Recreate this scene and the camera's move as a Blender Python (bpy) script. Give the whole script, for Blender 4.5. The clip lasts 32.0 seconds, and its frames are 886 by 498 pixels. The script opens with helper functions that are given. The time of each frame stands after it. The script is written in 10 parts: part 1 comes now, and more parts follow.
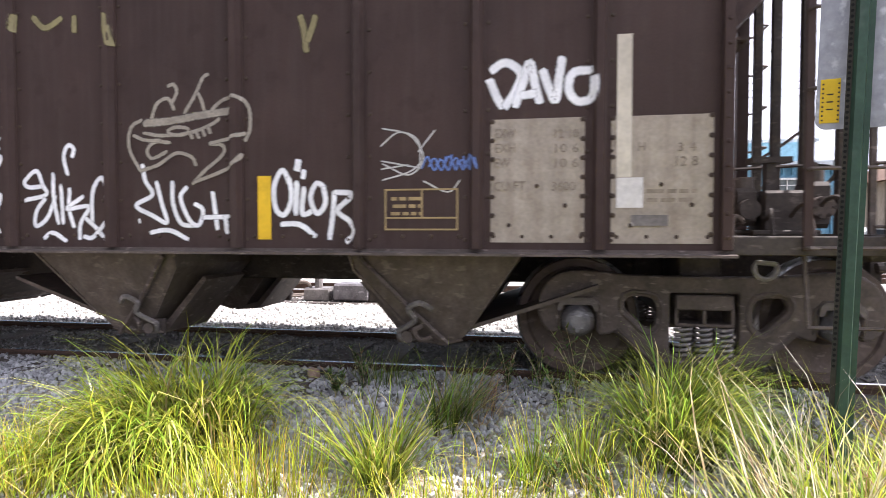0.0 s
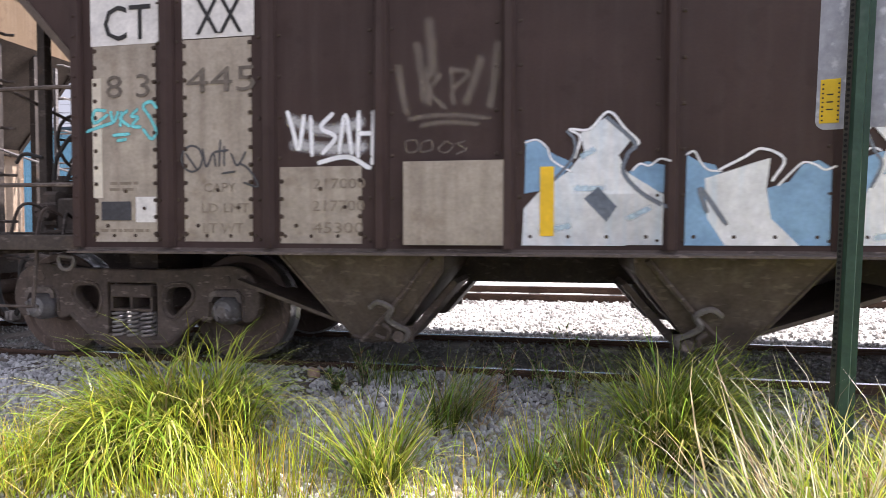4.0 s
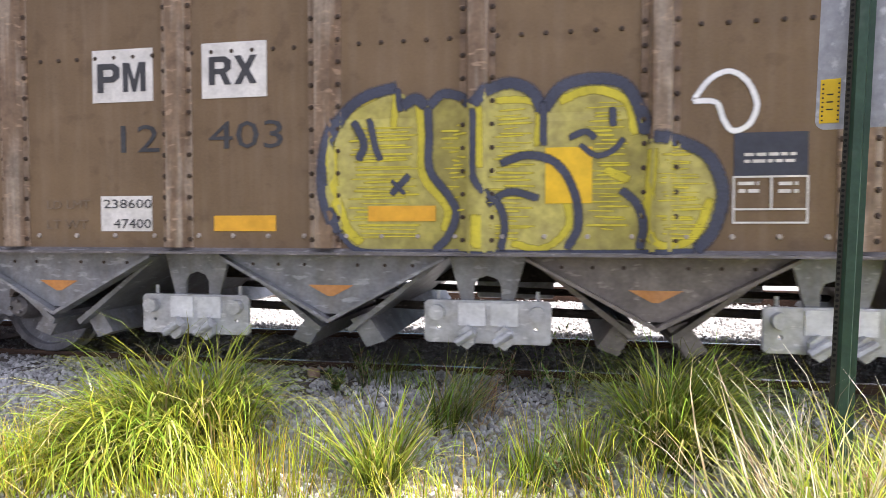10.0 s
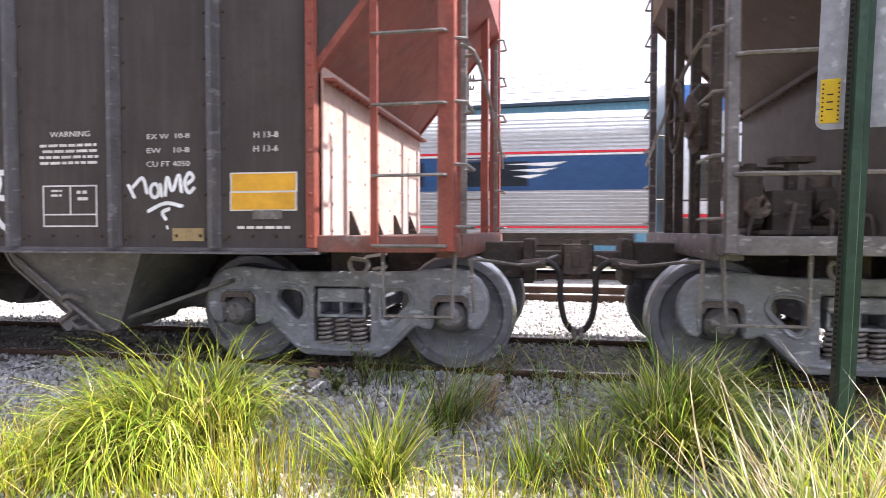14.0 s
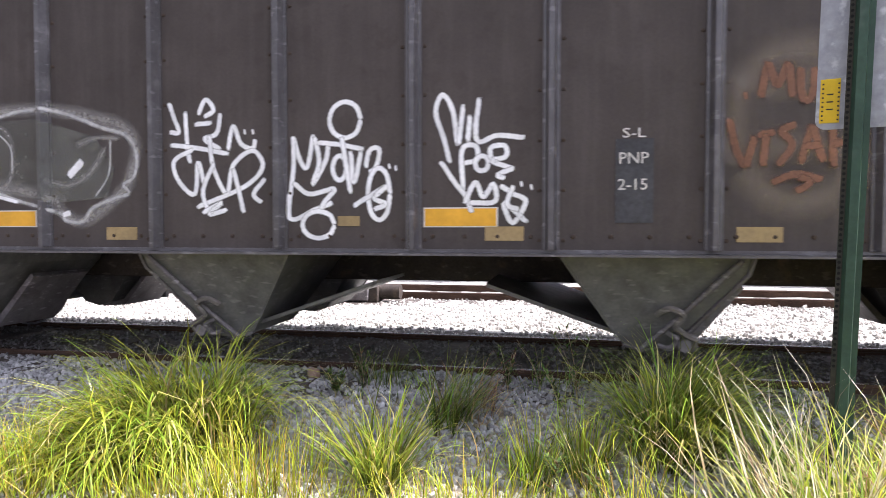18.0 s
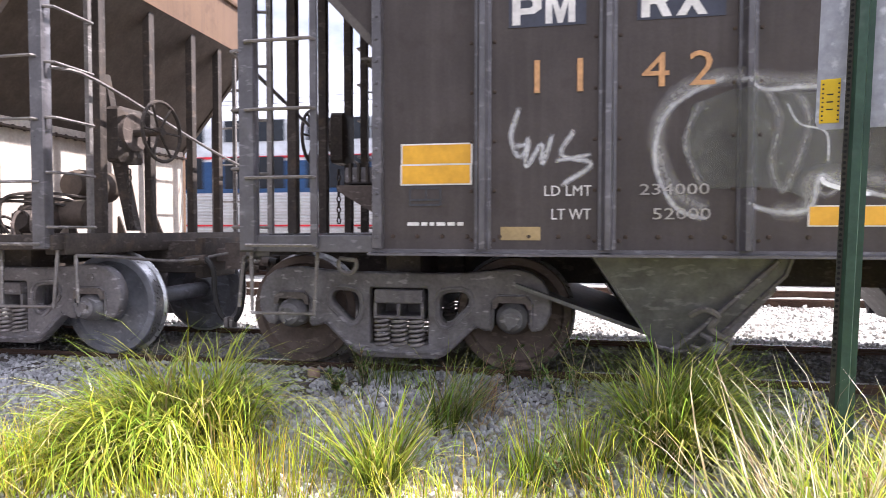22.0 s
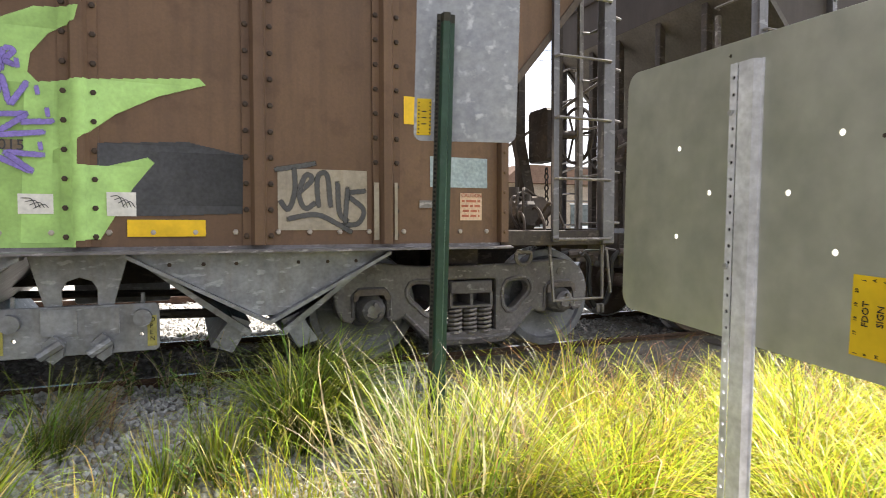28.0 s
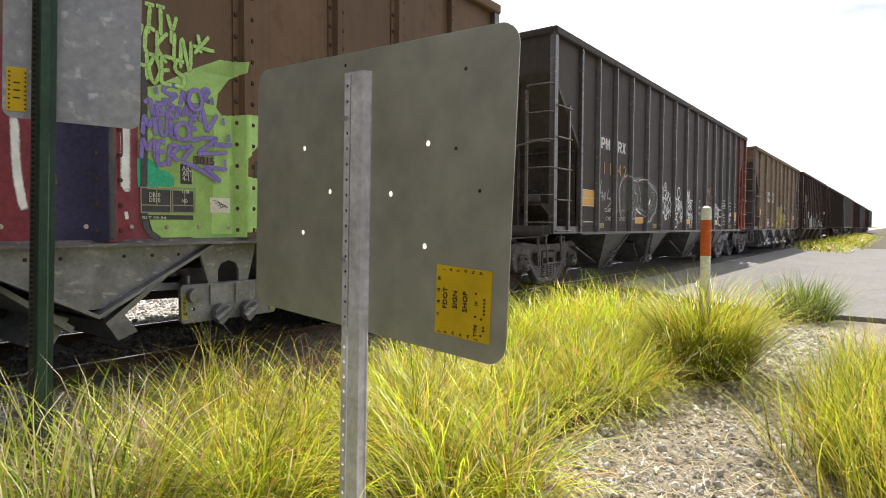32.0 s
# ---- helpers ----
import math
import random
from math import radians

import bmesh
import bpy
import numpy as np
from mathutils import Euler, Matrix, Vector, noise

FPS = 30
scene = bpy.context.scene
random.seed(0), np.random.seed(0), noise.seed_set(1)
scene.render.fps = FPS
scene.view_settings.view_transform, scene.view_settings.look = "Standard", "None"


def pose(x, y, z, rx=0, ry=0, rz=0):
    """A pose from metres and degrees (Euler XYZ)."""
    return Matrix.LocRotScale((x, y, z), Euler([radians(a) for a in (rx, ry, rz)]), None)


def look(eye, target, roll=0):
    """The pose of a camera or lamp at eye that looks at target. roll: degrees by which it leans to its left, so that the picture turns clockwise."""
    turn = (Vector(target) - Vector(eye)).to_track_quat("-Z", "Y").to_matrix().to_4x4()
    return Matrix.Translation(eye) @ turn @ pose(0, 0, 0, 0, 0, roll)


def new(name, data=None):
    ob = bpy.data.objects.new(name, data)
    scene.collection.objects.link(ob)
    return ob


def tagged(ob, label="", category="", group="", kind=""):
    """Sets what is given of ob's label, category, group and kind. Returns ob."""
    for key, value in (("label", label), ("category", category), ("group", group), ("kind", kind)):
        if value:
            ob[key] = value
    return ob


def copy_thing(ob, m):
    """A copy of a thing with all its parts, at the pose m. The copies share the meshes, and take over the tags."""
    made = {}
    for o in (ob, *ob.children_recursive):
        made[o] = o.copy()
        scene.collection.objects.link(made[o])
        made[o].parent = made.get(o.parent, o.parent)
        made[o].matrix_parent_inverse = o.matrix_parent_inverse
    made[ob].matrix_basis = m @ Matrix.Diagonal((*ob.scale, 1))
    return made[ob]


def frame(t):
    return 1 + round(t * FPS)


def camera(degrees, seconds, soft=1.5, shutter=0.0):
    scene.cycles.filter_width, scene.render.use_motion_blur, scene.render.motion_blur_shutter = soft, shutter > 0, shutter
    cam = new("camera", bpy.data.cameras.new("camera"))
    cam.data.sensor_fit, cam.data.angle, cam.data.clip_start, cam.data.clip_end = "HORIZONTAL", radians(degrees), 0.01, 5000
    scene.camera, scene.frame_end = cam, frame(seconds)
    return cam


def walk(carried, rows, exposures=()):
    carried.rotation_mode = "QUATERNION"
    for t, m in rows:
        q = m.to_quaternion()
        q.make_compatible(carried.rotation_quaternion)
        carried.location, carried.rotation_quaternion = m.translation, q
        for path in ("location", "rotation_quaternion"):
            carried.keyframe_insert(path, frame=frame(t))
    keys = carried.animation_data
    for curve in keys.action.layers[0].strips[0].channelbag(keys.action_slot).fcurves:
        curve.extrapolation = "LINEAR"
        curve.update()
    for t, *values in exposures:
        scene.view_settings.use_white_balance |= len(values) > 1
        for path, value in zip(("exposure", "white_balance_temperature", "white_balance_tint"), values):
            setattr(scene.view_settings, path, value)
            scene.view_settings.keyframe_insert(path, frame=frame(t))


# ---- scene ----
cam = camera(71.8, 32.0, soft=0.8, shutter=0.3)
walk(cam, [
    (0.0, pose(0.000, 0.000, 1.130, 88.20, 0.00, 10.61) @ pose(0, 0, 0, 0, 0, 0.02)),
    (24.6, pose(0.000, 0.000, 1.130, 88.20, 0.00, 10.61) @ pose(0, 0, 0, 0, 0, 0.02)),
    (26.5, pose(-0.020, -0.043, 1.130, 87.94, 0.00, -8.70) @ pose(0, 0, 0, 0, 0, 0.04)),
    (27.0, pose(-0.011, -0.056, 1.108, 88.17, 0.00, -12.79) @ pose(0, 0, 0, 0, 0, -0.08)),
    (27.5, pose(0.012, -0.054, 1.105, 88.23, 0.00, -17.74) @ pose(0, 0, 0, 0, 0, -0.06)),
    (28.0, pose(0.005, -0.058, 1.110, 88.03, 0.00, -22.83) @ pose(0, 0, 0, 0, 0, -0.09)),
    (28.5, pose(0.035, -0.073, 1.109, 88.00, 0.00, -27.02) @ pose(0, 0, 0, 0, 0, -0.14)),
    (29.0, pose(0.080, -0.087, 1.111, 87.93, 0.00, -30.88) @ pose(0, 0, 0, 0, 0, 0.05)),
    (29.5, pose(0.084, -0.093, 1.110, 87.93, 0.00, -35.22) @ pose(0, 0, 0, 0, 0, -0.05)),
    (30.0, pose(0.098, -0.112, 1.112, 87.79, 0.00, -39.92) @ pose(0, 0, 0, 0, 0, 0.11)),
    (30.5, pose(0.098, -0.127, 1.107, 87.85, 0.00, -45.64) @ pose(0, 0, 0, 0, 0, 0.14)),
    (31.0, pose(0.117, -0.134, 1.113, 87.71, 0.00, -49.12) @ pose(0, 0, 0, 0, 0, 0.22)),
    (31.5, pose(0.115, -0.137, 1.108, 87.78, 0.00, -50.81) @ pose(0, 0, 0, 0, 0, 0.20)),
    (32.0, pose(0.121, -0.154, 1.111, 87.70, 0.00, -53.42) @ pose(0, 0, 0, 0, 0, 0.27)),
], exposures=[(0, 1.32, 6010, 21.5), (1.2, 1.3, 6010, 21.5), (2.6, 1.06, 6010, 22.5), (3.6, 1.08, 6010, 22.5), (5.4, 1.3, 6010, 21.5), (6.2, 1.32, 6010, 21.5), (7.2, 1.18, 6010, 21.5), (8.2, 1.18, 6010, 21.5), (9, 1.3, 6010, 21.5), (15.5, 1.28, 6010, 21.5), (18, 1.24, 5970, 22.5), (20.8, 1.42, 5970, 22.5), (22, 1.47, 5970, 22.5), (22.8, 1.5, 5990, 22.5), (24.5, 1.45, 6010, 21.5), (27.5, 1.25, 6310, 13.5), (30, 0.8, 6590, 12), (31, 0.56, 6590, 12), (32, 0.38, 6590, 12)])

# ---- light: high sun beyond the train, far along the track ----
SUN = Vector((0.68, 0.165, 1.0)).normalized()
world = bpy.data.worlds.new("sky")
scene.world = world
world.use_nodes = True
wn, wl = world.node_tree.nodes, world.node_tree.links
wn.clear()
sky = wn.new("ShaderNodeTexSky")
sky.sky_type, sky.sun_disc = "NISHITA", False
sky.sun_elevation = math.asin(SUN.z)
sky.sun_rotation = math.atan2(SUN.x, SUN.y)
sky.air_density, sky.dust_density, sky.ozone_density = 1.0, 1.6, 1.0
coord = wn.new("ShaderNodeTexCoord")
stretch = wn.new("ShaderNodeMapping")
stretch.inputs["Scale"].default_value = (1.0, 1.0, 2.6)
cloud = wn.new("ShaderNodeTexNoise")
cloud.inputs["Scale"].default_value, cloud.inputs["Detail"].default_value = 2.2, 7.0
cramp = wn.new("ShaderNodeValToRGB")
cramp.color_ramp.elements[0].position, cramp.color_ramp.elements[1].position = 0.28, 0.44
# the cloud veil is brighter round the sun
glow = wn.new("ShaderNodeVectorMath")
glow.operation = "DOT_PRODUCT"
glow.inputs[1].default_value = (SUN.x, SUN.y, SUN.z * 0.4)
veil = wn.new("ShaderNodeMapRange")
veil.inputs["From Min"].default_value, veil.inputs["From Max"].default_value = -0.2, 0.7
veil.inputs["To Min"].default_value, veil.inputs["To Max"].default_value = 5.0, 20.0
tint = wn.new("ShaderNodeVectorMath")
tint.operation = "SCALE"
tint.inputs[0].default_value = (0.97, 1.0, 1.05)
mixc = wn.new("ShaderNodeMix")
mixc.data_type = "RGBA"
bg = wn.new("ShaderNodeBackground")
bg.inputs["Strength"].default_value = 0.062
wout = wn.new("ShaderNodeOutputWorld")
wl.new(coord.outputs["Generated"], stretch.inputs["Vector"])
wl.new(stretch.outputs["Vector"], cloud.inputs["Vector"])
wl.new(cloud.outputs["Fac"], cramp.inputs["Fac"])
wl.new(cramp.outputs["Color"], mixc.inputs["Factor"])
wl.new(coord.outputs["Generated"], glow.inputs[0])
wl.new(glow.outputs["Value"], veil.inputs["Value"])
wl.new(veil.outputs["Result"], tint.inputs["Scale"])
wl.new(tint.outputs["Vector"], mixc.inputs["B"])
wl.new(sky.outputs["Color"], mixc.inputs["A"])
wl.new(mixc.outputs["Result"], bg.inputs["Color"])
wl.new(bg.outputs["Background"], wout.inputs["Surface"])
sun = new("sun", bpy.data.lights.new("sun", "SUN"))
sun.data.energy, sun.data.angle, sun.data.color = 5.0, radians(0.55), (1.0, 0.94, 0.83)
sun.matrix_world = look((0, 0, 30), Vector((0, 0, 30)) - SUN)

# train travel along the track every half second, metres
TRAVEL = [
    0.000, 0.962, 1.923, 2.881, 3.842, 4.809, 5.782, 6.760, 7.743, 8.731, 9.722,
    10.716, 11.710, 12.706, 13.701, 14.696, 15.698, 16.705, 17.713, 18.715, 19.717, 20.709,
    21.678, 22.630, 23.573, 24.508, 25.431, 26.356, 27.281, 28.191, 29.081, 29.959, 30.829,
    31.694, 32.553, 33.405, 34.246, 35.070, 35.876, 36.661, 37.422, 38.156, 38.866, 39.560,
    40.243, 40.897, 41.541, 42.180, 42.804, 43.406, 43.987, 44.555, 45.119, 45.687, 46.260,
    46.824, 47.370, 47.891, 48.394, 48.890, 49.376, 49.846, 50.291, 50.702, 51.085,
]
YC = 5.707          # centre line of the freight track


def travel(t):
    """Distance gone by the freight train at t, smooth between the half seconds."""
    i = min(max(int(t * 2), 0), len(TRAVEL) - 2)
    f = t * 2 - i
    return TRAVEL[i] * (1 - f) + TRAVEL[i + 1] * f


# ---- materials ----
def surface(name, col, col2=None, rough=0.6, metal=0.0, big=1.5, fine=40.0, mixing=0.5, grain=0.25, bump=0.15,
            streak=None, streak_amount=0.0, spots=None, spots_amount=0.0, spots_scale=6.0, per_piece=0.0, alpha_edge=False, bump_dist=0.004, spec=0.3, mid=7.0, mottle=0.14, scuff=0.0):
    """A weathered surface: two colours at a large scale, grain at a fine one, streaks down the face and spots."""
    m = bpy.data.materials.new(name)
    m.use_nodes = True
    n, l = m.node_tree.nodes, m.node_tree.links
    bsdf = n["Principled BSDF"]
    tc = n.new("ShaderNodeTexCoord")
    info = n.new("ShaderNodeObjectInfo")
    shift = n.new("ShaderNodeVectorMath")
    shift.operation = "MULTIPLY_ADD"
    l.new(info.outputs["Random"], shift.inputs[0])
    shift.inputs[1].default_value = (17.0, 31.0, 9.0)
    l.new(tc.outputs["Object"], shift.inputs[2])

    def noise_at(scale, detail=4.0, squash=None):
        t = n.new("ShaderNodeTexNoise")
        t.inputs["Scale"].default_value, t.inputs["Detail"].default_value = scale, detail
        if squash:
            mp = n.new("ShaderNodeMapping")
            mp.inputs["Scale"].default_value = squash
            l.new(shift.outputs[0], mp.inputs["Vector"])
            l.new(mp.outputs[0], t.inputs["Vector"])
        else:
            l.new(shift.outputs[0], t.inputs["Vector"])
        return t.outputs["Fac"]

    def ramp(src, lo, hi):
        r = n.new("ShaderNodeMapRange")
        r.inputs["From Min"].default_value, r.inputs["From Max"].default_value = lo, hi
        l.new(src, r.inputs["Value"])
        return r.outputs["Result"]

    def mix(fac, a, b, blend="MIX"):
        x = n.new("ShaderNodeMix")
        x.data_type, x.blend_type = "RGBA", blend
        for key, v in (("Factor", fac), ("A", a), ("B", b)):
            if isinstance(v, (float, int)):
                x.inputs[key].default_value = v
            elif isinstance(v, tuple):
                x.inputs[key].default_value = (*v, 1.0)
            else:
                l.new(v, x.inputs[key])
        return x.outputs["Result"]

    def scaled(src, k):
        mm = n.new("ShaderNodeMath")
        mm.operation = "MULTIPLY"
        mm.inputs[1].default_value = k
        l.new(src, mm.inputs[0])
        return mm.outputs[0]

    col2 = col2 or tuple(c * 0.75 for c in col)
    color = mix(scaled(ramp(noise_at(big), 0.3, 0.7), mixing * 1.6), col, col2)
    fine_n = noise_at(fine, 6.0)
    if streak:
        color = mix(scaled(ramp(noise_at(5.0, 4.0, (3.0, 3.0, 0.22)), 0.45, 0.75), streak_amount), color, streak)
    if spots:
        color = mix(scaled(ramp(noise_at(spots_scale, 5.0), 0.58, 0.68), spots_amount), color, spots)
    mid_n = noise_at(mid, 9.0)
    mo = n.new("ShaderNodeMapRange")
    mo.inputs["To Min"].default_value, mo.inputs["To Max"].default_value = 1 - mottle, 1 + mottle
    mo.inputs["From Min"].default_value, mo.inputs["From Max"].default_value = 0.3, 0.7
    l.new(mid_n, mo.inputs["Value"])
    color = mix(1.0, color, mo.outputs["Result"], "MULTIPLY")
    if scuff:
        # thin rubbed lines and chips where metal shows
        color = mix(scaled(ramp(noise_at(9.0, 10.0, (1.0, 1.0, 2.6)), 0.60, 0.66), scuff), color, tuple(min(1.0, c * 2.2 + 0.05) for c in col))
    v = n.new("ShaderNodeMapRange")
    v.inputs["To Min"].default_value, v.inputs["To Max"].default_value = 1 - grain, 1 + grain
    v.inputs["From Min"].default_value, v.inputs["From Max"].default_value = 0.25, 0.75
    l.new(fine_n, v.inputs["Value"])
    color = mix(1.0, color, v.outputs["Result"], "MULTIPLY")
    if per_piece:
        pv = n.new("ShaderNodeMapRange")
        pv.inputs["To Min"].default_value, pv.inputs["To Max"].default_value = 1 - per_piece, 1 + per_piece
        geo = n.new("ShaderNodeNewGeometry")
        l.new(geo.outputs["Random Per Island"], pv.inputs["Value"])
        color = mix(1.0, color, pv.outputs["Result"], "MULTIPLY")
    l.new(color, bsdf.inputs["Base Color"])
    rr = n.new("ShaderNodeMapRange")
    rr.inputs["To Min"].default_value, rr.inputs["To Max"].default_value = max(rough - 0.12, 0.02), min(rough + 0.12, 1)
    l.new(fine_n, rr.inputs["Value"])
    l.new(rr.outputs["Result"], bsdf.inputs["Roughness"])
    bsdf.inputs["Metallic"].default_value = metal
    bsdf.inputs["Specular IOR Level"].default_value = spec
    if bump:
        b = n.new("ShaderNodeBump")
        b.inputs["Strength"].default_value, b.inputs["Distance"].default_value = bump, bump_dist
        l.new(fine_n, b.inputs["Height"])
        b2 = n.new("ShaderNodeBump")
        b2.inputs["Strength"].default_value, b2.inputs["Distance"].default_value = min(1.0, bump * 2.0), bump_dist * 4
        l.new(mid_n, b2.inputs["Height"])
        l.new(b2.outputs["Normal"], b.inputs["Normal"])
        l.new(b.outputs["Normal"], bsdf.inputs["Normal"])
    if alpha_edge:
        # sprayed paint thins out towards the edge of the stroke
        uv = n.new("ShaderNodeUVMap")
        uv.uv_map = "spray"
        sep = n.new("ShaderNodeSeparateXYZ")
        l.new(uv.outputs["UV"], sep.inputs[0])
        add = n.new("ShaderNodeMath")
        add.operation = "MULTIPLY_ADD"
        l.new(fine_n, add.inputs[0])
        add.inputs[1].default_value = 0.7
        l.new(sep.outputs["X"], add.inputs[2])
        l.new(ramp(add.outputs[0], *((0.5, 2.1) if alpha_edge == "haze" else (0.42, 1.0))), bsdf.inputs["Alpha"])
    return m


M = {}
M["brown"] = surface("oxide brown paint", (0.056, 0.035, 0.030), (0.040, 0.026, 0.023), 0.66, big=0.9, fine=60, grain=0.1, streak=(0.070, 0.053, 0.047), streak_amount=0.35, spots=(0.03, 0.017, 0.014), spots_amount=0.35, spec=0.2, mid=3.2, mottle=0.10)
M["tan"] = surface("dusty tan paint", (0.186, 0.128, 0.074), (0.145, 0.10, 0.062), 0.7, big=0.7, fine=60, grain=0.09, streak=(0.22, 0.165, 0.115), streak_amount=0.4, spots=(0.085, 0.055, 0.036), spots_amount=0.3, spec=0.2, mid=3.2, mottle=0.10)
M["grey"] = surface("dark grey car paint", (0.073, 0.062, 0.058), (0.057, 0.049, 0.046), 0.62, big=0.6, fine=60, grain=0.08, streak=(0.105, 0.092, 0.087), streak_amount=0.3, spots=(0.05, 0.04, 0.036), spots_amount=0.3, spec=0.15, mid=3.2, mottle=0.10)
M["rust"] = surface("rusty brown paint", (0.165, 0.100, 0.060), (0.115, 0.070, 0.046), 0.66, big=0.8, fine=60, grain=0.09, streak=(0.085, 0.055, 0.04), streak_amount=0.45, spots=(0.08, 0.045, 0.03), spots_amount=0.35, mid=3.2, mottle=0.10)
M["red"] = surface("faded red paint", (0.29, 0.074, 0.05), (0.20, 0.056, 0.041), 0.55, big=1.5, grain=0.2, streak=(0.20, 0.12, 0.09), streak_amount=0.45, spots=(0.12, 0.04, 0.03), spots_amount=0.4)
M["pale"] = surface("dusty pale end sheet", (0.62, 0.56, 0.49), (0.5, 0.43, 0.36), 0.7, big=1.2, grain=0.14, streak=(0.4, 0.3, 0.22), streak_amount=0.4)
M["pinkish"] = surface("chalky pink end sheet", (0.60, 0.48, 0.42), (0.5, 0.36, 0.3), 0.7, big=1.2, grain=0.14, streak=(0.45, 0.2, 0.14), streak_amount=0.35)
M["slope"] = surface("dusty slope sheet", (0.105, 0.08, 0.062), (0.07, 0.054, 0.044), 0.7, big=1.0, grain=0.2, streak=(0.15, 0.12, 0.095), streak_amount=0.3)
M["greyslope"] = surface("dusty grey slope sheet", (0.118, 0.104, 0.092), (0.082, 0.073, 0.065), 0.6, big=1.0, grain=0.2)
M["under"] = surface("grimy underframe steel", (0.060, 0.048, 0.040), (0.040, 0.033, 0.029), 0.7, big=2.0, grain=0.3, spots=(0.11, 0.075, 0.05), spots_amount=0.4, scuff=0.35, mottle=0.24)
M["brownbay"] = surface("dusty brown hopper plate", (0.115, 0.090, 0.074), (0.085, 0.068, 0.058), 0.6, big=1.8, grain=0.22, streak=(0.17, 0.145, 0.12), streak_amount=0.35, scuff=0.25, mottle=0.24)
M["greybay"] = surface("smooth grey hopper plate", (0.155, 0.155, 0.15), (0.115, 0.112, 0.107), 0.42, big=1.5, grain=0.15, streak=(0.17, 0.165, 0.15), streak_amount=0.4, scuff=0.25, mottle=0.24)
M["alu"] = surface("dull aluminium", (0.25, 0.26, 0.28), (0.185, 0.188, 0.20), 0.45, 0.35, big=1.6, grain=0.18, bump=0.1, streak=(0.20, 0.185, 0.17), streak_amount=0.55, scuff=0.3, mottle=0.24)
M["alubrown"] = surface("grimy brown-grey plate", (0.20, 0.178, 0.162), (0.14, 0.122, 0.11), 0.5, 0.2, big=1.6, grain=0.2, streak=(0.22, 0.20, 0.18), streak_amount=0.4, scuff=0.3, mottle=0.24)
M["padwhite"] = surface("bright wear pad", (0.68, 0.69, 0.70), (0.55, 0.56, 0.57), 0.5, big=4, grain=0.12)
M["orangepatch"] = surface("faded orange triangle", (0.50, 0.22, 0.06), (0.42, 0.22, 0.10), 0.55, big=5, grain=0.15)
M["zinc"] = surface("bright galvanised plate", (0.50, 0.51, 0.53), (0.38, 0.39, 0.40), 0.42, 0.3, big=3, grain=0.16, bump=0.1, spots=(0.28, 0.26, 0.24), spots_amount=0.45, scuff=0.3, mottle=0.24)
M["truckgrey"] = surface("dusty cast steel", (0.165, 0.155, 0.16), (0.12, 0.11, 0.112), 0.55, 0.1, big=3.0, grain=0.22, spots=(0.09, 0.075, 0.068), spots_amount=0.4, scuff=0.55, mottle=0.24)
M["tanpost"] = surface("worn tan post", (0.20, 0.135, 0.085), (0.15, 0.10, 0.066), 0.6, big=1.4, grain=0.2, streak=(0.42, 0.36, 0.29), streak_amount=0.8, spots=(0.10, 0.06, 0.04), spots_amount=0.4, spec=0.35, scuff=0.45, mottle=0.24)
M["reddeck"] = surface("scuffed red-brown deck edge", (0.22, 0.075, 0.055), (0.14, 0.10, 0.09), 0.55, big=4, grain=0.2, spots=(0.26, 0.25, 0.25), spots_amount=0.5)
# bluish tint and pale spots stand in for sky highlights; the scuffs are wear
M["greypost"] = surface("worn blue-grey post with sky-highlight spots", (0.085, 0.08, 0.086), (0.062, 0.056, 0.058), 0.33, 0.0, big=1.2, grain=0.18, spots=(0.20, 0.19, 0.20), spots_amount=0.3, spec=0.75, scuff=0.5, mottle=0.24)
M["truckpale"] = surface("pale dusty cast steel", (0.26, 0.27, 0.305), (0.19, 0.195, 0.215), 0.55, 0.1, big=3.0, grain=0.2, spots=(0.14, 0.13, 0.13), spots_amount=0.4, scuff=0.5, mottle=0.24)
M["truckbrown"] = surface("brown dusty cast steel", (0.105, 0.082, 0.070), (0.075, 0.06, 0.052), 0.66, big=3.0, grain=0.25, spots=(0.05, 0.04, 0.034), spots_amount=0.5, scuff=0.5, mottle=0.24)
M["wheelbrown"] = surface("rusty wheel plate", (0.115, 0.085, 0.070), (0.08, 0.062, 0.052), 0.6, 0.2, big=2.5, grain=0.2, scuff=0.3, mottle=0.24)
M["wheelgrey"] = surface("dusty grey wheel plate", (0.175, 0.18, 0.20), (0.135, 0.135, 0.148), 0.5, 0.25, big=2.5, grain=0.16, scuff=0.3, mottle=0.24)
M["tread"] = surface("polished wheel tread", (0.44, 0.44, 0.45), (0.34, 0.34, 0.34), 0.3, 0.85, big=4, grain=0.1, bump=0.05)
M["coil"] = surface("dusty spring steel", (0.27, 0.25, 0.24), (0.18, 0.16, 0.15), 0.55, 0.2, big=8, grain=0.2, scuff=0.3, mottle=0.24)
M["cap"] = surface("bearing cap steel", (0.19, 0.185, 0.19), (0.13, 0.12, 0.12), 0.5, 0.3, big=6, grain=0.2, spots=(0.10, 0.075, 0.06), spots_amount=0.4, scuff=0.5, mottle=0.24)
M["adapter"] = surface("red-brown bearing adapter", (0.13, 0.11, 0.10), (0.09, 0.075, 0.07), 0.65, big=6, scuff=0.3, mottle=0.24)
M["rubber"] = surface("black hose rubber", (0.025, 0.024, 0.024), (0.04, 0.037, 0.035), 0.6, big=6, grain=0.2)
M["bolt"] = surface("dusty bolt heads", (0.42, 0.38, 0.34), (0.3, 0.26, 0.23), 0.5, 0.3, big=10)
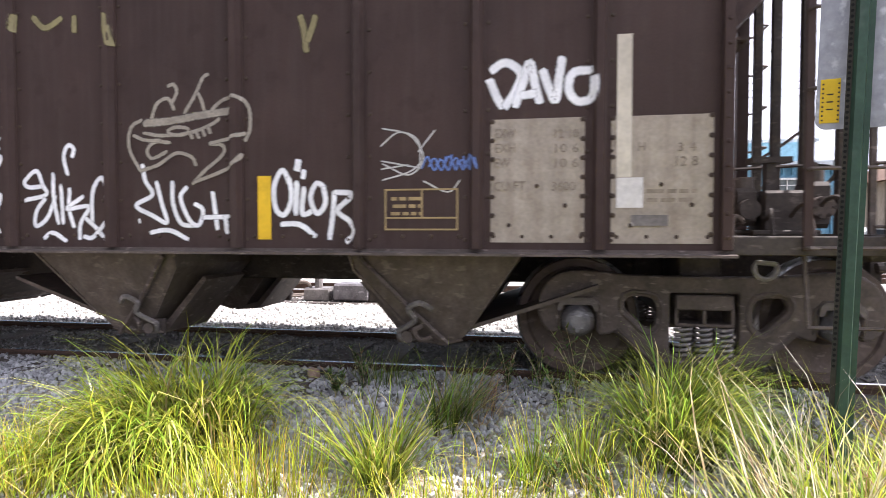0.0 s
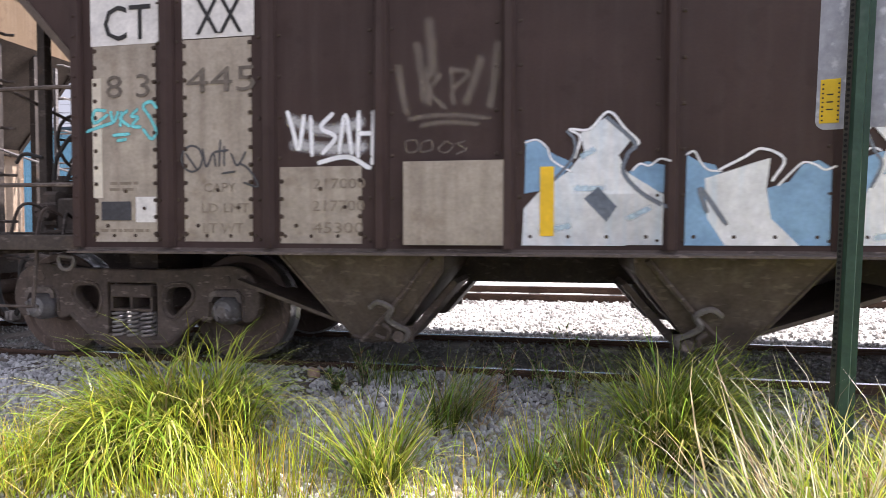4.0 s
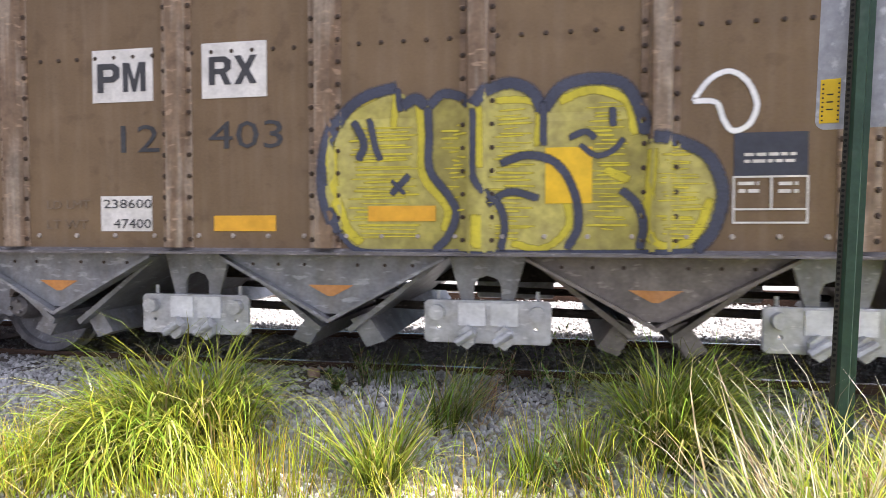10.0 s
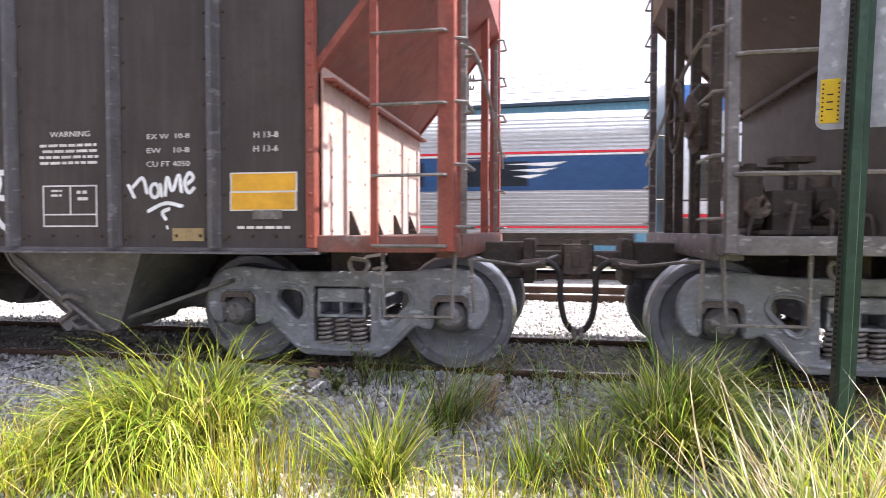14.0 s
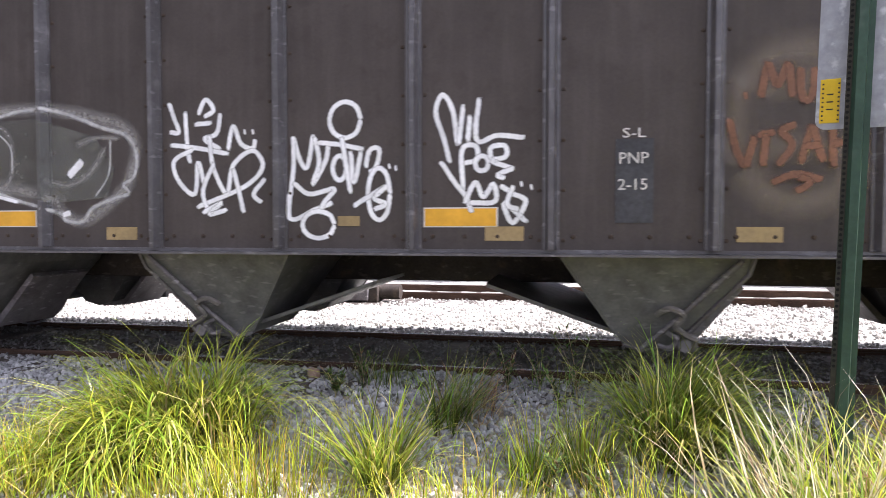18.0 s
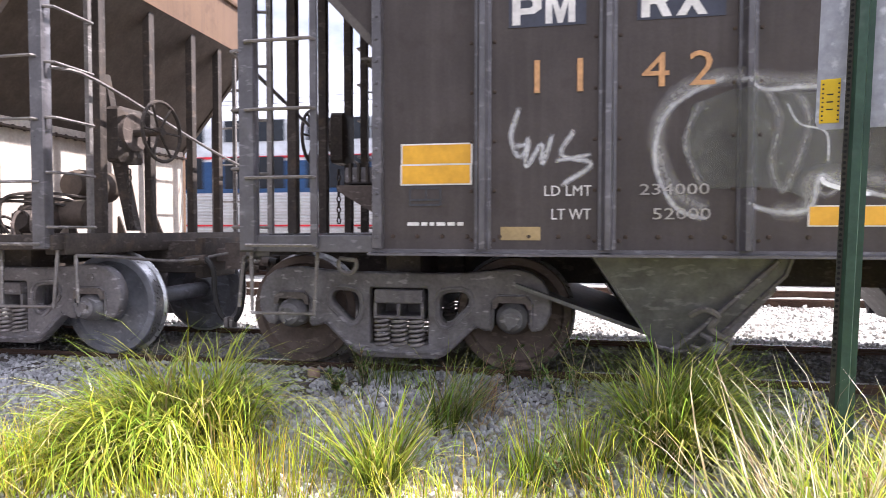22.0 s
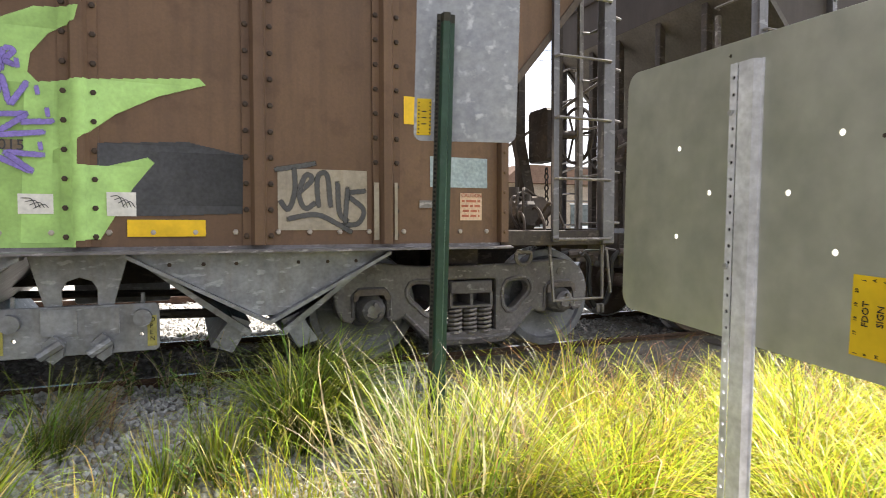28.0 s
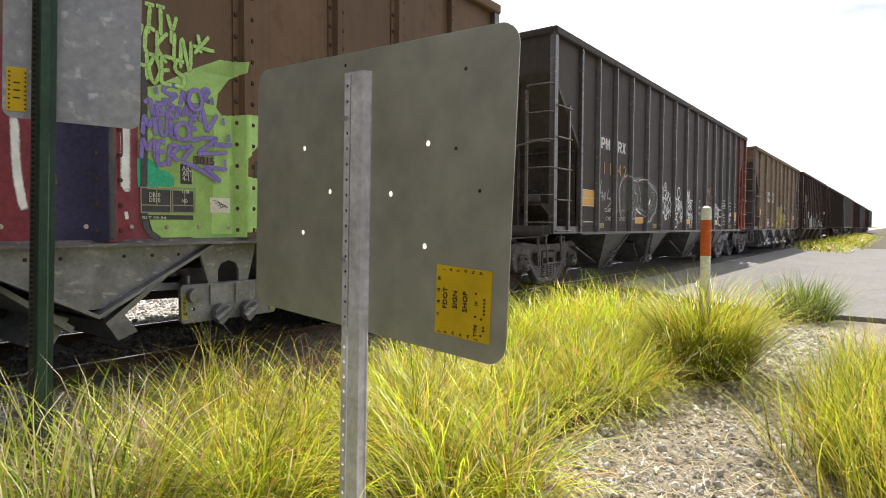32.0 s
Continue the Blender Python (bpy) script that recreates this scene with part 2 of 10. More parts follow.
M["rivet"] = surface("dark rivet heads", (0.060, 0.040, 0.028), (0.04, 0.028, 0.02), 0.6, big=10)
M["ladder"] = surface("worn grey ladder steel", (0.20, 0.185, 0.175), (0.14, 0.125, 0.115), 0.5, 0.2, big=3, scuff=0.45, mottle=0.24)
M["yellow"] = surface("yellow reflective sheet", (0.78, 0.50, 0.02), (0.70, 0.44, 0.02), 0.35, big=3, grain=0.06, bump=0.03)
M["amber"] = surface("amber reflective sheet", (0.72, 0.38, 0.035), (0.64, 0.34, 0.03), 0.35, big=3, grain=0.06, bump=0.03)
M["oldyellow"] = surface("dusty old yellow plate", (0.34, 0.25, 0.12), (0.27, 0.2, 0.1), 0.55, big=6, grain=0.15)
M["white"] = surface("white marking paint", (0.68, 0.66, 0.63), (0.58, 0.56, 0.53), 0.55, big=3, grain=0.12, bump=0.05)
M["offwhite"] = surface("dusty white stencil panel", (0.36, 0.315, 0.255), (0.29, 0.25, 0.20), 0.62, big=2.0, grain=0.14, streak=(0.2, 0.16, 0.125), streak_amount=0.5, spots=(0.13, 0.09, 0.06), spots_amount=0.3)
M["strip"] = surface("cream strip", (0.62, 0.57, 0.47), (0.52, 0.47, 0.38), 0.6, big=2, grain=0.1)
M["black"] = surface("black stencil paint", (0.022, 0.021, 0.021), (0.035, 0.033, 0.031), 0.6, big=5, grain=0.15)
M["stencil"] = surface("worn stencil numerals", (0.11, 0.092, 0.075), (0.16, 0.135, 0.11), 0.65, big=10)
M["faint"] = surface("faded dark stencil", (0.16, 0.12, 0.085), (0.2, 0.15, 0.1), 0.65, big=8)
M["fainter"] = surface("faded stencil on white", (0.20, 0.165, 0.125), (0.26, 0.22, 0.17), 0.65, big=12)
M["navy"] = surface("dark blue-grey patch", (0.042, 0.047, 0.068), (0.055, 0.058, 0.075), 0.55, big=2, grain=0.12)
M["charcoal"] = surface("charcoal patch", (0.045, 0.046, 0.052), (0.06, 0.06, 0.065), 0.55, big=2)
M["slate"] = surface("slate grey fill paint", (0.11, 0.13, 0.16), (0.15, 0.17, 0.20), 0.5, big=3)
M["dullyellow"] = surface("sun-faded yellow label", (0.38, 0.34, 0.09), (0.30, 0.28, 0.10), 0.5, big=8)
M["bluegrey"] = surface("pale blue-grey patch", (0.33, 0.40, 0.43), (0.28, 0.34, 0.37), 0.5, big=3)
M["orangenum"] = surface("faded orange numerals", (0.55, 0.30, 0.13), (0.45, 0.25, 0.12), 0.6, big=5)
M["caution"] = surface("sun-bleached warning decal", (0.62, 0.45, 0.32), (0.55, 0.38, 0.27), 0.5, big=5)
M["cautionred"] = surface("faded red lettering", (0.45, 0.14, 0.08), None, 0.5)
M["fadedwhite"] = surface("faded white stencil", (0.42, 0.40, 0.37), (0.24, 0.22, 0.20), 0.6, big=14, grain=0.2)
M["haze_white"] = surface("hazy white overspray", (0.78, 0.78, 0.78), (0.6, 0.6, 0.6), 0.5, big=4, fine=40, grain=0.1, alpha_edge="haze")
M["haze_soft"] = surface("thin grey overspray", (0.36, 0.35, 0.33), (0.28, 0.27, 0.26), 0.5, big=4, fine=40, grain=0.1, alpha_edge="haze")
M["haze_khaki"] = surface("hazy khaki overspray", (0.24, 0.20, 0.16), (0.18, 0.15, 0.12), 0.5, big=4, fine=40, grain=0.1, alpha_edge="haze")
M["tansheet"] = surface("dusty tan end sheet", (0.42, 0.32, 0.23), (0.33, 0.245, 0.17), 0.7, big=1.2, grain=0.12, streak=(0.33, 0.24, 0.17), streak_amount=0.4)
M["spray_slate"] = surface("slate grey spray paint", (0.13, 0.15, 0.18), (0.17, 0.19, 0.22), 0.5, big=4, fine=60, alpha_edge=True)
M["spray_sky"] = surface("pale blue spray paint", (0.42, 0.60, 0.72), (0.5, 0.64, 0.72), 0.5, big=4, fine=40, alpha_edge="haze")
M["spray_olive"] = surface("faded olive spray paint", (0.24, 0.21, 0.10), (0.17, 0.145, 0.075), 0.55, big=5, fine=50, grain=0.15, alpha_edge=True)
M["spray_white"] = surface("white spray paint", (0.80, 0.80, 0.81), (0.7, 0.71, 0.73), 0.5, big=4, fine=60, grain=0.08, alpha_edge=True)
M["spray_grey"] = surface("grey-white spray paint", (0.48, 0.47, 0.45), (0.4, 0.39, 0.37), 0.5, big=4, fine=60, grain=0.1, alpha_edge=True)
M["spray_khaki"] = surface("khaki spray paint", (0.30, 0.27, 0.22), (0.26, 0.23, 0.19), 0.5, big=4, fine=60, alpha_edge=True)
M["spray_navy"] = surface("dark navy spray paint", (0.050, 0.056, 0.085), (0.065, 0.07, 0.10), 0.5, big=4, fine=60, alpha_edge=True)
M["spray_black"] = surface("charcoal spray paint", (0.06, 0.06, 0.065), (0.09, 0.088, 0.088), 0.5, big=4, fine=60, alpha_edge=True)
M["spray_yellow"] = surface("yellow spray paint", (0.56, 0.48, 0.035), (0.44, 0.38, 0.04), 0.5, big=6, fine=30, grain=0.12, alpha_edge=True)
M["spray_cyan"] = surface("cyan spray paint", (0.16, 0.55, 0.57), (0.13, 0.47, 0.5), 0.5, big=4, fine=60, alpha_edge=True)
M["spray_blue"] = surface("blue marker paint", (0.12, 0.19, 0.42), (0.1, 0.15, 0.35), 0.5, big=4, fine=60, alpha_edge=True)
M["spray_purple"] = surface("purple spray paint", (0.21, 0.16, 0.48), (0.25, 0.19, 0.5), 0.5, big=4, fine=60, alpha_edge=True)
M["spray_rust"] = surface("rust-orange spray paint", (0.21, 0.10, 0.06), (0.16, 0.08, 0.05), 0.55, big=4, fine=60, alpha_edge=True)
M["spray_lime"] = surface("lime spray paint", (0.40, 0.62, 0.20), (0.35, 0.56, 0.18), 0.5, big=4, fine=60, alpha_edge=True)
M["fill_lime"] = surface("lime fill paint", (0.38, 0.60, 0.19), (0.33, 0.53, 0.17), 0.5, big=2.5, grain=0.1)
M["fill_green"] = surface("green fill paint", (0.03, 0.42, 0.25), (0.025, 0.36, 0.2), 0.5, big=3)
M["fill_maroon"] = surface("dark red fill paint", (0.20, 0.03, 0.045), (0.16, 0.025, 0.035), 0.45, big=3)
M["fill_navy"] = surface("deep blue fill paint", (0.03, 0.03, 0.075), (0.04, 0.035, 0.085), 0.45, big=3)
M["fill_yellow"] = surface("thin yellow fill paint", (0.46, 0.41, 0.10), (0.31, 0.27, 0.10), 0.55, big=5, fine=18, grain=0.25, streak=None)
M["fill_white"] = surface("streaky white paint", (0.72, 0.72, 0.71), (0.60, 0.62, 0.63), 0.55, big=3, fine=40, grain=0.1, streak=(0.40, 0.58, 0.70), streak_amount=0.45)
M["fill_blue"] = surface("light blue fill paint", (0.22, 0.37, 0.53), (0.18, 0.31, 0.46), 0.5, big=3, grain=0.1)
M["fill_ghost"] = surface("grey-green ghost fill", (0.17, 0.17, 0.15), (0.13, 0.13, 0.118), 0.55, big=3, fine=14, grain=0.15, alpha_edge="haze")
M["rail"] = surface("rusty rail steel", (0.085, 0.050, 0.034), (0.06, 0.038, 0.028), 0.7, 0.2, big=4, grain=0.3)
M["railtop"] = surface("worn rail head", (0.45, 0.43, 0.42), (0.33, 0.31, 0.30), 0.25, 0.9, big=6, grain=0.12, bump=0.05)
M["tie"] = surface("weathered tie wood", (0.115, 0.10, 0.088), (0.075, 0.064, 0.056), 0.85, big=3, grain=0.35, bump=0.5)
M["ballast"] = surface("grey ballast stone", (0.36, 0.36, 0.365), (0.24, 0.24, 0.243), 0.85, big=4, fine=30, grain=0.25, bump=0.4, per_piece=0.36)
# stones between the rails carry the train's shade in their colour
M["darkballast"] = surface("ballast stone darkened as in shade", (0.20, 0.195, 0.19), (0.12, 0.117, 0.112), 0.8, big=4, fine=30, grain=0.25, bump=0.4, per_piece=0.36)
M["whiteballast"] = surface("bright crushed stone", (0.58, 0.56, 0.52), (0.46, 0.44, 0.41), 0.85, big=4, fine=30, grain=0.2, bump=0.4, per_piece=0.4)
M["buff"] = surface("buff sandstone", (0.36, 0.25, 0.19), (0.28, 0.19, 0.15), 0.8, big=8, grain=0.2)
M["dirt"] = surface("stony sandy soil", (0.34, 0.295, 0.225), (0.22, 0.19, 0.145), 0.95, big=1.2, fine=34, grain=0.45, bump=0.8, spots=(0.42, 0.39, 0.34), spots_amount=0.6, spots_scale=26, bump_dist=0.02)
# dark ground cuts bounced light behind the camera and deepens shade under the bank
M["dimground"] = surface("dark filler ground against bounced light", (0.13, 0.115, 0.08), (0.085, 0.075, 0.052), 0.95, big=0.8, fine=30, grain=0.4, bump=0.8, bump_dist=0.02)
# bed under the train, with its shade put into the colour
M["bed"] = surface("fine ballast bed darkened as in shade", (0.14, 0.13, 0.118), (0.09, 0.084, 0.076), 0.95, big=1.5, fine=60, grain=0.5, bump=0.8, bump_dist=0.02)
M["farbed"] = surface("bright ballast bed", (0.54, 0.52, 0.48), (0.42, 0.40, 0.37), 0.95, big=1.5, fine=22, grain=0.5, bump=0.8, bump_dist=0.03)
M["road"] = surface("pale worn asphalt", (0.22, 0.215, 0.21), (0.175, 0.172, 0.17), 0.9, big=0.6, fine=30, grain=0.2, bump=0.3)
M["asphalt"] = surface("dark asphalt", (0.10, 0.10, 0.10), (0.07, 0.07, 0.07), 0.9, big=0.6, fine=40, grain=0.3)
M["greenpost"] = surface("dark green painted steel", (0.040, 0.082, 0.056), (0.028, 0.058, 0.040), 0.5, big=5, grain=0.2, spots=(0.09, 0.12, 0.10), spots_amount=0.35)
# raised, bluish base colour stands in for sky mirrored in the zinc
M["galv"] = surface("galvanised channel steel", (0.80, 0.81, 0.86), (0.62, 0.63, 0.68), 0.38, 0.2, big=5, grain=0.2)
M["rustpost"] = surface("rusted dark green steel", (0.050, 0.045, 0.034), (0.028, 0.034, 0.027), 0.75, big=9, grain=0.3, spots=(0.11, 0.07, 0.045), spots_amount=0.4)
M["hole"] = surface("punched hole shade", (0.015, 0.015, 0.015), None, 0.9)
M["signback"] = surface("bare aluminium sign back", (0.48, 0.49, 0.43), (0.42, 0.43, 0.37), 0.42, 0.45, big=1.5, fine=12, grain=0.06, bump=0.04, streak=(0.52, 0.52, 0.49), streak_amount=0.15)
M["signold"] = surface("corroded aluminium sign back", (0.42, 0.43, 0.45), (0.26, 0.27, 0.30), 0.5, 0.5, big=7, fine=25, grain=0.2, spots=(0.6, 0.61, 0.62), spots_amount=0.7, spots_scale=14)
M["sticker"] = surface("yellow date sticker", (0.78, 0.50, 0.015), (0.72, 0.52, 0.02), 0.4, big=4, grain=0.05)
M["sheeting"] = bpy.data.materials.new("translucent reflective sheeting")
M["sheeting"].use_nodes = True
_glow = M["sheeting"].node_tree.nodes.new("ShaderNodeBsdfTranslucent")
_glow.inputs["Color"].default_value = (0.9, 0.89, 0.85, 1)
M["sheeting"].node_tree.links.new(_glow.outputs["BSDF"], M["sheeting"].node_tree.nodes["Material Output"].inputs["Surface"])
M["markerwhite"] = surface("white marker tube", (0.75, 0.75, 0.73), (0.65, 0.65, 0.63), 0.4, big=5)
M["markerorange"] = surface("orange marker band", (0.62, 0.13, 0.03), (0.55, 0.11, 0.03), 0.4, big=5)
M["bluewall"] = surface("light blue metal siding", (0.155, 0.345, 0.475), (0.135, 0.31, 0.435), 0.5, big=0.4, fine=8, grain=0.06, bump=0.05, streak=(0.22, 0.36, 0.45), streak_amount=0.3)
M["paleblue"] = surface("pale blue metal siding", (0.27, 0.47, 0.56), (0.24, 0.43, 0.52), 0.5, big=0.4, grain=0.06)
M["bluetrim"] = surface("dark roof edge", (0.045, 0.07, 0.095), None, 0.5)
M["roofpale"] = surface("pale roof sheet", (0.55, 0.6, 0.63), None, 0.5)
M["framewhite"] = surface("white window frame", (0.78, 0.78, 0.76), None, 0.5)
M["glassdark"] = surface("dusky window pane", (0.10, 0.12, 0.12), (0.22, 0.25, 0.24), 0.12, big=2.5, grain=0.2, bump=0.02)
M["creamwall"] = surface("cream stucco", (0.5, 0.42, 0.33), None, 0.85)
M["tiled"] = surface("brown roof", (0.22, 0.14, 0.10), None, 0.85)
M["pole"] = surface("grey pole wood", (0.18, 0.15, 0.125), None, 0.9)
M["wire"] = surface("dark wire", (0.04, 0.04, 0.045), None, 0.6)
M["coachsteel"] = surface("fluted stainless steel", (0.56, 0.57, 0.58), (0.49, 0.5, 0.51), 0.34, 0.75, big=1, grain=0.06, bump=0.03)
M["coachwhite"] = surface("silver-white coach paint", (0.62, 0.65, 0.68), (0.56, 0.59, 0.62), 0.3, 0.25, big=1, grain=0.04, bump=0.02)
M["coachblue"] = surface("dark blue coach band", (0.025, 0.065, 0.155), (0.03, 0.075, 0.17), 0.3, big=2, grain=0.06, bump=0.02)
M["stripeblue"] = surface("bright blue stripe", (0.035, 0.13, 0.36), None, 0.35, bump=0.02)
M["stripered"] = surface("red stripe", (0.62, 0.035, 0.05), None, 0.35, bump=0.02)
M["stripewhite"] = surface("white stripe", (0.75, 0.75, 0.75), None, 0.35, bump=0.02)
M["coachglass"] = surface("tinted coach window", (0.018, 0.022, 0.028), (0.03, 0.035, 0.042), 0.08, grain=0.05, bump=0.0)
M["louvre"] = surface("dark louvre", (0.05, 0.052, 0.048), None, 0.6)


def blade_mat(name, base, tip, dry):
    """Grass whose blades go from base to tip colour, each a little different, some dry; light passes through. The dark
    base stands in for shade among the roots.
    """
    m = bpy.data.materials.new(name)
    m.use_nodes = True
    n, l = m.node_tree.nodes, m.node_tree.links
    bsdf = n["Principled BSDF"]
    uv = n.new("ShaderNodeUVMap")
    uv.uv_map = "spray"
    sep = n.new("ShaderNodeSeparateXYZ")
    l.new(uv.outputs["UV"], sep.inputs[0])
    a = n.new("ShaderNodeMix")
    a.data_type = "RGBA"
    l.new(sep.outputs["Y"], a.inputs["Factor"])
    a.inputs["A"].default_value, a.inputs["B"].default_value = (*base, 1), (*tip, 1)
    geo = n.new("ShaderNodeNewGeometry")
    r = n.new("ShaderNodeValToRGB")
    r.color_ramp.elements[0].position, r.color_ramp.elements[1].position = 0.72, 0.95
    l.new(geo.outputs["Random Per Island"], r.inputs["Fac"])
    b = n.new("ShaderNodeMix")
    b.data_type = "RGBA"
    l.new(r.outputs["Color"], b.inputs["Factor"])
    l.new(a.outputs["Result"], b.inputs["A"])
    b.inputs["B"].default_value = (*dry, 1)
    v = n.new("ShaderNodeMath")
    v.operation = "FRACT"
    v1 = n.new("ShaderNodeMath")
    v1.operation = "MULTIPLY"
    v1.inputs[1].default_value = 37.7
    l.new(geo.outputs["Random Per Island"], v1.inputs[0])
    l.new(v1.outputs[0], v.inputs[0])
    rg = n.new("ShaderNodeMapRange")
    rg.inputs["To Min"].default_value, rg.inputs["To Max"].default_value = 0.26, 1.78
    l.new(v.outputs[0], rg.inputs["Value"])
    hv = n.new("ShaderNodeMath")
    hv.operation = "MULTIPLY"
    hv.inputs[1].default_value = 91.3
    l.new(geo.outputs["Random Per Island"], hv.inputs[0])
    hf = n.new("ShaderNodeMath")
    hf.operation = "FRACT"
    l.new(hv.outputs[0], hf.inputs[0])
    hr = n.new("ShaderNodeMapRange")
    hr.inputs["To Min"].default_value, hr.inputs["To Max"].default_value = 0.462, 0.535
    l.new(hf.outputs[0], hr.inputs["Value"])
    hs = n.new("ShaderNodeHueSaturation")
    l.new(hr.outputs["Result"], hs.inputs["Hue"])
    l.new(rg.outputs["Result"], hs.inputs["Value"])
    l.new(b.outputs["Result"], hs.inputs["Color"])
    b = hs
    l.new(hs.outputs["Color"], bsdf.inputs["Base Color"])
    bsdf.inputs["Roughness"].default_value = 0.34
    bsdf.inputs["Specular IOR Level"].default_value = 0.34
    tr = n.new("ShaderNodeBsdfTranslucent")
    l.new(b.outputs["Color"], tr.inputs["Color"])
    mx = n.new("ShaderNodeMixShader")
    mx.inputs["Fac"].default_value = 0.42
    l.new(bsdf.outputs["BSDF"], mx.inputs[1])
    l.new(tr.outputs["BSDF"], mx.inputs[2])
    l.new(mx.outputs["Shader"], n["Material Output"].inputs["Surface"])
    return m


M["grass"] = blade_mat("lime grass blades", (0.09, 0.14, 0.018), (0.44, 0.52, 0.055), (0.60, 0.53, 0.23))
# deep green; on clumps by the post it also paints in shade
M["grassdark"] = blade_mat("deep green and shade-toned grass blades", (0.06, 0.10, 0.022), (0.27, 0.37, 0.05), (0.40, 0.36, 0.14))
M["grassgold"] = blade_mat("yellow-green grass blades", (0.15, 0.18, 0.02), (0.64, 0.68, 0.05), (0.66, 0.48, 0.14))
# bank blades have the glare of full sun put into their colour
M["grassbank"] = blade_mat("sun-brightened yellow-green grass blades", (0.15, 0.20, 0.02), (0.78, 0.86, 0.05), (0.70, 0.40, 0.15))
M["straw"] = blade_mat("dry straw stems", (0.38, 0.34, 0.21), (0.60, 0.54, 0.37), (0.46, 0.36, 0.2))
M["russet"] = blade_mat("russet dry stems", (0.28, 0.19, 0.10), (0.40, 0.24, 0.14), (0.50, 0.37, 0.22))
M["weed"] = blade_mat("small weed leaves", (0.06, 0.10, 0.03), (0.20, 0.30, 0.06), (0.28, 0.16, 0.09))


# ---- geometry helpers ----
class G:
    """Collects faces of one mesh."""

    def __init__(self):
        self.v, self.f, self.uv = [], [], {}

    def add(self, verts, faces):
        o = len(self.v)
        self.v += [tuple(p) for p in verts]
        self.f += [tuple(i + o for i in f) for f in faces]
        return self

    def box(self, x0, x1, y0, y1, z0, z1, ch=0.0):
        """A box; ch chamfers its four edges along x, and the ends a little."""
        if ch <= 0:
            return self.add([(x, y, z) for x in (x0, x1) for y in (y0, y1) for z in (z0, z1)],
                            [(0, 1, 3, 2), (4, 6, 7, 5), (0, 4, 5, 1), (2, 3, 7, 6), (0, 2, 6, 4), (1, 5, 7, 3)])
        ring = [(y0 + ch, z0), (y1 - ch, z0), (y1, z0 + ch), (y1, z1 - ch), (y1 - ch, z1), (y0 + ch, z1), (y0, z1 - ch), (y0, z0 + ch)]
        inner = [(y0 + 2 * ch if abs(y - y0) < ch * 1.5 else y1 - 2 * ch if abs(y - y1) < ch * 1.5 else y,
                  z0 + 2 * ch if abs(z - z0) < ch * 1.5 else z1 - 2 * ch if abs(z - z1) < ch * 1.5 else z) for y, z in ring]
        vs = [(x0, *p) for p in inner] + [(x0 + ch, *p) for p in ring] + [(x1 - ch, *p) for p in ring] + [(x1, *p) for p in inner]
        fs = [tuple(range(7, -1, -1)), tuple(range(24, 32))]
        for k in range(3):
            for i in range(8):
                j = (i + 1) % 8
                fs.append((k * 8 + i, k * 8 + j, k * 8 + 8 + j, k * 8 + 8 + i))
        return self.add(vs, fs)

    def prism(self, poly, axis, a0, a1):
        """A polygon drawn out along an axis. poly: pairs (x, z) for y, (y, z) for x, (x, y) for z."""
        put = {"y": lambda p, a: (p[0], a, p[1]), "x": lambda p, a: (a, p[0], p[1]), "z": lambda p, a: (p[0], p[1], a)}[axis]
        n = len(poly)
        self.add([put(p, a0) for p in poly] + [put(p, a1) for p in poly],
                 [tuple(range(n)), tuple(range(2 * n - 1, n - 1, -1))] + [(i, i + n, (i + 1) % n + n, (i + 1) % n) for i in range(n)])
        return self

    def cyl(self, p0, p1, r, n=12, r2=None):
        p0, p1 = Vector(p0), Vector(p1)
        r2 = r if r2 is None else r2
        d = (p1 - p0).normalized()
        a = d.orthogonal().normalized()
        b = d.cross(a)
        ring = [a * math.cos(2 * math.pi * i / n) + b * math.sin(2 * math.pi * i / n) for i in range(n)]
        self.add([p0 + u * r for u in ring] + [p1 + u * r2 for u in ring],
                 [tuple(range(n - 1, -1, -1)), tuple(range(n, 2 * n))] + [(i, (i + 1) % n, n + (i + 1) % n, n + i) for i in range(n)])
        return self

    def tube(self, pts, r, n=6):
        pts = [Vector(p) for p in pts]
        o = len(self.v)
        side = None
        for i, p in enumerate(pts):
            d = (pts[min(i + 1, len(pts) - 1)] - pts[max(i - 1, 0)]).normalized()
            a = d.orthogonal().normalized() if side is None else (side - d * side.dot(d)).normalized()
            side = a
            b = d.cross(a)
            self.v += [tuple(p + (a * math.cos(2 * math.pi * k / n) + b * math.sin(2 * math.pi * k / n)) * r) for k in range(n)]
        for i in range(len(pts) - 1):
            for k in range(n):
                q, w = o + i * n + k, o + i * n + (k + 1) % n
                self.f.append((q, w, w + n, q + n))
        self.f.append(tuple(o + k for k in range(n - 1, -1, -1)))
        self.f.append(tuple(o + (len(pts) - 1) * n + k for k in range(n)))
        return self

    def lathe(self, prof, n=32, c=(0, 0, 0)):
        """Radius and y pairs, turned about the y axis through c."""
        o = len(self.v)
        for r, y in prof:
            self.v += [(c[0] + r * math.cos(2 * math.pi * k / n), c[1] + y, c[2] + r * math.sin(2 * math.pi * k / n)) for k in range(n)]
        for i in range(len(prof) - 1):
            for k in range(n):
                q, w = o + i * n + k, o + i * n + (k + 1) % n
                self.f.append((q, w, w + n, q + n))
        self.f.append(tuple(o + k for k in range(n)))
        self.f.append(tuple(o + (len(prof) - 1) * n + k for k in range(n - 1, -1, -1)))
        return self

    def stud(self, x, y, z, r=0.012, out=-1, n=6):
        """A rivet head on a face that looks along out * y."""
        o = len(self.v)
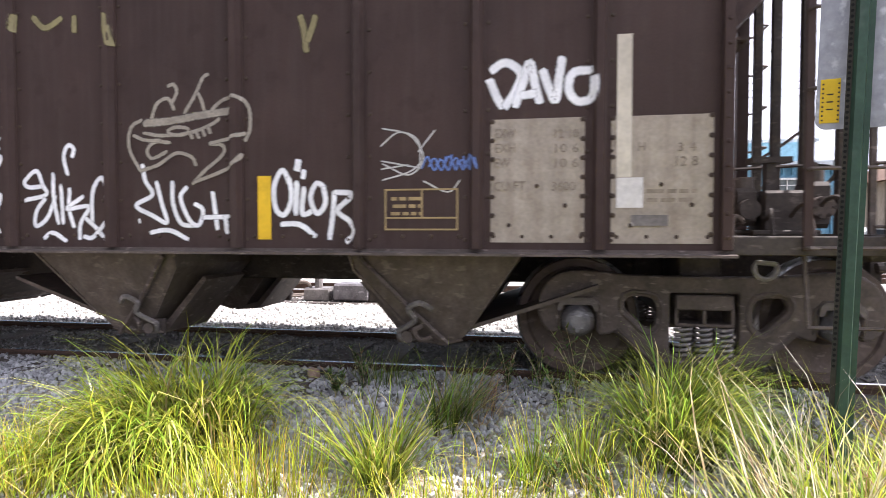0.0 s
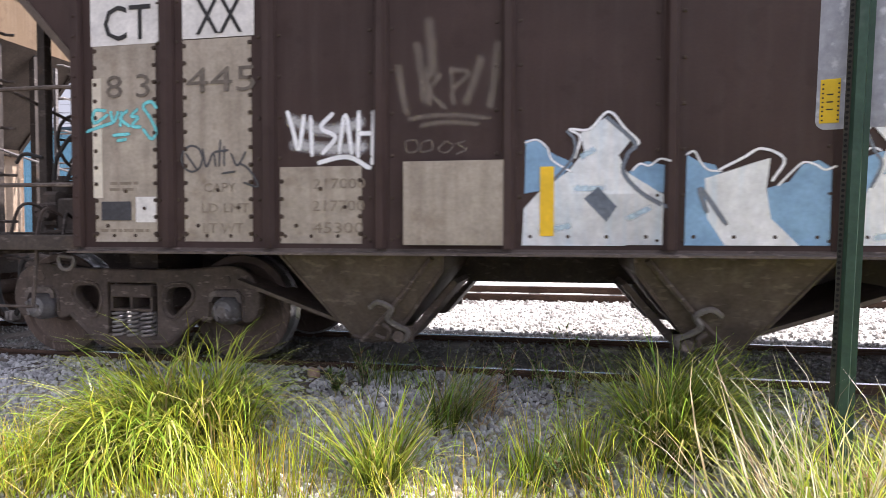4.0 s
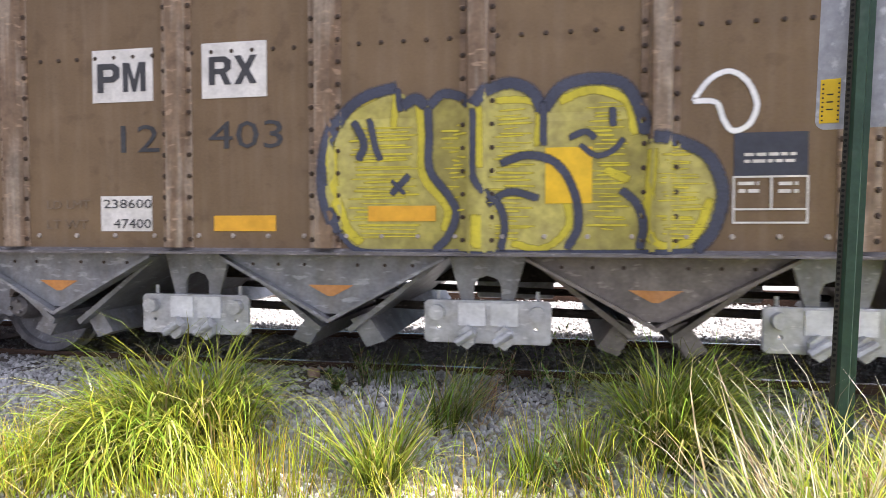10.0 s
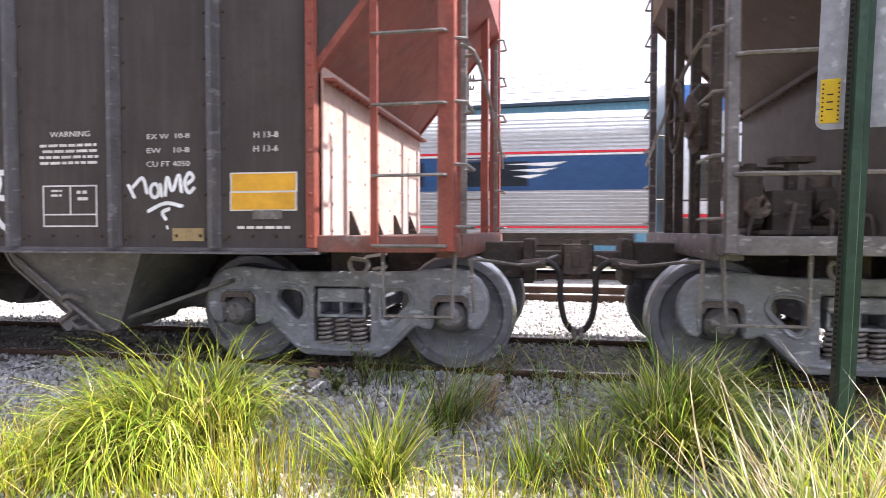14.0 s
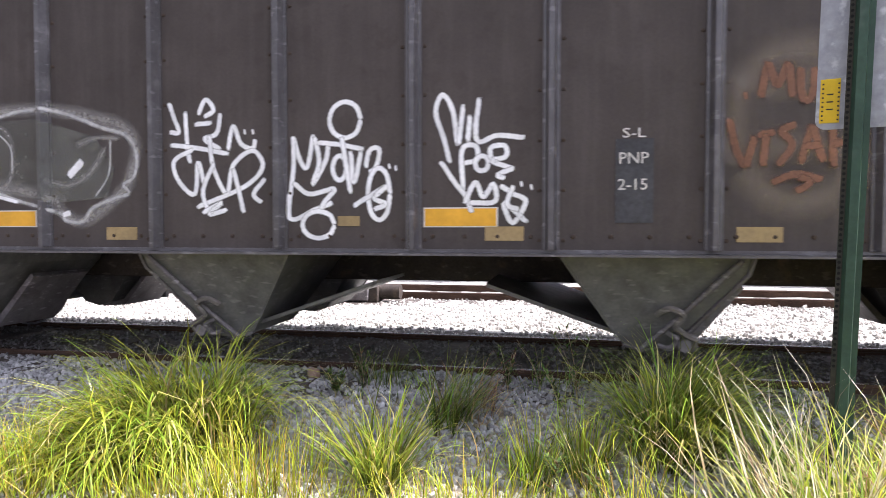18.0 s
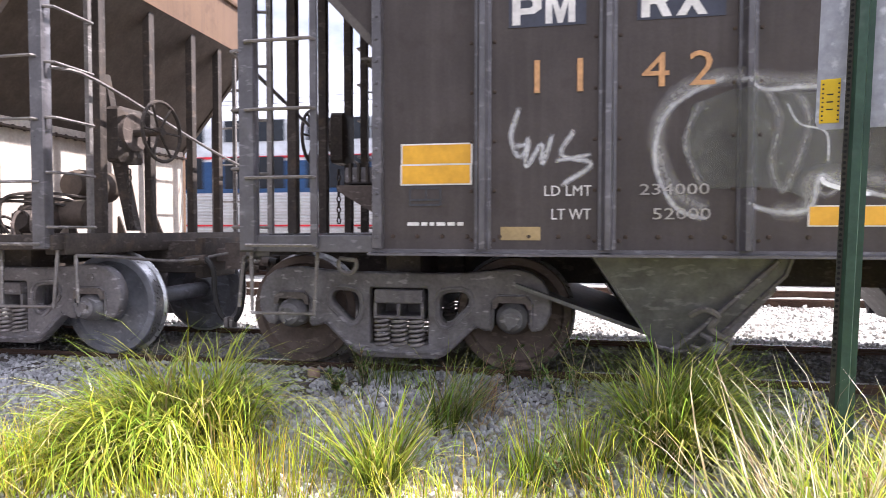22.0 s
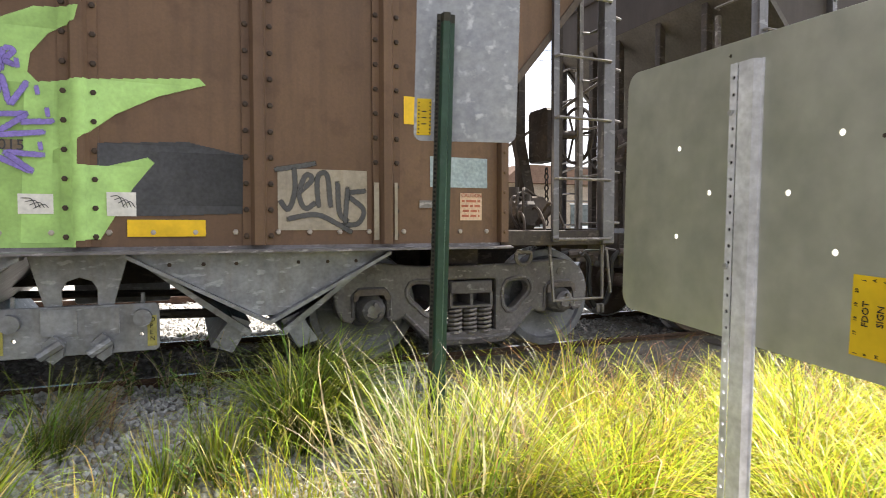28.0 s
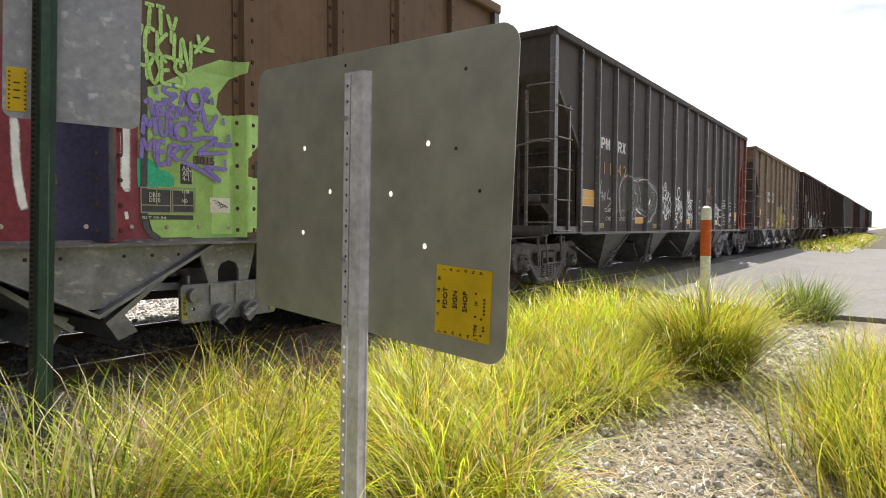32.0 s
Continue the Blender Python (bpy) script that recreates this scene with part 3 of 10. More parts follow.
        for rr, dy in ((r, 0.0), (r * 0.8, r * 0.55), (0.0, r * 0.75)):
            if rr:
                self.v += [(x + rr * math.cos(k * 2 * math.pi / n), y + out * dy, z + rr * math.sin(k * 2 * math.pi / n)) for k in range(n)]
            else:
                self.v.append((x, y + out * dy, z))
        for k in range(n):
            j = (k + 1) % n
            self.f.append((o + k, o + j, o + n + j, o + n + k))
            self.f.append((o + n + k, o + n + j, o + 2 * n))
        return self

    def mesh(self, name, smooth=True):
        me = bpy.data.meshes.new(name)
        me.from_pydata(self.v, [], self.f)
        bm = bmesh.new()
        bm.from_mesh(me)
        bmesh.ops.recalc_face_normals(bm, faces=bm.faces)
        bm.to_mesh(me)
        bm.free()
        if smooth:
            me.shade_smooth()
            me.set_sharp_from_angle(angle=radians(35))
        return me


def part(name, g, material, parent=None, label="", smooth=True):
    """One mesh object under a thing or a part (or at top level, with no parent)."""
    me = g if isinstance(g, bpy.types.Mesh) else g.mesh(name, smooth)
    if not me.materials:
        me.materials.append(material)
    ob = new(name, me)
    if parent:
        ob.parent = parent
    if label:
        ob["label"] = label
    return ob


def stuffed(name, g, material, parent):
    """Many small pieces in one mesh."""
    ob = part(name, g, material, parent)
    ob["kind"] = "stuff"
    return ob


def thing(name, label, category, group="", m=None):
    ob = new(name)
    if m is not None:
        ob.matrix_world = m
    return tagged(ob, label, category, group)


def shape(outline, holes, thick, bevel=0.006, rounding=0.0):
    """A plate in the x-z plane with holes through it, its middle at y = 0."""
    cu = bpy.data.curves.new("outline", "CURVE")
    cu.dimensions, cu.fill_mode, cu.extrude, cu.bevel_depth, cu.bevel_resolution = "2D", "BOTH", thick / 2 - bevel, bevel, 1
    for pts in (outline, *holes):
        sp = cu.splines.new("POLY")
        sp.points.add(len(pts) - 1)
        sp.use_cyclic_u = True
        for p, q in zip(sp.points, pts):
            p.co = (q[0], q[1], 0, 1)
    ob = bpy.data.objects.new("outline", cu)
    scene.collection.objects.link(ob)
    me = bpy.data.meshes.new_from_object(ob.evaluated_get(bpy.context.evaluated_depsgraph_get()))
    bpy.data.objects.remove(ob)
    me.transform(Matrix.Rotation(radians(90), 4, "X"))
    me.shade_smooth()
    me.set_sharp_from_angle(angle=radians(40))
    return me


def letters(name, words, x, z, size, material, parent, y, squash=1.0, align="LEFT", label="", shear=0.0):
    """Lettering on a face that looks along -y; x, z is the lower corner, size the height of capitals."""
    cu = bpy.data.curves.new("text", "FONT")
    cu.body, cu.size, cu.align_x, cu.extrude, cu.shear = words, size / 0.7, align, 0.0012, shear
    cu.resolution_u = 2
    ob = bpy.data.objects.new("text", cu)
    scene.collection.objects.link(ob)
    me = bpy.data.meshes.new_from_object(ob.evaluated_get(bpy.context.evaluated_depsgraph_get()))
    bpy.data.objects.remove(ob)
    me.transform(Matrix.Translation((x, y - 0.0015, z)) @ Matrix.Rotation(radians(90), 4, "X") @ Matrix.Diagonal((squash, 1, 1, 1)))
    return part(name, me, material, parent, label)


def glyphs(ob):
    """Take lettering apart, so that each character is a part of its own."""
    bm = bmesh.new()
    bm.from_mesh(ob.data)
    bmesh.ops.remove_doubles(bm, verts=bm.verts, dist=1e-5)
    bm.verts.ensure_lookup_table()
    seen, groups = set(), []
    for v in bm.verts:
        if v.index in seen:
            continue
        todo, got = [v], []
        seen.add(v.index)
        while todo:
            a = todo.pop()
            got.append(a)
            for e in a.link_edges:
                b = e.other_vert(a)
                if b.index not in seen:
                    seen.add(b.index)
                    todo.append(b)
        groups.append(got)
    out = [ob]
    if len(groups) > 1:
        meshes = []
        for got in groups:
            at = {v: i for i, v in enumerate(got)}
            faces = {f for v in got for f in v.link_faces}
            me = bpy.data.meshes.new("letter")
            me.from_pydata([tuple(v.co) for v in got], [], [tuple(at[v] for v in f.verts) for f in sorted(faces, key=lambda f: f.index)])
            me.materials.append(ob.data.materials[0])
            meshes.append(me)
        ob.data = meshes[0]
        ob.name = "letter"
        for me in meshes[1:]:
            c = new("letter", me)
            c.parent, c.matrix_basis = ob.parent, ob.matrix_basis.copy()
            if "label" in ob:
                c["label"] = ob["label"]
            out.append(c)
    bm.free()
    return out


def bend(pts, n=10):
    """A smooth line through points (Catmull-Rom)."""
    if len(pts) < 3:
        return [tuple(Vector(pts[0]).lerp(Vector(pts[1]), i / n)) for i in range(n + 1)]
    p = [Vector(q) for q in pts]
    p = [p[0] * 2 - p[1]] + p + [p[-1] * 2 - p[-2]]
    out = []
    for i in range(1, len(p) - 2):
        for k in range(n):
            t = k / n
            a, b, c, d = p[i - 1], p[i], p[i + 1], p[i + 2]
            out.append(tuple(0.5 * (2 * b + (c - a) * t + (2 * a - 5 * b + 4 * c - d) * t * t + (3 * b - a - 3 * c + d) * t ** 3)))
    out.append(tuple(p[-2]))
    return out


# ---- ground, road and tracks ----
def ground_z(x, y):
    """Height of the ground: the track bed, the shallow ditch before it and the level crossing far along."""
    def ease(a, b, v):
        u = min(max((v - a) / (b - a), 0), 1)
        return u * u * (3 - 2 * u)
    z = -0.32 + 0.245 * ease(3.1, 4.40, y) + 0.005 * ease(4.6, 4.9, y) - 0.06 * ease(7.0, 8.5, y)
    if y < 4.6:
        z += (-z - 0.30 + 0.24 * ease(2.2, 4.2, y)) * ease(9.5, 11.3, x) - 0.05 * ease(10.8, 11.4, x)
    return z + 0.018 * noise.noise((x * 1.3, y * 1.3, 0)) + 0.012 * noise.noise((x * 4, y * 4, 3))


def ground():
    xs = [-2500, -600, -200, -90, -50, -30, -20, -14, -10] + [-8 + 0.12 * i for i in range(185)] + [14.5, 16, 19, 24, 32, 45, 70, 120, 250, 700, 2500]
    ys = [-2500, -600, -150, -40, -15, -6, -3] + [-2 + 0.12 * i for i in range(80)] + [7.8, 8.2, 8.8, 9.6, 10.5, 12, 14, 16, 19, 20, 26, 40, 80, 200, 600, 2500]
    g = G()
    near = lambda x, y: ground_z(x, y) if -10 <= x <= 15 and -3 <= y <= 20 else ground_z(min(max(x, -20), 40), min(max(y, -3), 20))
    g.v = [(x, y, near(x, y)) for y in ys for x in xs]
    nx = len(xs)
    g.f = [(j * nx + i, j * nx + i + 1, (j + 1) * nx + i + 1, (j + 1) * nx + i) for j in range(len(ys) - 1) for i in range(nx - 1)]
    me = g.mesh("ground")
    for key in ("dirt", "bed", "farbed", "dimground"):
        me.materials.append(M[key])
    for p in me.polygons:
        x, y = p.center.x, p.center.y
        bare = 2.2 < y <= 4.2 and -20 < x < 1.5 or 1.2 < x < 12 and -0.4 < y <= 1.6
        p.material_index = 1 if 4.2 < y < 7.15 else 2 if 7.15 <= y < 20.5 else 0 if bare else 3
    tagged(part("ground", me, None), "stony sandy ground beside the railway tracks", "ground", kind="structure")


ground()

rd = G()
rd.prism([(-60.0, -0.27), (1.4, -0.27), (2.6, -0.20), (3.6, -0.08), (4.22, -0.02), (4.22, -0.6), (-60.0, -0.6)], "x", 11.4, 46.0)
road = tagged(part("road", rd, M["road"]), "pale sunlit asphalt road leading to the crossing", "road", kind="structure")
cross = G()
cross.box(10.6, 46.0, 4.24, 4.91, -0.12, -0.008, 0.004).box(10.6, 46.0, 5.03, 6.38, -0.12, -0.006, 0.004).box(10.6, 46.0, 6.53, 9.5, -0.12, -0.008, 0.004)
tagged(part("pavement", cross, M["asphalt"]), "dark asphalt panels of the level crossing", "pavement", kind="structure")


def rail_run(y, x0, x1, name):
    prof = [(-0.07, -0.17), (0.07, -0.17), (0.07, -0.155), (0.012, -0.13), (0.012, -0.04), (0.034, -0.03), (0.034, -0.006), (0.028, -0.001),
            (-0.028, -0.001), (-0.034, -0.006), (-0.034, -0.03), (-0.012, -0.04), (-0.012, -0.13), (-0.07, -0.155)]
    r = part(name, G().prism([(y + a, b) for a, b in prof], "x", x0, x1), M["rail"])
    tagged(r, "rusty steel rail with a polished head", "rail", kind="structure")
    part("rail_head", G().box(x0, x1, y - 0.024, y + 0.024, -0.004, 0.0), M["railtop"], r, "polished running surface")
    return r


for k, yc in enumerate((YC, 11.6, 16.65)):
    for s in (-1, 1):
        rail_run(yc + s * 0.7525, -180, 220, "rail")

tie_mesh = G().box(-0.11, 0.11, -1.3, 1.3, -0.3, -0.062, 0.01).mesh("tie")
tie_mesh.materials.append(M["tie"])
bed_thing = tagged(new("tie_row"), "weathered wooden ties under the freight track", "railway ties", kind="structure")
for i in range(60):
    t = new("tie", tie_mesh)
    t.parent = bed_thing
    t.matrix_basis = pose(-14 + 0.5 * i + random.uniform(-0.03, 0.03), YC, random.uniform(-0.008, 0.006), 0, 0, random.uniform(-1, 1))
far_ties = G()
for yc in (11.6, 16.65):
    for i in range(150):
        far_ties.box(-38 + 0.52 * i, -37.77 + 0.52 * i, yc - 1.3, yc + 1.3, -0.3, -0.13)
tagged(part("far_ties", far_ties, M["tie"]), "rows of weathered ties under the far tracks", "railway ties", kind="stuff")



def stones(name, label, n, where, size, material, seed):
    """Loose stones as one mesh: squashed, turned twenty-sided lumps."""
    rng = np.random.default_rng(seed)
    ph = (1 + 5 ** 0.5) / 2
    iv = np.array([(-1, ph, 0), (1, ph, 0), (-1, -ph, 0), (1, -ph, 0), (0, -1, ph), (0, 1, ph), (0, -1, -ph), (0, 1, -ph), (ph, 0, -1), (ph, 0, 1), (-ph, 0, -1), (-ph, 0, 1)]) / 1.9
    fc = np.array([(0, 11, 5), (0, 5, 1), (0, 1, 7), (0, 7, 10), (0, 10, 11), (1, 5, 9), (5, 11, 4), (11, 10, 2), (10, 7, 6), (7, 1, 8),
                   (3, 9, 4), (3, 4, 2), (3, 2, 6), (3, 6, 8), (3, 8, 9), (4, 9, 5), (2, 4, 11), (6, 2, 10), (8, 6, 7), (9, 8, 1)])
    vs, fs = [], []
    for i in range(n):
        x, y = where(rng)
        s = size[0] + (size[1] - size[0]) * rng.random() ** 2
        a, b, c = rng.random(3) * 6.3
        r = np.array(Euler((a, b, c)).to_matrix())
        p = (iv * (1 + rng.normal(0, 0.16, (12, 1)))) * np.array((1.0, 0.8, 0.62)) * s / 2
        vs.append(p @ r.T + np.array((x, y, ground_z(x, y) + s * 0.13)))
        fs.append(fc + 12 * i)
    me = bpy.data.meshes.new(name)
    me.from_pydata(np.concatenate(vs).tolist(), [], np.concatenate(fs).tolist())
    me.materials.append(material)
    return tagged(new(name, me), label, "ballast", kind="stuff")


def span(x0, x1, y0, y1):
    return lambda rng: (x0 + (x1 - x0) * rng.random(), y0 + (y1 - y0) * rng.random())


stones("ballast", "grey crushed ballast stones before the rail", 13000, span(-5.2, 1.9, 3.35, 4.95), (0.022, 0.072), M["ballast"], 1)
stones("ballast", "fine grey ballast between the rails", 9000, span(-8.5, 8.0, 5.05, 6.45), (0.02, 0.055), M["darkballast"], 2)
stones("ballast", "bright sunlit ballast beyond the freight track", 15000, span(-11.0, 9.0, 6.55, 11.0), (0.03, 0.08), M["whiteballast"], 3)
stones("gravel", "loose pale stones on the sandy ground", 3200, span(-4.2, 1.6, 2.75, 3.5), (0.012, 0.06), M["whiteballast"], 6)
stones("gravel", "bright gravel on the bare path between the grass", 3000, lambda rng: (2.6 + 6.0 * rng.random(), 0.15 + 1.5 * rng.random()), (0.01, 0.042), M["whiteballast"], 4)
stones("gravel", "pale crushed stones scattered on the path", 1500, lambda rng: (2.8 + 5.6 * rng.random(), 0.2 + 1.3 * rng.random()), (0.03, 0.075), M["whiteballast"], 7)
stones("rubble", "pile of pale rubble beside the road", 900, lambda rng: (8.4 + rng.normal(0, 0.75), 0.86 + rng.normal(0, 0.2)), (0.03, 0.11), M["whiteballast"], 5)


# ---- freight train ----
def wheel_mesh(key, rim):
    g = G()
    for s in (-1, 1):
        prof = [(0.10, -0.93), (0.13, -0.92), (0.145, -0.86), (0.17, -0.80), (0.30, -0.772), (0.375, -0.80), (0.392, -0.825), (0.448, -0.825), (0.457, -0.815),
                (0.459, -0.70), (0.468, -0.695), (0.484, -0.685), (0.484, -0.67), (0.46, -0.665), (0.38, -0.67), (0.30, -0.72), (0.16, -0.70), (0.11, -0.64)]
        g.lathe([(r, y * -s) for r, y in prof], 40)
    g.lathe([(0.085, -1.0), (0.085, 1.0)], 12)
    me = g.mesh("wheelset")
    me.materials.append(M[key])
    me.materials.append(M["tread"])
    for p in me.polygons:
        c = p.center
        r = math.hypot(c.x, c.z)
        if r > 0.4525:
            p.material_index = 1
    return me


def cap_mesh():
    g = G().lathe([(0.118, -0.90), (0.122, -1.02), (0.116, -1.075), (0.095, -1.10), (0.088, -1.14), (0.055, -1.165)], 20)
    for k in range(3):
        a = k * 2.094 + 0.4
        g.cyl((0.055 * math.cos(a), -1.16, 0.055 * math.sin(a)), (0.055 * math.cos(a), -1.185, 0.055 * math.sin(a)), 0.017, 6)
    return g.mesh("bearing_cap")


def frame_mesh():
    left = [(-1.135, 0.43), (-1.162, 0.50), (-1.165, 0.58), (-1.145, 0.66), (-1.10, 0.735), (-1.03, 0.785), (-0.94, 0.81), (-0.83, 0.812), (-0.70, 0.798), (-0.52, 0.78), (-0.36, 0.775)]
    low = [(-0.30, 0.135), (-0.36, 0.165), (-0.42, 0.215), (-0.58, 0.375), (-0.63, 0.395), (-0.67, 0.375), (-0.72, 0.37), (-0.735, 0.395), (-0.74, 0.565), (-0.78, 0.61), (-0.985, 0.61), (-1.025, 0.565), (-1.03, 0.40), (-1.05, 0.375), (-1.10, 0.385)]
    mir = lambda pts: [(-x, z) for x, z in pts[::-1]]
    outline = left + mir(left) + mir(low) + low
    hole = [(-0.572, 0.555), (-0.575, 0.60), (-0.55, 0.645), (-0.50, 0.665), (-0.40, 0.66), (-0.345, 0.64), (-0.315, 0.595), (-0.305, 0.52), (-0.318, 0.44), (-0.35, 0.395), (-0.39, 0.385), (-0.43, 0.405), (-0.50, 0.475), (-0.55, 0.52)]
    win = [(-0.255, 0.21), (-0.255, 0.66), (-0.235, 0.69), (0.235, 0.69), (0.255, 0.66), (0.255, 0.21)]
    return shape(outline, [hole, mir(hole), win], 0.11, 0.02)


def frame_lip():
    """The thickened flanges of the side frame, round its windows and along its top."""
    g = G()
    rim = [(-0.588, 0.555), (-0.59, 0.605), (-0.56, 0.66), (-0.50, 0.68), (-0.40, 0.675), (-0.335, 0.653), (-0.30, 0.60), (-0.29, 0.52), (-0.303, 0.432), (-0.342, 0.38), (-0.395, 0.37), (-0.44, 0.392), (-0.51, 0.462), (-0.565, 0.51), (-0.588, 0.555)]
    jaw = [(-1.035, 0.40), (-1.04, 0.57), (-0.99, 0.625), (-0.78, 0.625), (-0.728, 0.57), (-0.722, 0.40)]
    arm = [(-0.60, 0.40), (-0.43, 0.235), (-0.35, 0.175), (0, 0.155)]
    for s in (-1, 1):
        g.tube([(s * x, -0.056, z) for x, z in rim], 0.015, 6)
        g.tube([(s * x, -0.056, z) for x, z in jaw], 0.014, 6)
        g.tube([(s * x, -0.05, z) for x, z in arm], 0.022, 6)
        g.cyl((s * -0.889, -0.05, 0.715), (s * -0.889, -0.062, 0.715), 0.035, 12)
    return g.mesh("flange")


def spring_mesh():
    pts = [(0.055 * math.cos(a * 0.7), 0.055 * math.sin(a * 0.7), 0.2 + 0.22 * a / 54) for a in range(55)]
    return G().tube(pts, 0.014, 6).mesh("spring")


def bolster_mesh():
    g = G().box(-0.2, 0.2, -1.07, 1.07, 0.43, 0.455, 0.004).box(-0.2, 0.2, -1.07, 1.07, 0.55, 0.66, 0.01)
    for x in (-0.19, 0.0, 0.19):
        g.box(x - 0.012, x + 0.012, -1.06, 1.06, 0.44, 0.56)
    g.box(-0.23, 0.23, -0.8, 0.8, 0.44, 0.72)
    return g.mesh("bolster")


RIG = {"cap": cap_mesh(), "frame": frame_mesh(), "flange": frame_lip(), "spring": spring_mesh(), "bolster": bolster_mesh()}
RIG["adapter"] = G().prism([(-0.15, 0.53), (-0.14, 0.60), (-0.10, 0.625), (0.10, 0.625), (0.14, 0.60), (0.15, 0.53), (0.12, 0.53), (0.10, 0.575), (-0.10, 0.575), (-0.12, 0.53)], "y", -1.09, -0.92).mesh("adapter")
RIG["wheelbrown"], RIG["wheelgrey"] = wheel_mesh("wheelbrown", False), wheel_mesh("wheelgrey", True)
RIG["coupler"] = (G().box(-0.45, 0.0, -0.07, 0.07, 0.80, 0.94, 0.012)
                  .prism([(-0.05, -0.16), (0.06, -0.19), (0.20, -0.15), (0.22, -0.05), (0.12, -0.02), (0.12, 0.05), (0.20, 0.10), (0.18, 0.20), (0.02, 0.19), (-0.06, 0.14)], "z", 0.74, 1.0)
                  .cyl((0.14, -0.11, 0.70), (0.14, -0.11, 1.04), 0.035, 10)
                  .box(0.02, 0.10, -0.205, -0.18, 0.80, 0.94, 0.006)).mesh("coupler")
WHEELS = []      # wheelsets that roll


def one_mesh(key, material):
    """The shared mesh of a truck part in a certain finish."""
    k = (key, material)
    if k not in RIG:
        RIG[k] = RIG[key].copy()
        RIG[k].materials.clear()
        RIG[k].materials.append(M[material])
    return RIG[k]


def truck(car, x, finish, wheel, rolls=True):
    """A two-axle truck of a freight car, centred at x."""
    for s in (-1, 1):
        fr = part("side_frame", one_mesh("frame", finish), None, car)
        fr.matrix_basis = pose(x, s * 1.0, 0) if s < 0 else pose(x, s * 1.0, 0, 0, 0, 180)
        fl = part("flange", one_mesh("flange", finish), None, fr)
        for dx in (-0.14, 0.0, 0.14):
            for dy in (-0.02, 0.13):
                sp = part("spring", one_mesh("spring", "coil"), None, fr)
                sp.matrix_basis = pose(dx + (0.07 if dy > 0 else 0), dy, 0)
        for dx in (-0.889, 0.889):
            ad = part("bearing_adapter", one_mesh("adapter", "adapter"), None, fr)
            ad.matrix_basis = pose(dx, 1.0 - 0.0, 0)
    bo = part("bolster", one_mesh("bolster", finish), None, car)
    bo.matrix_basis = pose(x, 0, 0)
    for dx in (-0.889, 0.889):
        w = part("wheelset", RIG[wheel], None, car)
        w.matrix_basis = pose(x + dx, 0, 0.457)
        c = part("bearing_cap", one_mesh("cap", "cap"), None, w)
        c2 = part("bearing_cap", one_mesh("cap", "cap"), None, w)
        c2.matrix_basis = pose(0, 0, 0, 0, 0, 180)
        if rolls:
            WHEELS.append((w, x + dx))


def hat(x, z0, z1, w, d, flange, y=-1.60, studs=0.0):
    """A pressed side post: a hat section with flanges and rows of rivets."""
    g = G()
    g.prism([(x - w / 2 - flange, y), (x - w / 2 - flange, y - 0.012), (x - w / 2, y - 0.012), (x - w / 2 + 0.02, y - d), (x + w / 2 - 0.02, y - d), (x + w / 2, y - 0.012),
             (x + w / 2 + flange, y - 0.012), (x + w / 2 + flange, y)], "z", z0, z1)
    if studs:
        z = z0 + 0.06
        while z < z1 - 0.04:
            for s in (-1, 1):
                g.stud(x + s * (w / 2 + flange * 0.55), y - 0.012, z, 0.014)
            z += studs
    return g


def rivet_rows(x, z0, z1, w, flange, step, y=-1.60):
    """Two rows of round rivet heads along a post's flanges."""
    g = G()
    z = z0 + 0.06
    while z < z1 - 0.04:
        for s in (-1, 1):
            if flange < 0.03:
                g.stud(x + s * (w / 2 + flange + 0.022), y, z, 0.014)
            else:
                g.stud(x + s * (w / 2 + flange * 0.55), y - 0.012, z, 0.020)
        z += step
    return g


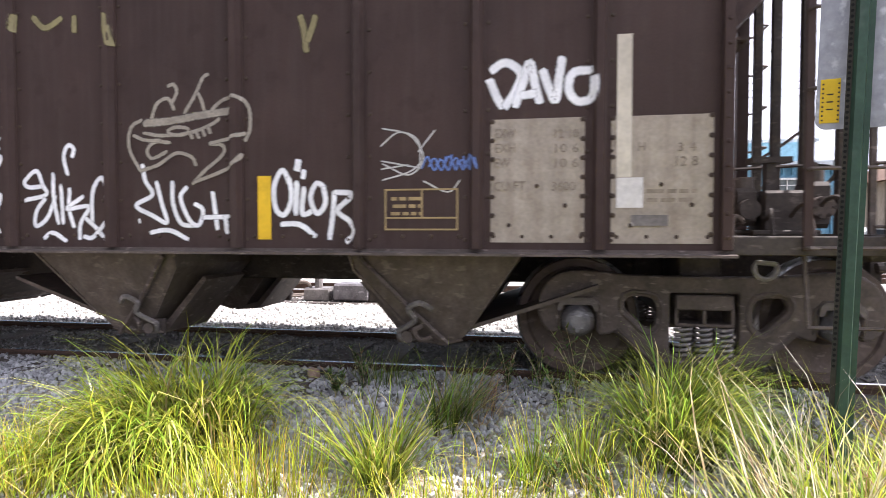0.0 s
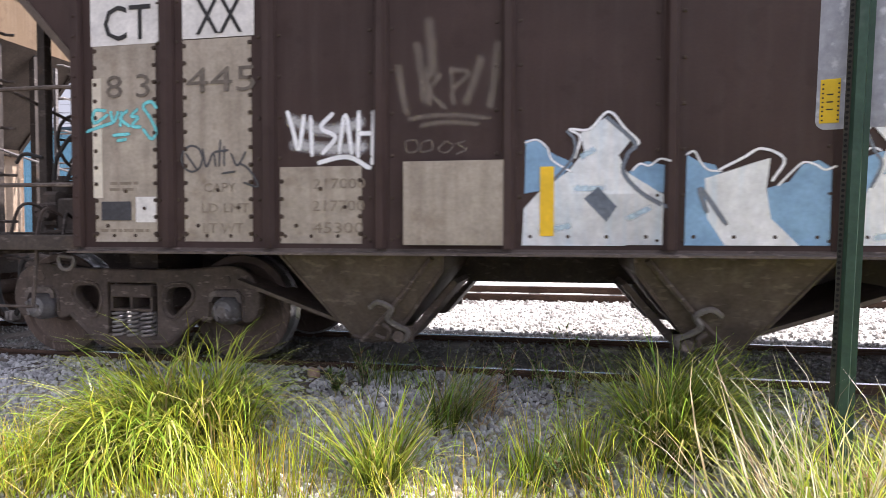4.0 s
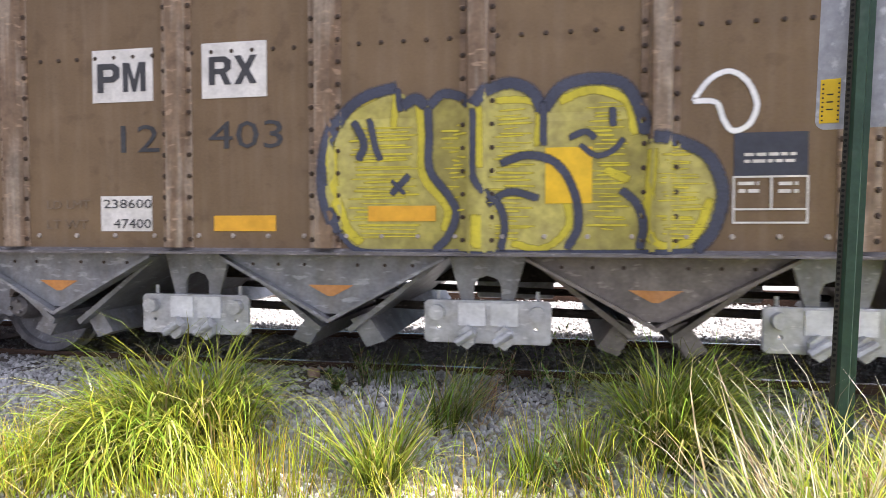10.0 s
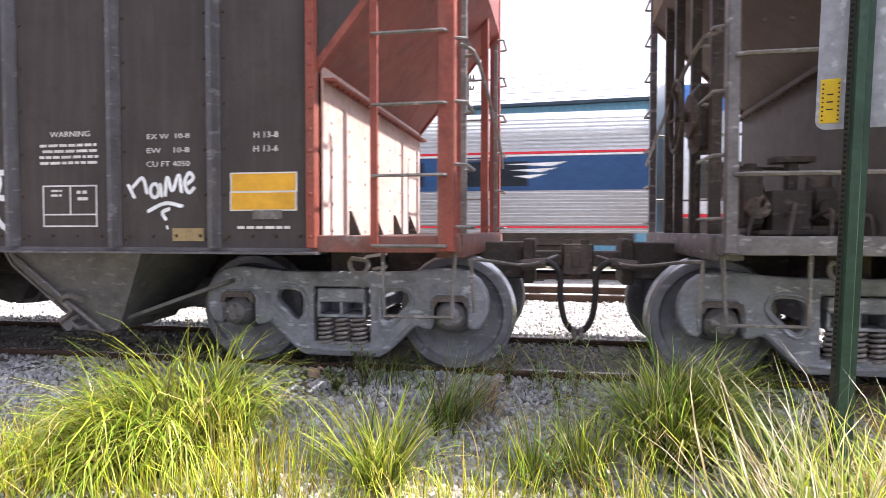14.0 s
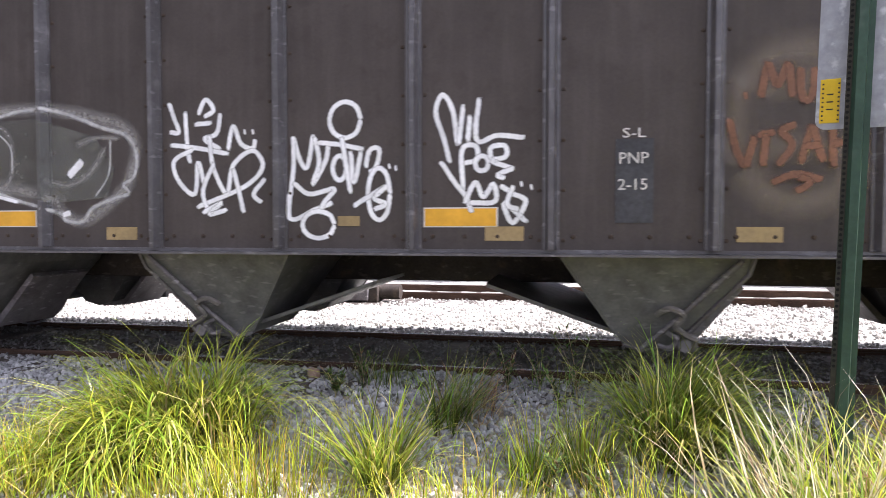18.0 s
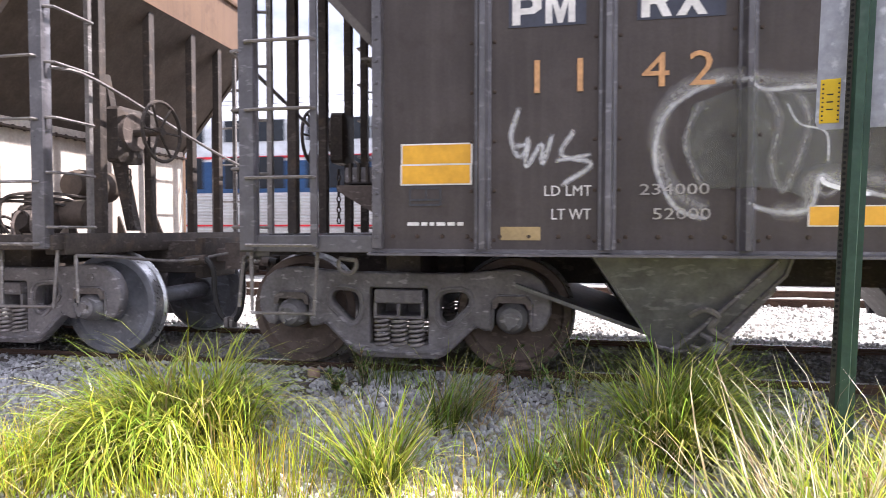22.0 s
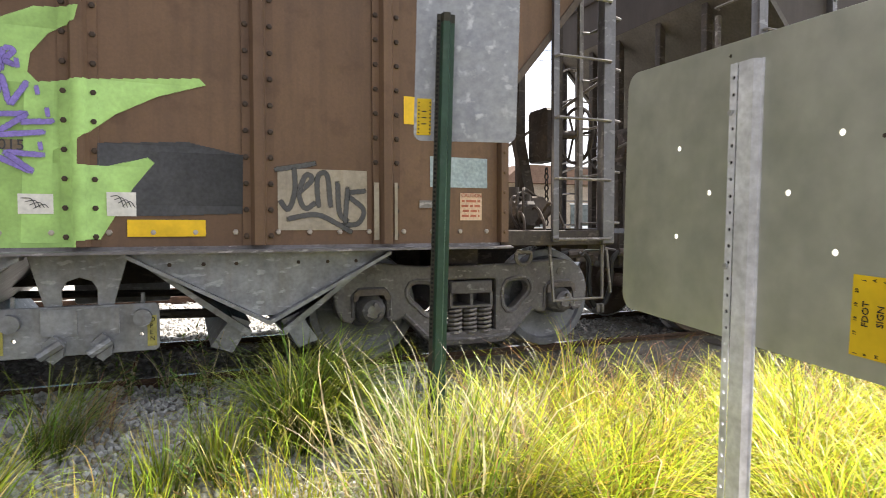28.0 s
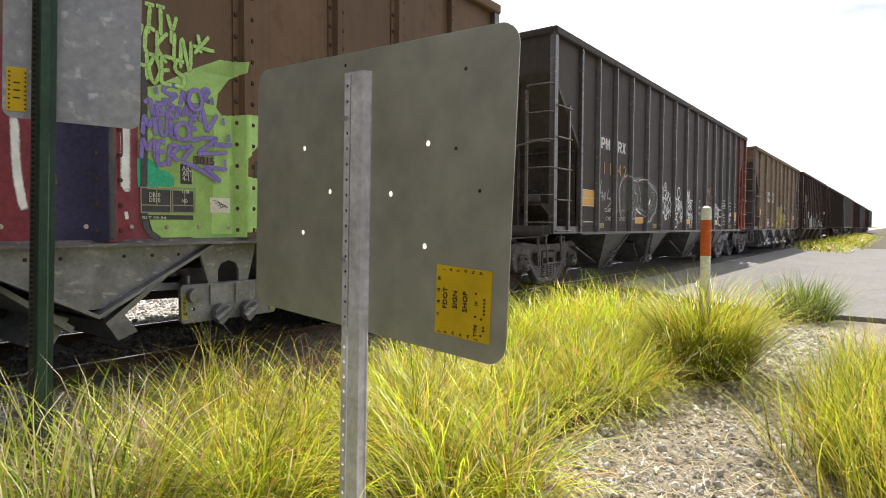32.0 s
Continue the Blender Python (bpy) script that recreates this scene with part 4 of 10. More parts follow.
def car_end(car, c, s, P, kind, pieces):
    """What stands at one end of a car: c is the body's corner, s the way outwards (1 or -1)."""
    top = P["top"]
    rung = M[P.get("rung", "ladder")]
    wide = P.get("post_wide_left", 0.12) if s < 0 else 0.12
    X = lambda a: c + s * a
    span_x = lambda a, b: (min(X(a), X(b)), max(X(a), X(b)))
    paint = P.get("end_" + ("right" if s > 0 else "left"), P["paint"])
    sheet = P.get("sheet_" + ("right" if s > 0 else "left"), P["sheet"])
    deck_paint = P.get("deck_" + ("right" if s > 0 else "left"), P["deck"])
    slope = P.get("slope_" + ("right" if s > 0 else "left"), P["slope"])
    foot, brow = P.get("slope_line_right" if s > 0 else "slope_line_left", (2.40, 3.45))
    part("slope_sheet", G().prism([(X(0.02), foot), (X(1.0), brow), (X(1.0), brow + 0.04), (X(-0.02), foot + 0.04)], "y", -1.58, 1.58), M[slope], car)
    part("end_sheet", G().box(*span_x(0.99, 1.005), -1.6, 1.6, brow, top), M[paint], car)
    part("bolster_sheet", G().box(*span_x(0.04, 0.055), -1.56, 1.56, 1.0, foot + 0.02), M[sheet], car, "dusty pale sheet below the slope")
    for y in (-1.0, -0.35, 0.35, 1.0):
        part("gusset", G().prism([(X(0.055), 1.08), (X(0.055), 1.28), (X(0.07), 1.28), (X(0.15), 1.08)], "y", y - 0.012, y + 0.012), M["under"], car)
    if paint == "red":
        for r in range(5):
            for q in range(8):
                part("sheet_bolt", G().cyl((X(0.05), -1.4 + 0.4 * q, 1.12 + 0.2 * r), (X(0.064), -1.4 + 0.4 * q, 1.12 + 0.2 * r), 0.013, 6), M["pinkish"], car)
    fl = G().box(*span_x(0.055, 0.14), -1.56, 1.56, foot - 0.08, foot - 0.065)
    for k in range(26):
        fl.cyl((X(0.10), -1.5 + 0.12 * k, foot - 0.095), (X(0.10), -1.5 + 0.12 * k, foot - 0.05), 0.012, 6)
    part("sheet_flange", fl, M[slope], car)
    for y in (-1, 1):
        y0, y1 = (-1.66, -1.57) if y < 0 else (1.57, 1.66)
        po = G().box(*span_x(1.02 - wide, 1.02), y0, y1, 0.98, top, 0.006)
        part("ladder_post", po, M[P.get("ladder_post", P["post"]) if s < 0 or "post_right" not in P else P["post_right"]], car)
        en = G().box(*span_x(-0.04, 0.03), y0, y1, 1.0, top, 0.005)
        for k in range(20):
            z = 1.08 + 0.15 * k
            if z < top - 0.1:
                en.stud(X(-0.005), -1.66 if y < 0 else 1.66, z, 0.015, y)
        part("corner_post", en, M[P["corner_right"] if s > 0 and "corner_right" in P else P["post"]], car)
        part("deck_beam", G().box(*span_x(-0.02, 1.04), (-1.62 if y < 0 else 1.46), (-1.46 if y < 0 else 1.62), 0.97, 1.09, 0.006), M[deck_paint], car)
        # chute edge of the body side along the slope
        part("slope_angle", G().prism([(X(0.0), foot - 0.06), (X(0.0), foot + 0.02), (X(0.94), brow - 0.02), (X(0.94), brow - 0.10)], "y", (-1.615 if y < 0 else 1.56), (-1.56 if y < 0 else 1.615)), M[slope], car)
    part("end_sill", G().box(*span_x(0.86, 1.06), -1.5, 1.5, 0.93, 1.10, 0.008), M[deck_paint], car)
    deck = G()
    for k in range(9):
        deck.box(*span_x(0.12 + 0.08 * k, 0.17 + 0.08 * k), -1.44, 1.44, 1.07, 1.085)
    part("running_board", deck, M["under"], car)
    part("draft_sill", G().box(*span_x(-0.4, 1.48), -0.21, 0.21, 0.70, 1.02, 0.01).box(*span_x(1.40, 1.50), -0.30, 0.30, 0.66, 1.05, 0.01), M["under"], car)
    cp = part("coupler", one_mesh("coupler", "truckbrown"), None, car)
    cp.matrix_basis = pose(X(1.80), 0, 0, 0, 0, 0 if s > 0 else 180)
    reach = P.get("reach_right" if s > 0 else "reach_left", 1.945)
    H = lambda a: X(a + reach - 1.945)
    ho = bend([(H(1.45), -0.42, 0.84), (H(1.68), -0.42, 0.86), (H(1.79), -0.42, 0.76), (H(1.80), -0.41, 0.55), (H(1.83), -0.40, 0.38), (H(1.88), -0.39, 0.29), (H(1.943), -0.38, 0.25)], 7)
    part("air_hose", G().tube(ho, 0.027, 8), M["rubber"], car, "black rubber air hose")
    part("hose_coupling", G().box(*span_x(reach - 0.055, reach - 0.001), -0.43, -0.33, 0.20, 0.30, 0.012), M["ladder"], car, "cast glad hand")
    part("angle_cock", G().cyl((X(1.40), -0.42, 0.83), (X(1.60), -0.42, 0.85), 0.045, 10), M["truckbrown"], car)
    lev = bend([(X(1.10), -1.45, 0.92), (X(1.15), -1.1, 0.90), (X(1.45), -0.6, 0.84), (X(1.70), -0.2, 0.90)], 5)
    part("uncoupling_lever", G().tube(lev, 0.014, 6).tube([(X(1.10), -1.45, 0.92), (X(1.13), -1.47, 0.55)], 0.014, 6), rung, car)
    part("jacking_ring", G().tube([(X(0.28) + 0.07 * math.cos(a * 0.42), -1.45, 0.88 + 0.07 * math.sin(a * 0.42)) for a in range(-1, 17) if math.sin(a * 0.42) < 0.7], 0.017, 6), M["ladder"], car)
    # sill step below the deck
    part("sill_step", G().tube([(X(0.48), -1.52, 0.98), (X(0.50), -1.55, 0.52), (X(0.98), -1.55, 0.52), (X(1.0), -1.52, 0.98)], 0.016, 6), rung, car, "steel stirrup step")
    # uprights behind
    for y in (-0.95, -0.28, 0.42, 0.95) if paint != "red" else (-0.9, 0.9):
        part("upright", G().box(*span_x(0.88, 0.96), y - 0.04, y + 0.04, 1.08, brow + 0.02, 0.004), M["red" if paint == "red" else "under"], car)
    if kind == "ladder":
        for y in (-1, 1):
            yy = 1.64 * y
            part("ladder_stile", G().box(*span_x(0.43, 0.48), yy - 0.015, yy + 0.015, 1.0, 3.0), M[P.get("ladder_post", P["post"]) if s < 0 or "post_right" not in P else P["post_right"]], car)
            for k in range(5):
                z = 1.02 + 0.478 * k
                part("ladder_rung", G().tube([(X(0.44), yy, z), (X(0.455), yy + y * 0.05, z), (X(0.95), yy + y * 0.05, z), (X(0.97), yy, z)], 0.0125, 6), rung, car)
            for k in range(6):
                z = 1.15 + 0.42 * k
                part("end_rung", G().tube([(X(1.02), yy, z), (X(1.09), yy - y * 0.02, z), (X(1.09), yy - y * 0.42, z), (X(1.02), yy - y * 0.44, z)], 0.0125, 6), rung, car)
            part("end_stile", G().box(*span_x(0.99, 1.03), yy - y * 0.46 - 0.02, yy - y * 0.46 + 0.02, 1.0, 3.2), rung, car)
    else:
        for y in (-1, 1):
            for z in (1.47, 2.20):
                part("grab_rail", G().tube([(X(0.02), 1.66 * y, z), (X(0.08), 1.69 * y, z), (X(0.92), 1.69 * y, z), (X(0.97), 1.66 * y, z)], 0.016, 6), rung, car)
            for k in range(7):
                z = 1.2 + 0.40 * k
                part("end_rung", G().tube([(X(1.02), y * 1.60, z), (X(1.08), y * 1.58, z), (X(1.08), y * 1.18, z), (X(1.02), y * 1.16, z)], 0.0125, 6), rung, car)
    part("crossover_rail", G().tube(bend([(X(1.04), -1.6, 2.38), (X(1.12), -1.2, 2.36), (X(1.12), 0.4, 2.02), (X(1.06), 1.55, 1.86)], 4), 0.016, 6), rung, car)
    # brake gear
    if "wheel" in pieces:
        y = pieces["wheel"]
        h = pieces.get("wheel_height", 2.0)
        o = pieces.get("wheel_out", 0.0)
        w = G().tube([(X(1.15 + o), y + 0.27 * math.cos(a * math.pi / 12), h + 0.27 * math.sin(a * math.pi / 12)) for a in range(25)], 0.017, 6)
        bw = part("brake_wheel", w, M["under"], car, "dark iron hand brake wheel")
        for k in range(6):
            part("spoke", G().tube([(X(1.12 + o), y, h), (X(1.15 + o), y + 0.26 * math.cos(k * math.pi / 3), h + 0.26 * math.sin(k * math.pi / 3))], 0.012, 5), M["under"], bw)
        part("hub", G().cyl((X(0.95), y, h), (X(1.16 + o), y, h), 0.04, 10), M["under"], bw)
        part("gear_cover", G().cyl((X(0.92), y, h), (X(1.06), y, h), 0.17, 18), M["truckbrown"], car, "round hand brake gear housing")
        part("brake_box", G().box(*span_x(0.86, 1.04), y - 0.17, y + 0.17, h - 0.28, h + 0.22, 0.03), M["under"], car)
        ch = G()
        for k in range(10):
            ch.tube([(X(0.99) + 0.02 * math.cos(a) * (k % 2), y + 0.02 * math.cos(a) * (1 - k % 2), h - 0.36 - 0.055 * k + 0.035 * math.sin(a)) for a in (0, 1.05, 2.1, 3.15, 4.2, 5.25, 6.3)], 0.008, 5)
        part("brake_chain", ch, M["under"], car)
    if "tank" in pieces:
        z, r = pieces["tank"]
        tk = G().lathe([(0.02, 0.0), (r * 0.5, 0.012), (r * 0.8, 0.05), (r, 0.13), (r, 0.78), (r * 0.8, 0.86), (r * 0.5, 0.895), (0.02, 0.91)], 28, (X(0.30), -1.02, z))
        part("air_reservoir", tk, M["rust"], car, "dusty orange-brown air reservoir")
        part("reservoir_strap", G().lathe([(r + 0.003, 0.0), (r + 0.012, 0.0), (r + 0.012, 0.05), (r + 0.003, 0.05)], 28, (X(0.30), -0.82, z)), M["under"], car)
        part("air_hose", G().tube(bend([(X(0.50), -0.98, z + 0.06), (X(0.62), -1.0, z + 0.04), (X(0.74), -1.02, z - 0.14), (X(0.78), -1.02, z - 0.34)], 6), 0.018, 8), M["rubber"], car, "black rubber air hose")
        part("air_hose", G().tube(bend([(X(0.47), -1.0, z - 0.08), (X(0.58), -1.02, z - 0.22), (X(0.66), -1.02, z - 0.40), (X(0.60), -1.0, z - 0.58), (X(0.42), -0.98, z - 0.64)], 6), 0.018, 8), M["rubber"], car, "black rubber air hose")
        part("air_hose", G().tube(bend([(X(0.72), -1.2, z - 0.16), (X(0.86), -1.24, z - 0.13), (X(0.96), -1.22, z - 0.2)], 6), 0.016, 8), M["rubber"], car, "black rubber air hose")
        for y in (-0.9, -0.25):
            part("reservoir_bracket", G().box(*span_x(0.05, 0.16), y - 0.02, y + 0.02, 1.08, z - r * 0.4), M["under"], car)
    if "fins" in pieces:
        part("brake_block", G().box(*span_x(0.13, 0.43), -1.10, -0.84, 1.49, 1.62, 0.012), M["truckgrey"], car, "dusty finned brake block")
        for k in range(4):
            part("fin", G().box(*span_x(0.15 + 0.07 * k, 0.175 + 0.07 * k), -1.13, -1.10, 1.50, 1.65, 0.003), M["under"], car)
    if "valve" in pieces:
        va = part("pipe_bracket", G().box(*span_x(0.34, 0.62), -1.18, -0.82, 1.09, 1.40, 0.02).box(*span_x(0.26, 0.70), -1.22, -0.78, 1.09, 1.13, 0.01), M["under"], car, "grimy air brake valve")
        sv = part("service_portion", G().box(*span_x(0.62, 0.80), -1.15, -0.85, 1.14, 1.46, 0.03), M["under"], va)
        part("valve_cap", G().cyl((X(0.70), -1.0, 1.44), (X(0.70), -1.0, 1.56), 0.085, 14).cyl((X(0.70), -1.0, 1.56), (X(0.70), -1.0, 1.60), 0.045, 10), M["under"], va)
        part("emergency_portion", G().box(*span_x(0.16, 0.34), -1.14, -0.86, 1.16, 1.42, 0.03), M["under"], va)
        part("valve_cap", G().cyl((X(0.25), -1.0, 1.40), (X(0.25), -1.0, 1.50), 0.08, 14), M["truckbrown"], va)
        part("valve_cap", G().cyl((X(0.70), -1.14, 1.28), (X(0.70), -1.24, 1.28), 0.075, 14), M["truckbrown"], va)
        part("valve_cap", G().cyl((X(0.25), -1.13, 1.27), (X(0.25), -1.22, 1.27), 0.07, 14), M["under"], va)
        for k in range(6):
            a = k * 1.047
            part("cap_bolt", G().cyl((X(0.70) + 0.06 * math.cos(a), -1.23, 1.28 + 0.06 * math.sin(a)), (X(0.70) + 0.06 * math.cos(a), -1.255, 1.28 + 0.06 * math.sin(a)), 0.011, 6), M["under"], va)
        part("support", G().box(*span_x(0.40, 0.46), -1.05, -0.95, 1.40, 1.62).box(*span_x(0.30, 0.56), -1.08, -0.92, 1.60, 1.64), M["under"], va)
        for k in range(4):
            part("brake_pipe", G().tube(bend([(X(0.20 + 0.16 * k), -1.05, 1.16), (X(0.18 + 0.17 * k), -1.30, 1.18 + 0.05 * k), (X(0.10 + 0.22 * k), -1.40, 1.22 + 0.03 * k), (X(0.08 + 0.25 * k), -1.42, 1.08)], 5), 0.014, 6), M["under"] if k % 2 else M["truckbrown"], car)
        part("brake_pipe", G().tube(bend([(X(0.78), -0.95, 1.40), (X(0.90), -0.9, 1.55), (X(0.84), -0.6, 1.62), (X(0.2), -0.5, 1.60)], 5), 0.014, 6), M["under"], car)
    if "wedge" in pieces:
        part("brake_bracket", G().prism([(X(0.07), 1.20), (X(0.07), 1.475), (X(0.47), 1.475), (X(0.46), 1.43)], "y", -1.16, -0.70), M["truckbrown"], car, "reddish brown bracket plate")
    if "cylinder" in pieces:
        cy = G().cyl((X(0.22), -0.9, 1.27), (X(0.78), -0.9, 1.27), 0.13, 18).cyl((X(0.78), -0.9, 1.27), (X(0.86), -0.9, 1.27), 0.06, 12)
        cy.lathe([(0.02, -0.2), (0.12, -0.18), (0.15, -0.08), (0.15, 0.3), (0.1, 0.36), (0.02, 0.38)], 20, (X(0.42), -0.55, 1.55))
        part("brake_cylinder", cy, M["slope"], car, "dusty brake cylinder and dome")
        pp = G()
        for k in range(3):
            pp.tube(bend([(X(0.8), -0.8, 1.30 + 0.05 * k), (X(0.50), -1.1, 1.36 + 0.045 * k), (X(0.24 + 0.05 * k), -1.34, 1.36 + 0.02 * k), (X(0.20 + 0.06 * k), -1.38, 1.22), (X(0.30 + 0.03 * k), -1.34, 1.10)], 6), 0.013, 6)
        part("brake_pipe", pp, M["under"], car)
        tv = G().box(*span_x(0.30, 0.56), -1.22, -0.96, 1.10, 1.34, 0.03).cyl((X(0.36), -1.09, 1.34), (X(0.36), -1.09, 1.46), 0.07, 14).cyl((X(0.50), -1.09, 1.33), (X(0.50), -1.09, 1.40), 0.055, 12).cyl((X(0.43), -1.22, 1.22), (X(0.43), -1.30, 1.22), 0.08, 14)
        part("control_valve", tv, M["under"], car, "grimy air brake valve")
        for k in range(4):
            part("brake_pipe", G().tube(bend([(X(0.18 + 0.14 * k), -1.14, 1.14), (X(0.16 + 0.15 * k), -1.32, 1.20 + 0.04 * k), (X(0.12 + 0.18 * k), -1.42, 1.18), (X(0.12 + 0.19 * k), -1.42, 1.06)], 5), 0.013, 6), M["truckbrown"], car)
    if "diagonal" in pieces:
        part("diagonal_brace", G().prism([(X(0.55), 2.6), (X(0.67), 2.6), (X(0.98), 1.12), (X(0.88), 1.12)], "y", -0.58, -0.5), M["under"], car)


def hopper_car(label, cl, cr, ribs, P, left, right, far=False):
    """An open hopper car whose body corners stand at cl and cr along the train; the origin is its middle on the track."""
    mid = (cl + cr) / 2
    car = thing("hopper_car", label, "railcar", "cars of the freight train", pose(mid, YC, 0))
    L, R = cl - mid, cr - mid
    top = P["top"]
    for y0, y1, nm in ((-1.60, -1.585, "near"), (1.585, 1.60, "far")):
        (fl_, bl_), (fr_, br_) = P.get("slope_line_left", (2.40, 3.45)), P.get("slope_line_right", (2.40, 3.45))
        poly = [(L, 0.99), (R, 0.99), (R, fr_ - 0.02), (R + 1.0, br_), (R + 1.0, top), (L - 1.0, top), (L - 1.0, bl_), (L, fl_ - 0.02)]
        part("body_side", G().prism(poly, "y", y0, y1), M[P["paint"]], car)
    for y in (-1, 1):
        part("top_chord", G().box(L - 1.02, R + 1.02, 1.63 * y - 0.055, 1.63 * y + 0.055, top - 0.06, top + 0.06, 0.015), M[P["paint"]], car)
        part("side_sill", G().prism([(y * 1.50, 0.955), (y * 1.70, 0.955), (y * 1.70, 0.97), (y * 1.606, 0.98), (y * 1.606, 0.998), (y * 1.595, 0.998), (y * 1.59, 0.975), (y * 1.50, 0.97)], "x", L - 0.05, R + 0.05), M[P["sill"]], car)
    for e in (L - 1.0, R + 1.0):
        part("end_chord", G().box(e - 0.05, e + 0.05, -1.62, 1.62, top - 0.05, top + 0.05, 0.012), M[P["paint"]], car)
    for x in ribs:
        for y in (-1, 1):
            w, d, fl, st = P["rib"]
            if far:
                st = 0.0
            g = hat(x - mid, 1.0, top - 0.06, w, d, fl, -1.60)
            if y > 0:
                if far:
                    continue
                g.v = [(a, -b, c) for a, b, c in g.v]
            po = part("side_post", g, M[P["post"]], car, smooth=False)
            if st and y < 0:
                stuffed("post_rivet", rivet_rows(x - mid, 1.0, top - 0.06, w, fl, st), M["rivet"], po)
    part("center_sill", G().box(L - 0.3, R + 0.3, -0.18, 0.18, 0.66, 0.98, 0.01), M["under"], car)
    part("load_floor", G().box(L - 0.9, R + 0.9, -1.58, 1.58, 3.60, 3.64), M["under"], car)
    part("body_bolster", G().box(L - 0.15, L + 0.15, -0.9, 0.9, 0.72, 0.98, 0.01), M["under"], car)
    part("body_bolster", G().box(R - 0.15, R + 0.15, -0.9, 0.9, 0.72, 0.98, 0.01), M["under"], car)
    if P["studs"] and not far:
        g = G()
        for x0, x1 in zip([cl, *ribs], [*ribs, cr]):
            n = 4
            for k in range(n):
                g.stud(x0 - mid + (x1 - x0) * (k + 0.6) / (n + 0.2), -1.60, 1.085, 0.02 if P["studs"] == "bolt" else 0.016)
        stuffed("sill_bolt", g, M[P["studs"]], car)
        if P.get("seam"):
            g = G()
            for k in range(int((R - L + 1.6) / 0.16)):
                x = L - 0.8 + 0.16 * k
                g.stud(x, -1.60, P["seam"], 0.018)
                g.stud(x, -1.60, P["seam"] + 0.5, 0.018)
            stuffed("seam_rivet", g, M["rivet"], car)
    car_end(car, L, -1, P, P["left"], left)
    car_end(car, R, 1, P, P["right"], right)
    for x in (L, R):
        truck(car, x, P["truck_right"] if x > 0 and "truck_right" in P else P["truck"], P["wheel_right"] if x > 0 and "wheel_right" in P else P["wheel"], not far)
    return car, mid


def chute(car, x, material, s=1):
    """A hopper bay with sloping sides down to its outlet; its gate hangs on the side s, with latch and links."""
    steel = M["truckgrey"] if material == "greybay" else M["truckbrown"]
    X = lambda a: x + s * a
    for y in (-1, 1):
        g = G()
        yo, yi, yb, yj = 1.50 * y, 0.22 * y, 1.18 * y, 0.42 * y
        ring = [(-0.62, 0.97), (0.62, 0.97), (0.60, 0.84), (0.30, 0.46), (0.17, 0.31), (0.0, 0.265), (-0.16, 0.31), (-0.24, 0.42)]
        dep = lambda z, t, w: t + (w - t) * (0.97 - z) / 0.66
        n = len(ring)
        g.add([(X(a), dep(z, yo, yb), z) for a, z in ring] + [(X(a), dep(z, yi, yj), z) for a, z in ring],
              [tuple(range(n)), tuple(range(2 * n - 1, n - 1, -1))] + [(i, i + n, (i + 1) % n + n, (i + 1) % n) for i in range(n)])
        bay = part("hopper_bay", g, M[material], car, smooth=False)
        edge = [(X(a), dep(z, yo, yb) + 0.006 * y, z) for a, z in ring]
        part("bay_flange", G().tube(edge[1:5] + edge[5:7], 0.016, 4), steel, bay)
        part("bay_flange", G().tube([edge[0], edge[7]], 0.012, 4), M[material], bay)
        f = lambda a, z, o: (X(a), dep(z, yo, yb) + o * y, z)
        part("gate_lever", G().tube([f(0.54, 0.93, 0.03), f(0.16, 0.50, 0.05), f(-0.06, 0.28, 0.07)], 0.02, 6), steel, bay)
        part("gate_hook", G().tube(bend([f(0.04, 0.55, 0.05), f(0.12, 0.60, 0.08), f(0.21, 0.55, 0.08), f(0.17, 0.47, 0.08), f(0.24, 0.41, 0.07), f(0.31, 0.37, 0.07), f(0.27, 0.30, 0.07), f(0.17, 0.33, 0.06)], 4), 0.022, 6), M["ladder"], bay, "worn steel gate hook")
        part("gate_hook", G().tube(bend([f(0.12, 0.42, 0.06), f(0.18, 0.38, 0.1), f(0.14, 0.31, 0.1), f(0.06, 0.33, 0.08)], 4), 0.018, 6), steel, bay)
        part("gate_hinge", G().cyl(f(0.24, 0.33, -0.08), f(0.24, 0.33, 0.10), 0.045, 12).box(min(X(0.18), X(0.34)), max(X(0.18), X(0.34)), min(yb, yb + 0.05 * y), max(yb, yb + 0.05 * y), 0.28, 0.40, 0.01), steel, bay, "steel gate hinge block")
        part("gate", G().prism([(X(0.0), 0.25), (X(0.28), 0.27), (X(0.66), 0.72), (X(0.63), 0.75), (X(0.26), 0.33), (X(0.0), 0.30)], "y", min(0.5 * y, 1.12 * y), max(0.5 * y, 1.12 * y)), steel, bay, "sloping outlet gate")
    part("inner_slope", G().prism([(X(-0.17), 0.36), (X(-1.15), 0.70), (X(-1.15), 0.73), (X(-0.17), 0.39)], "y", -1.15, 1.15), M[material], car)


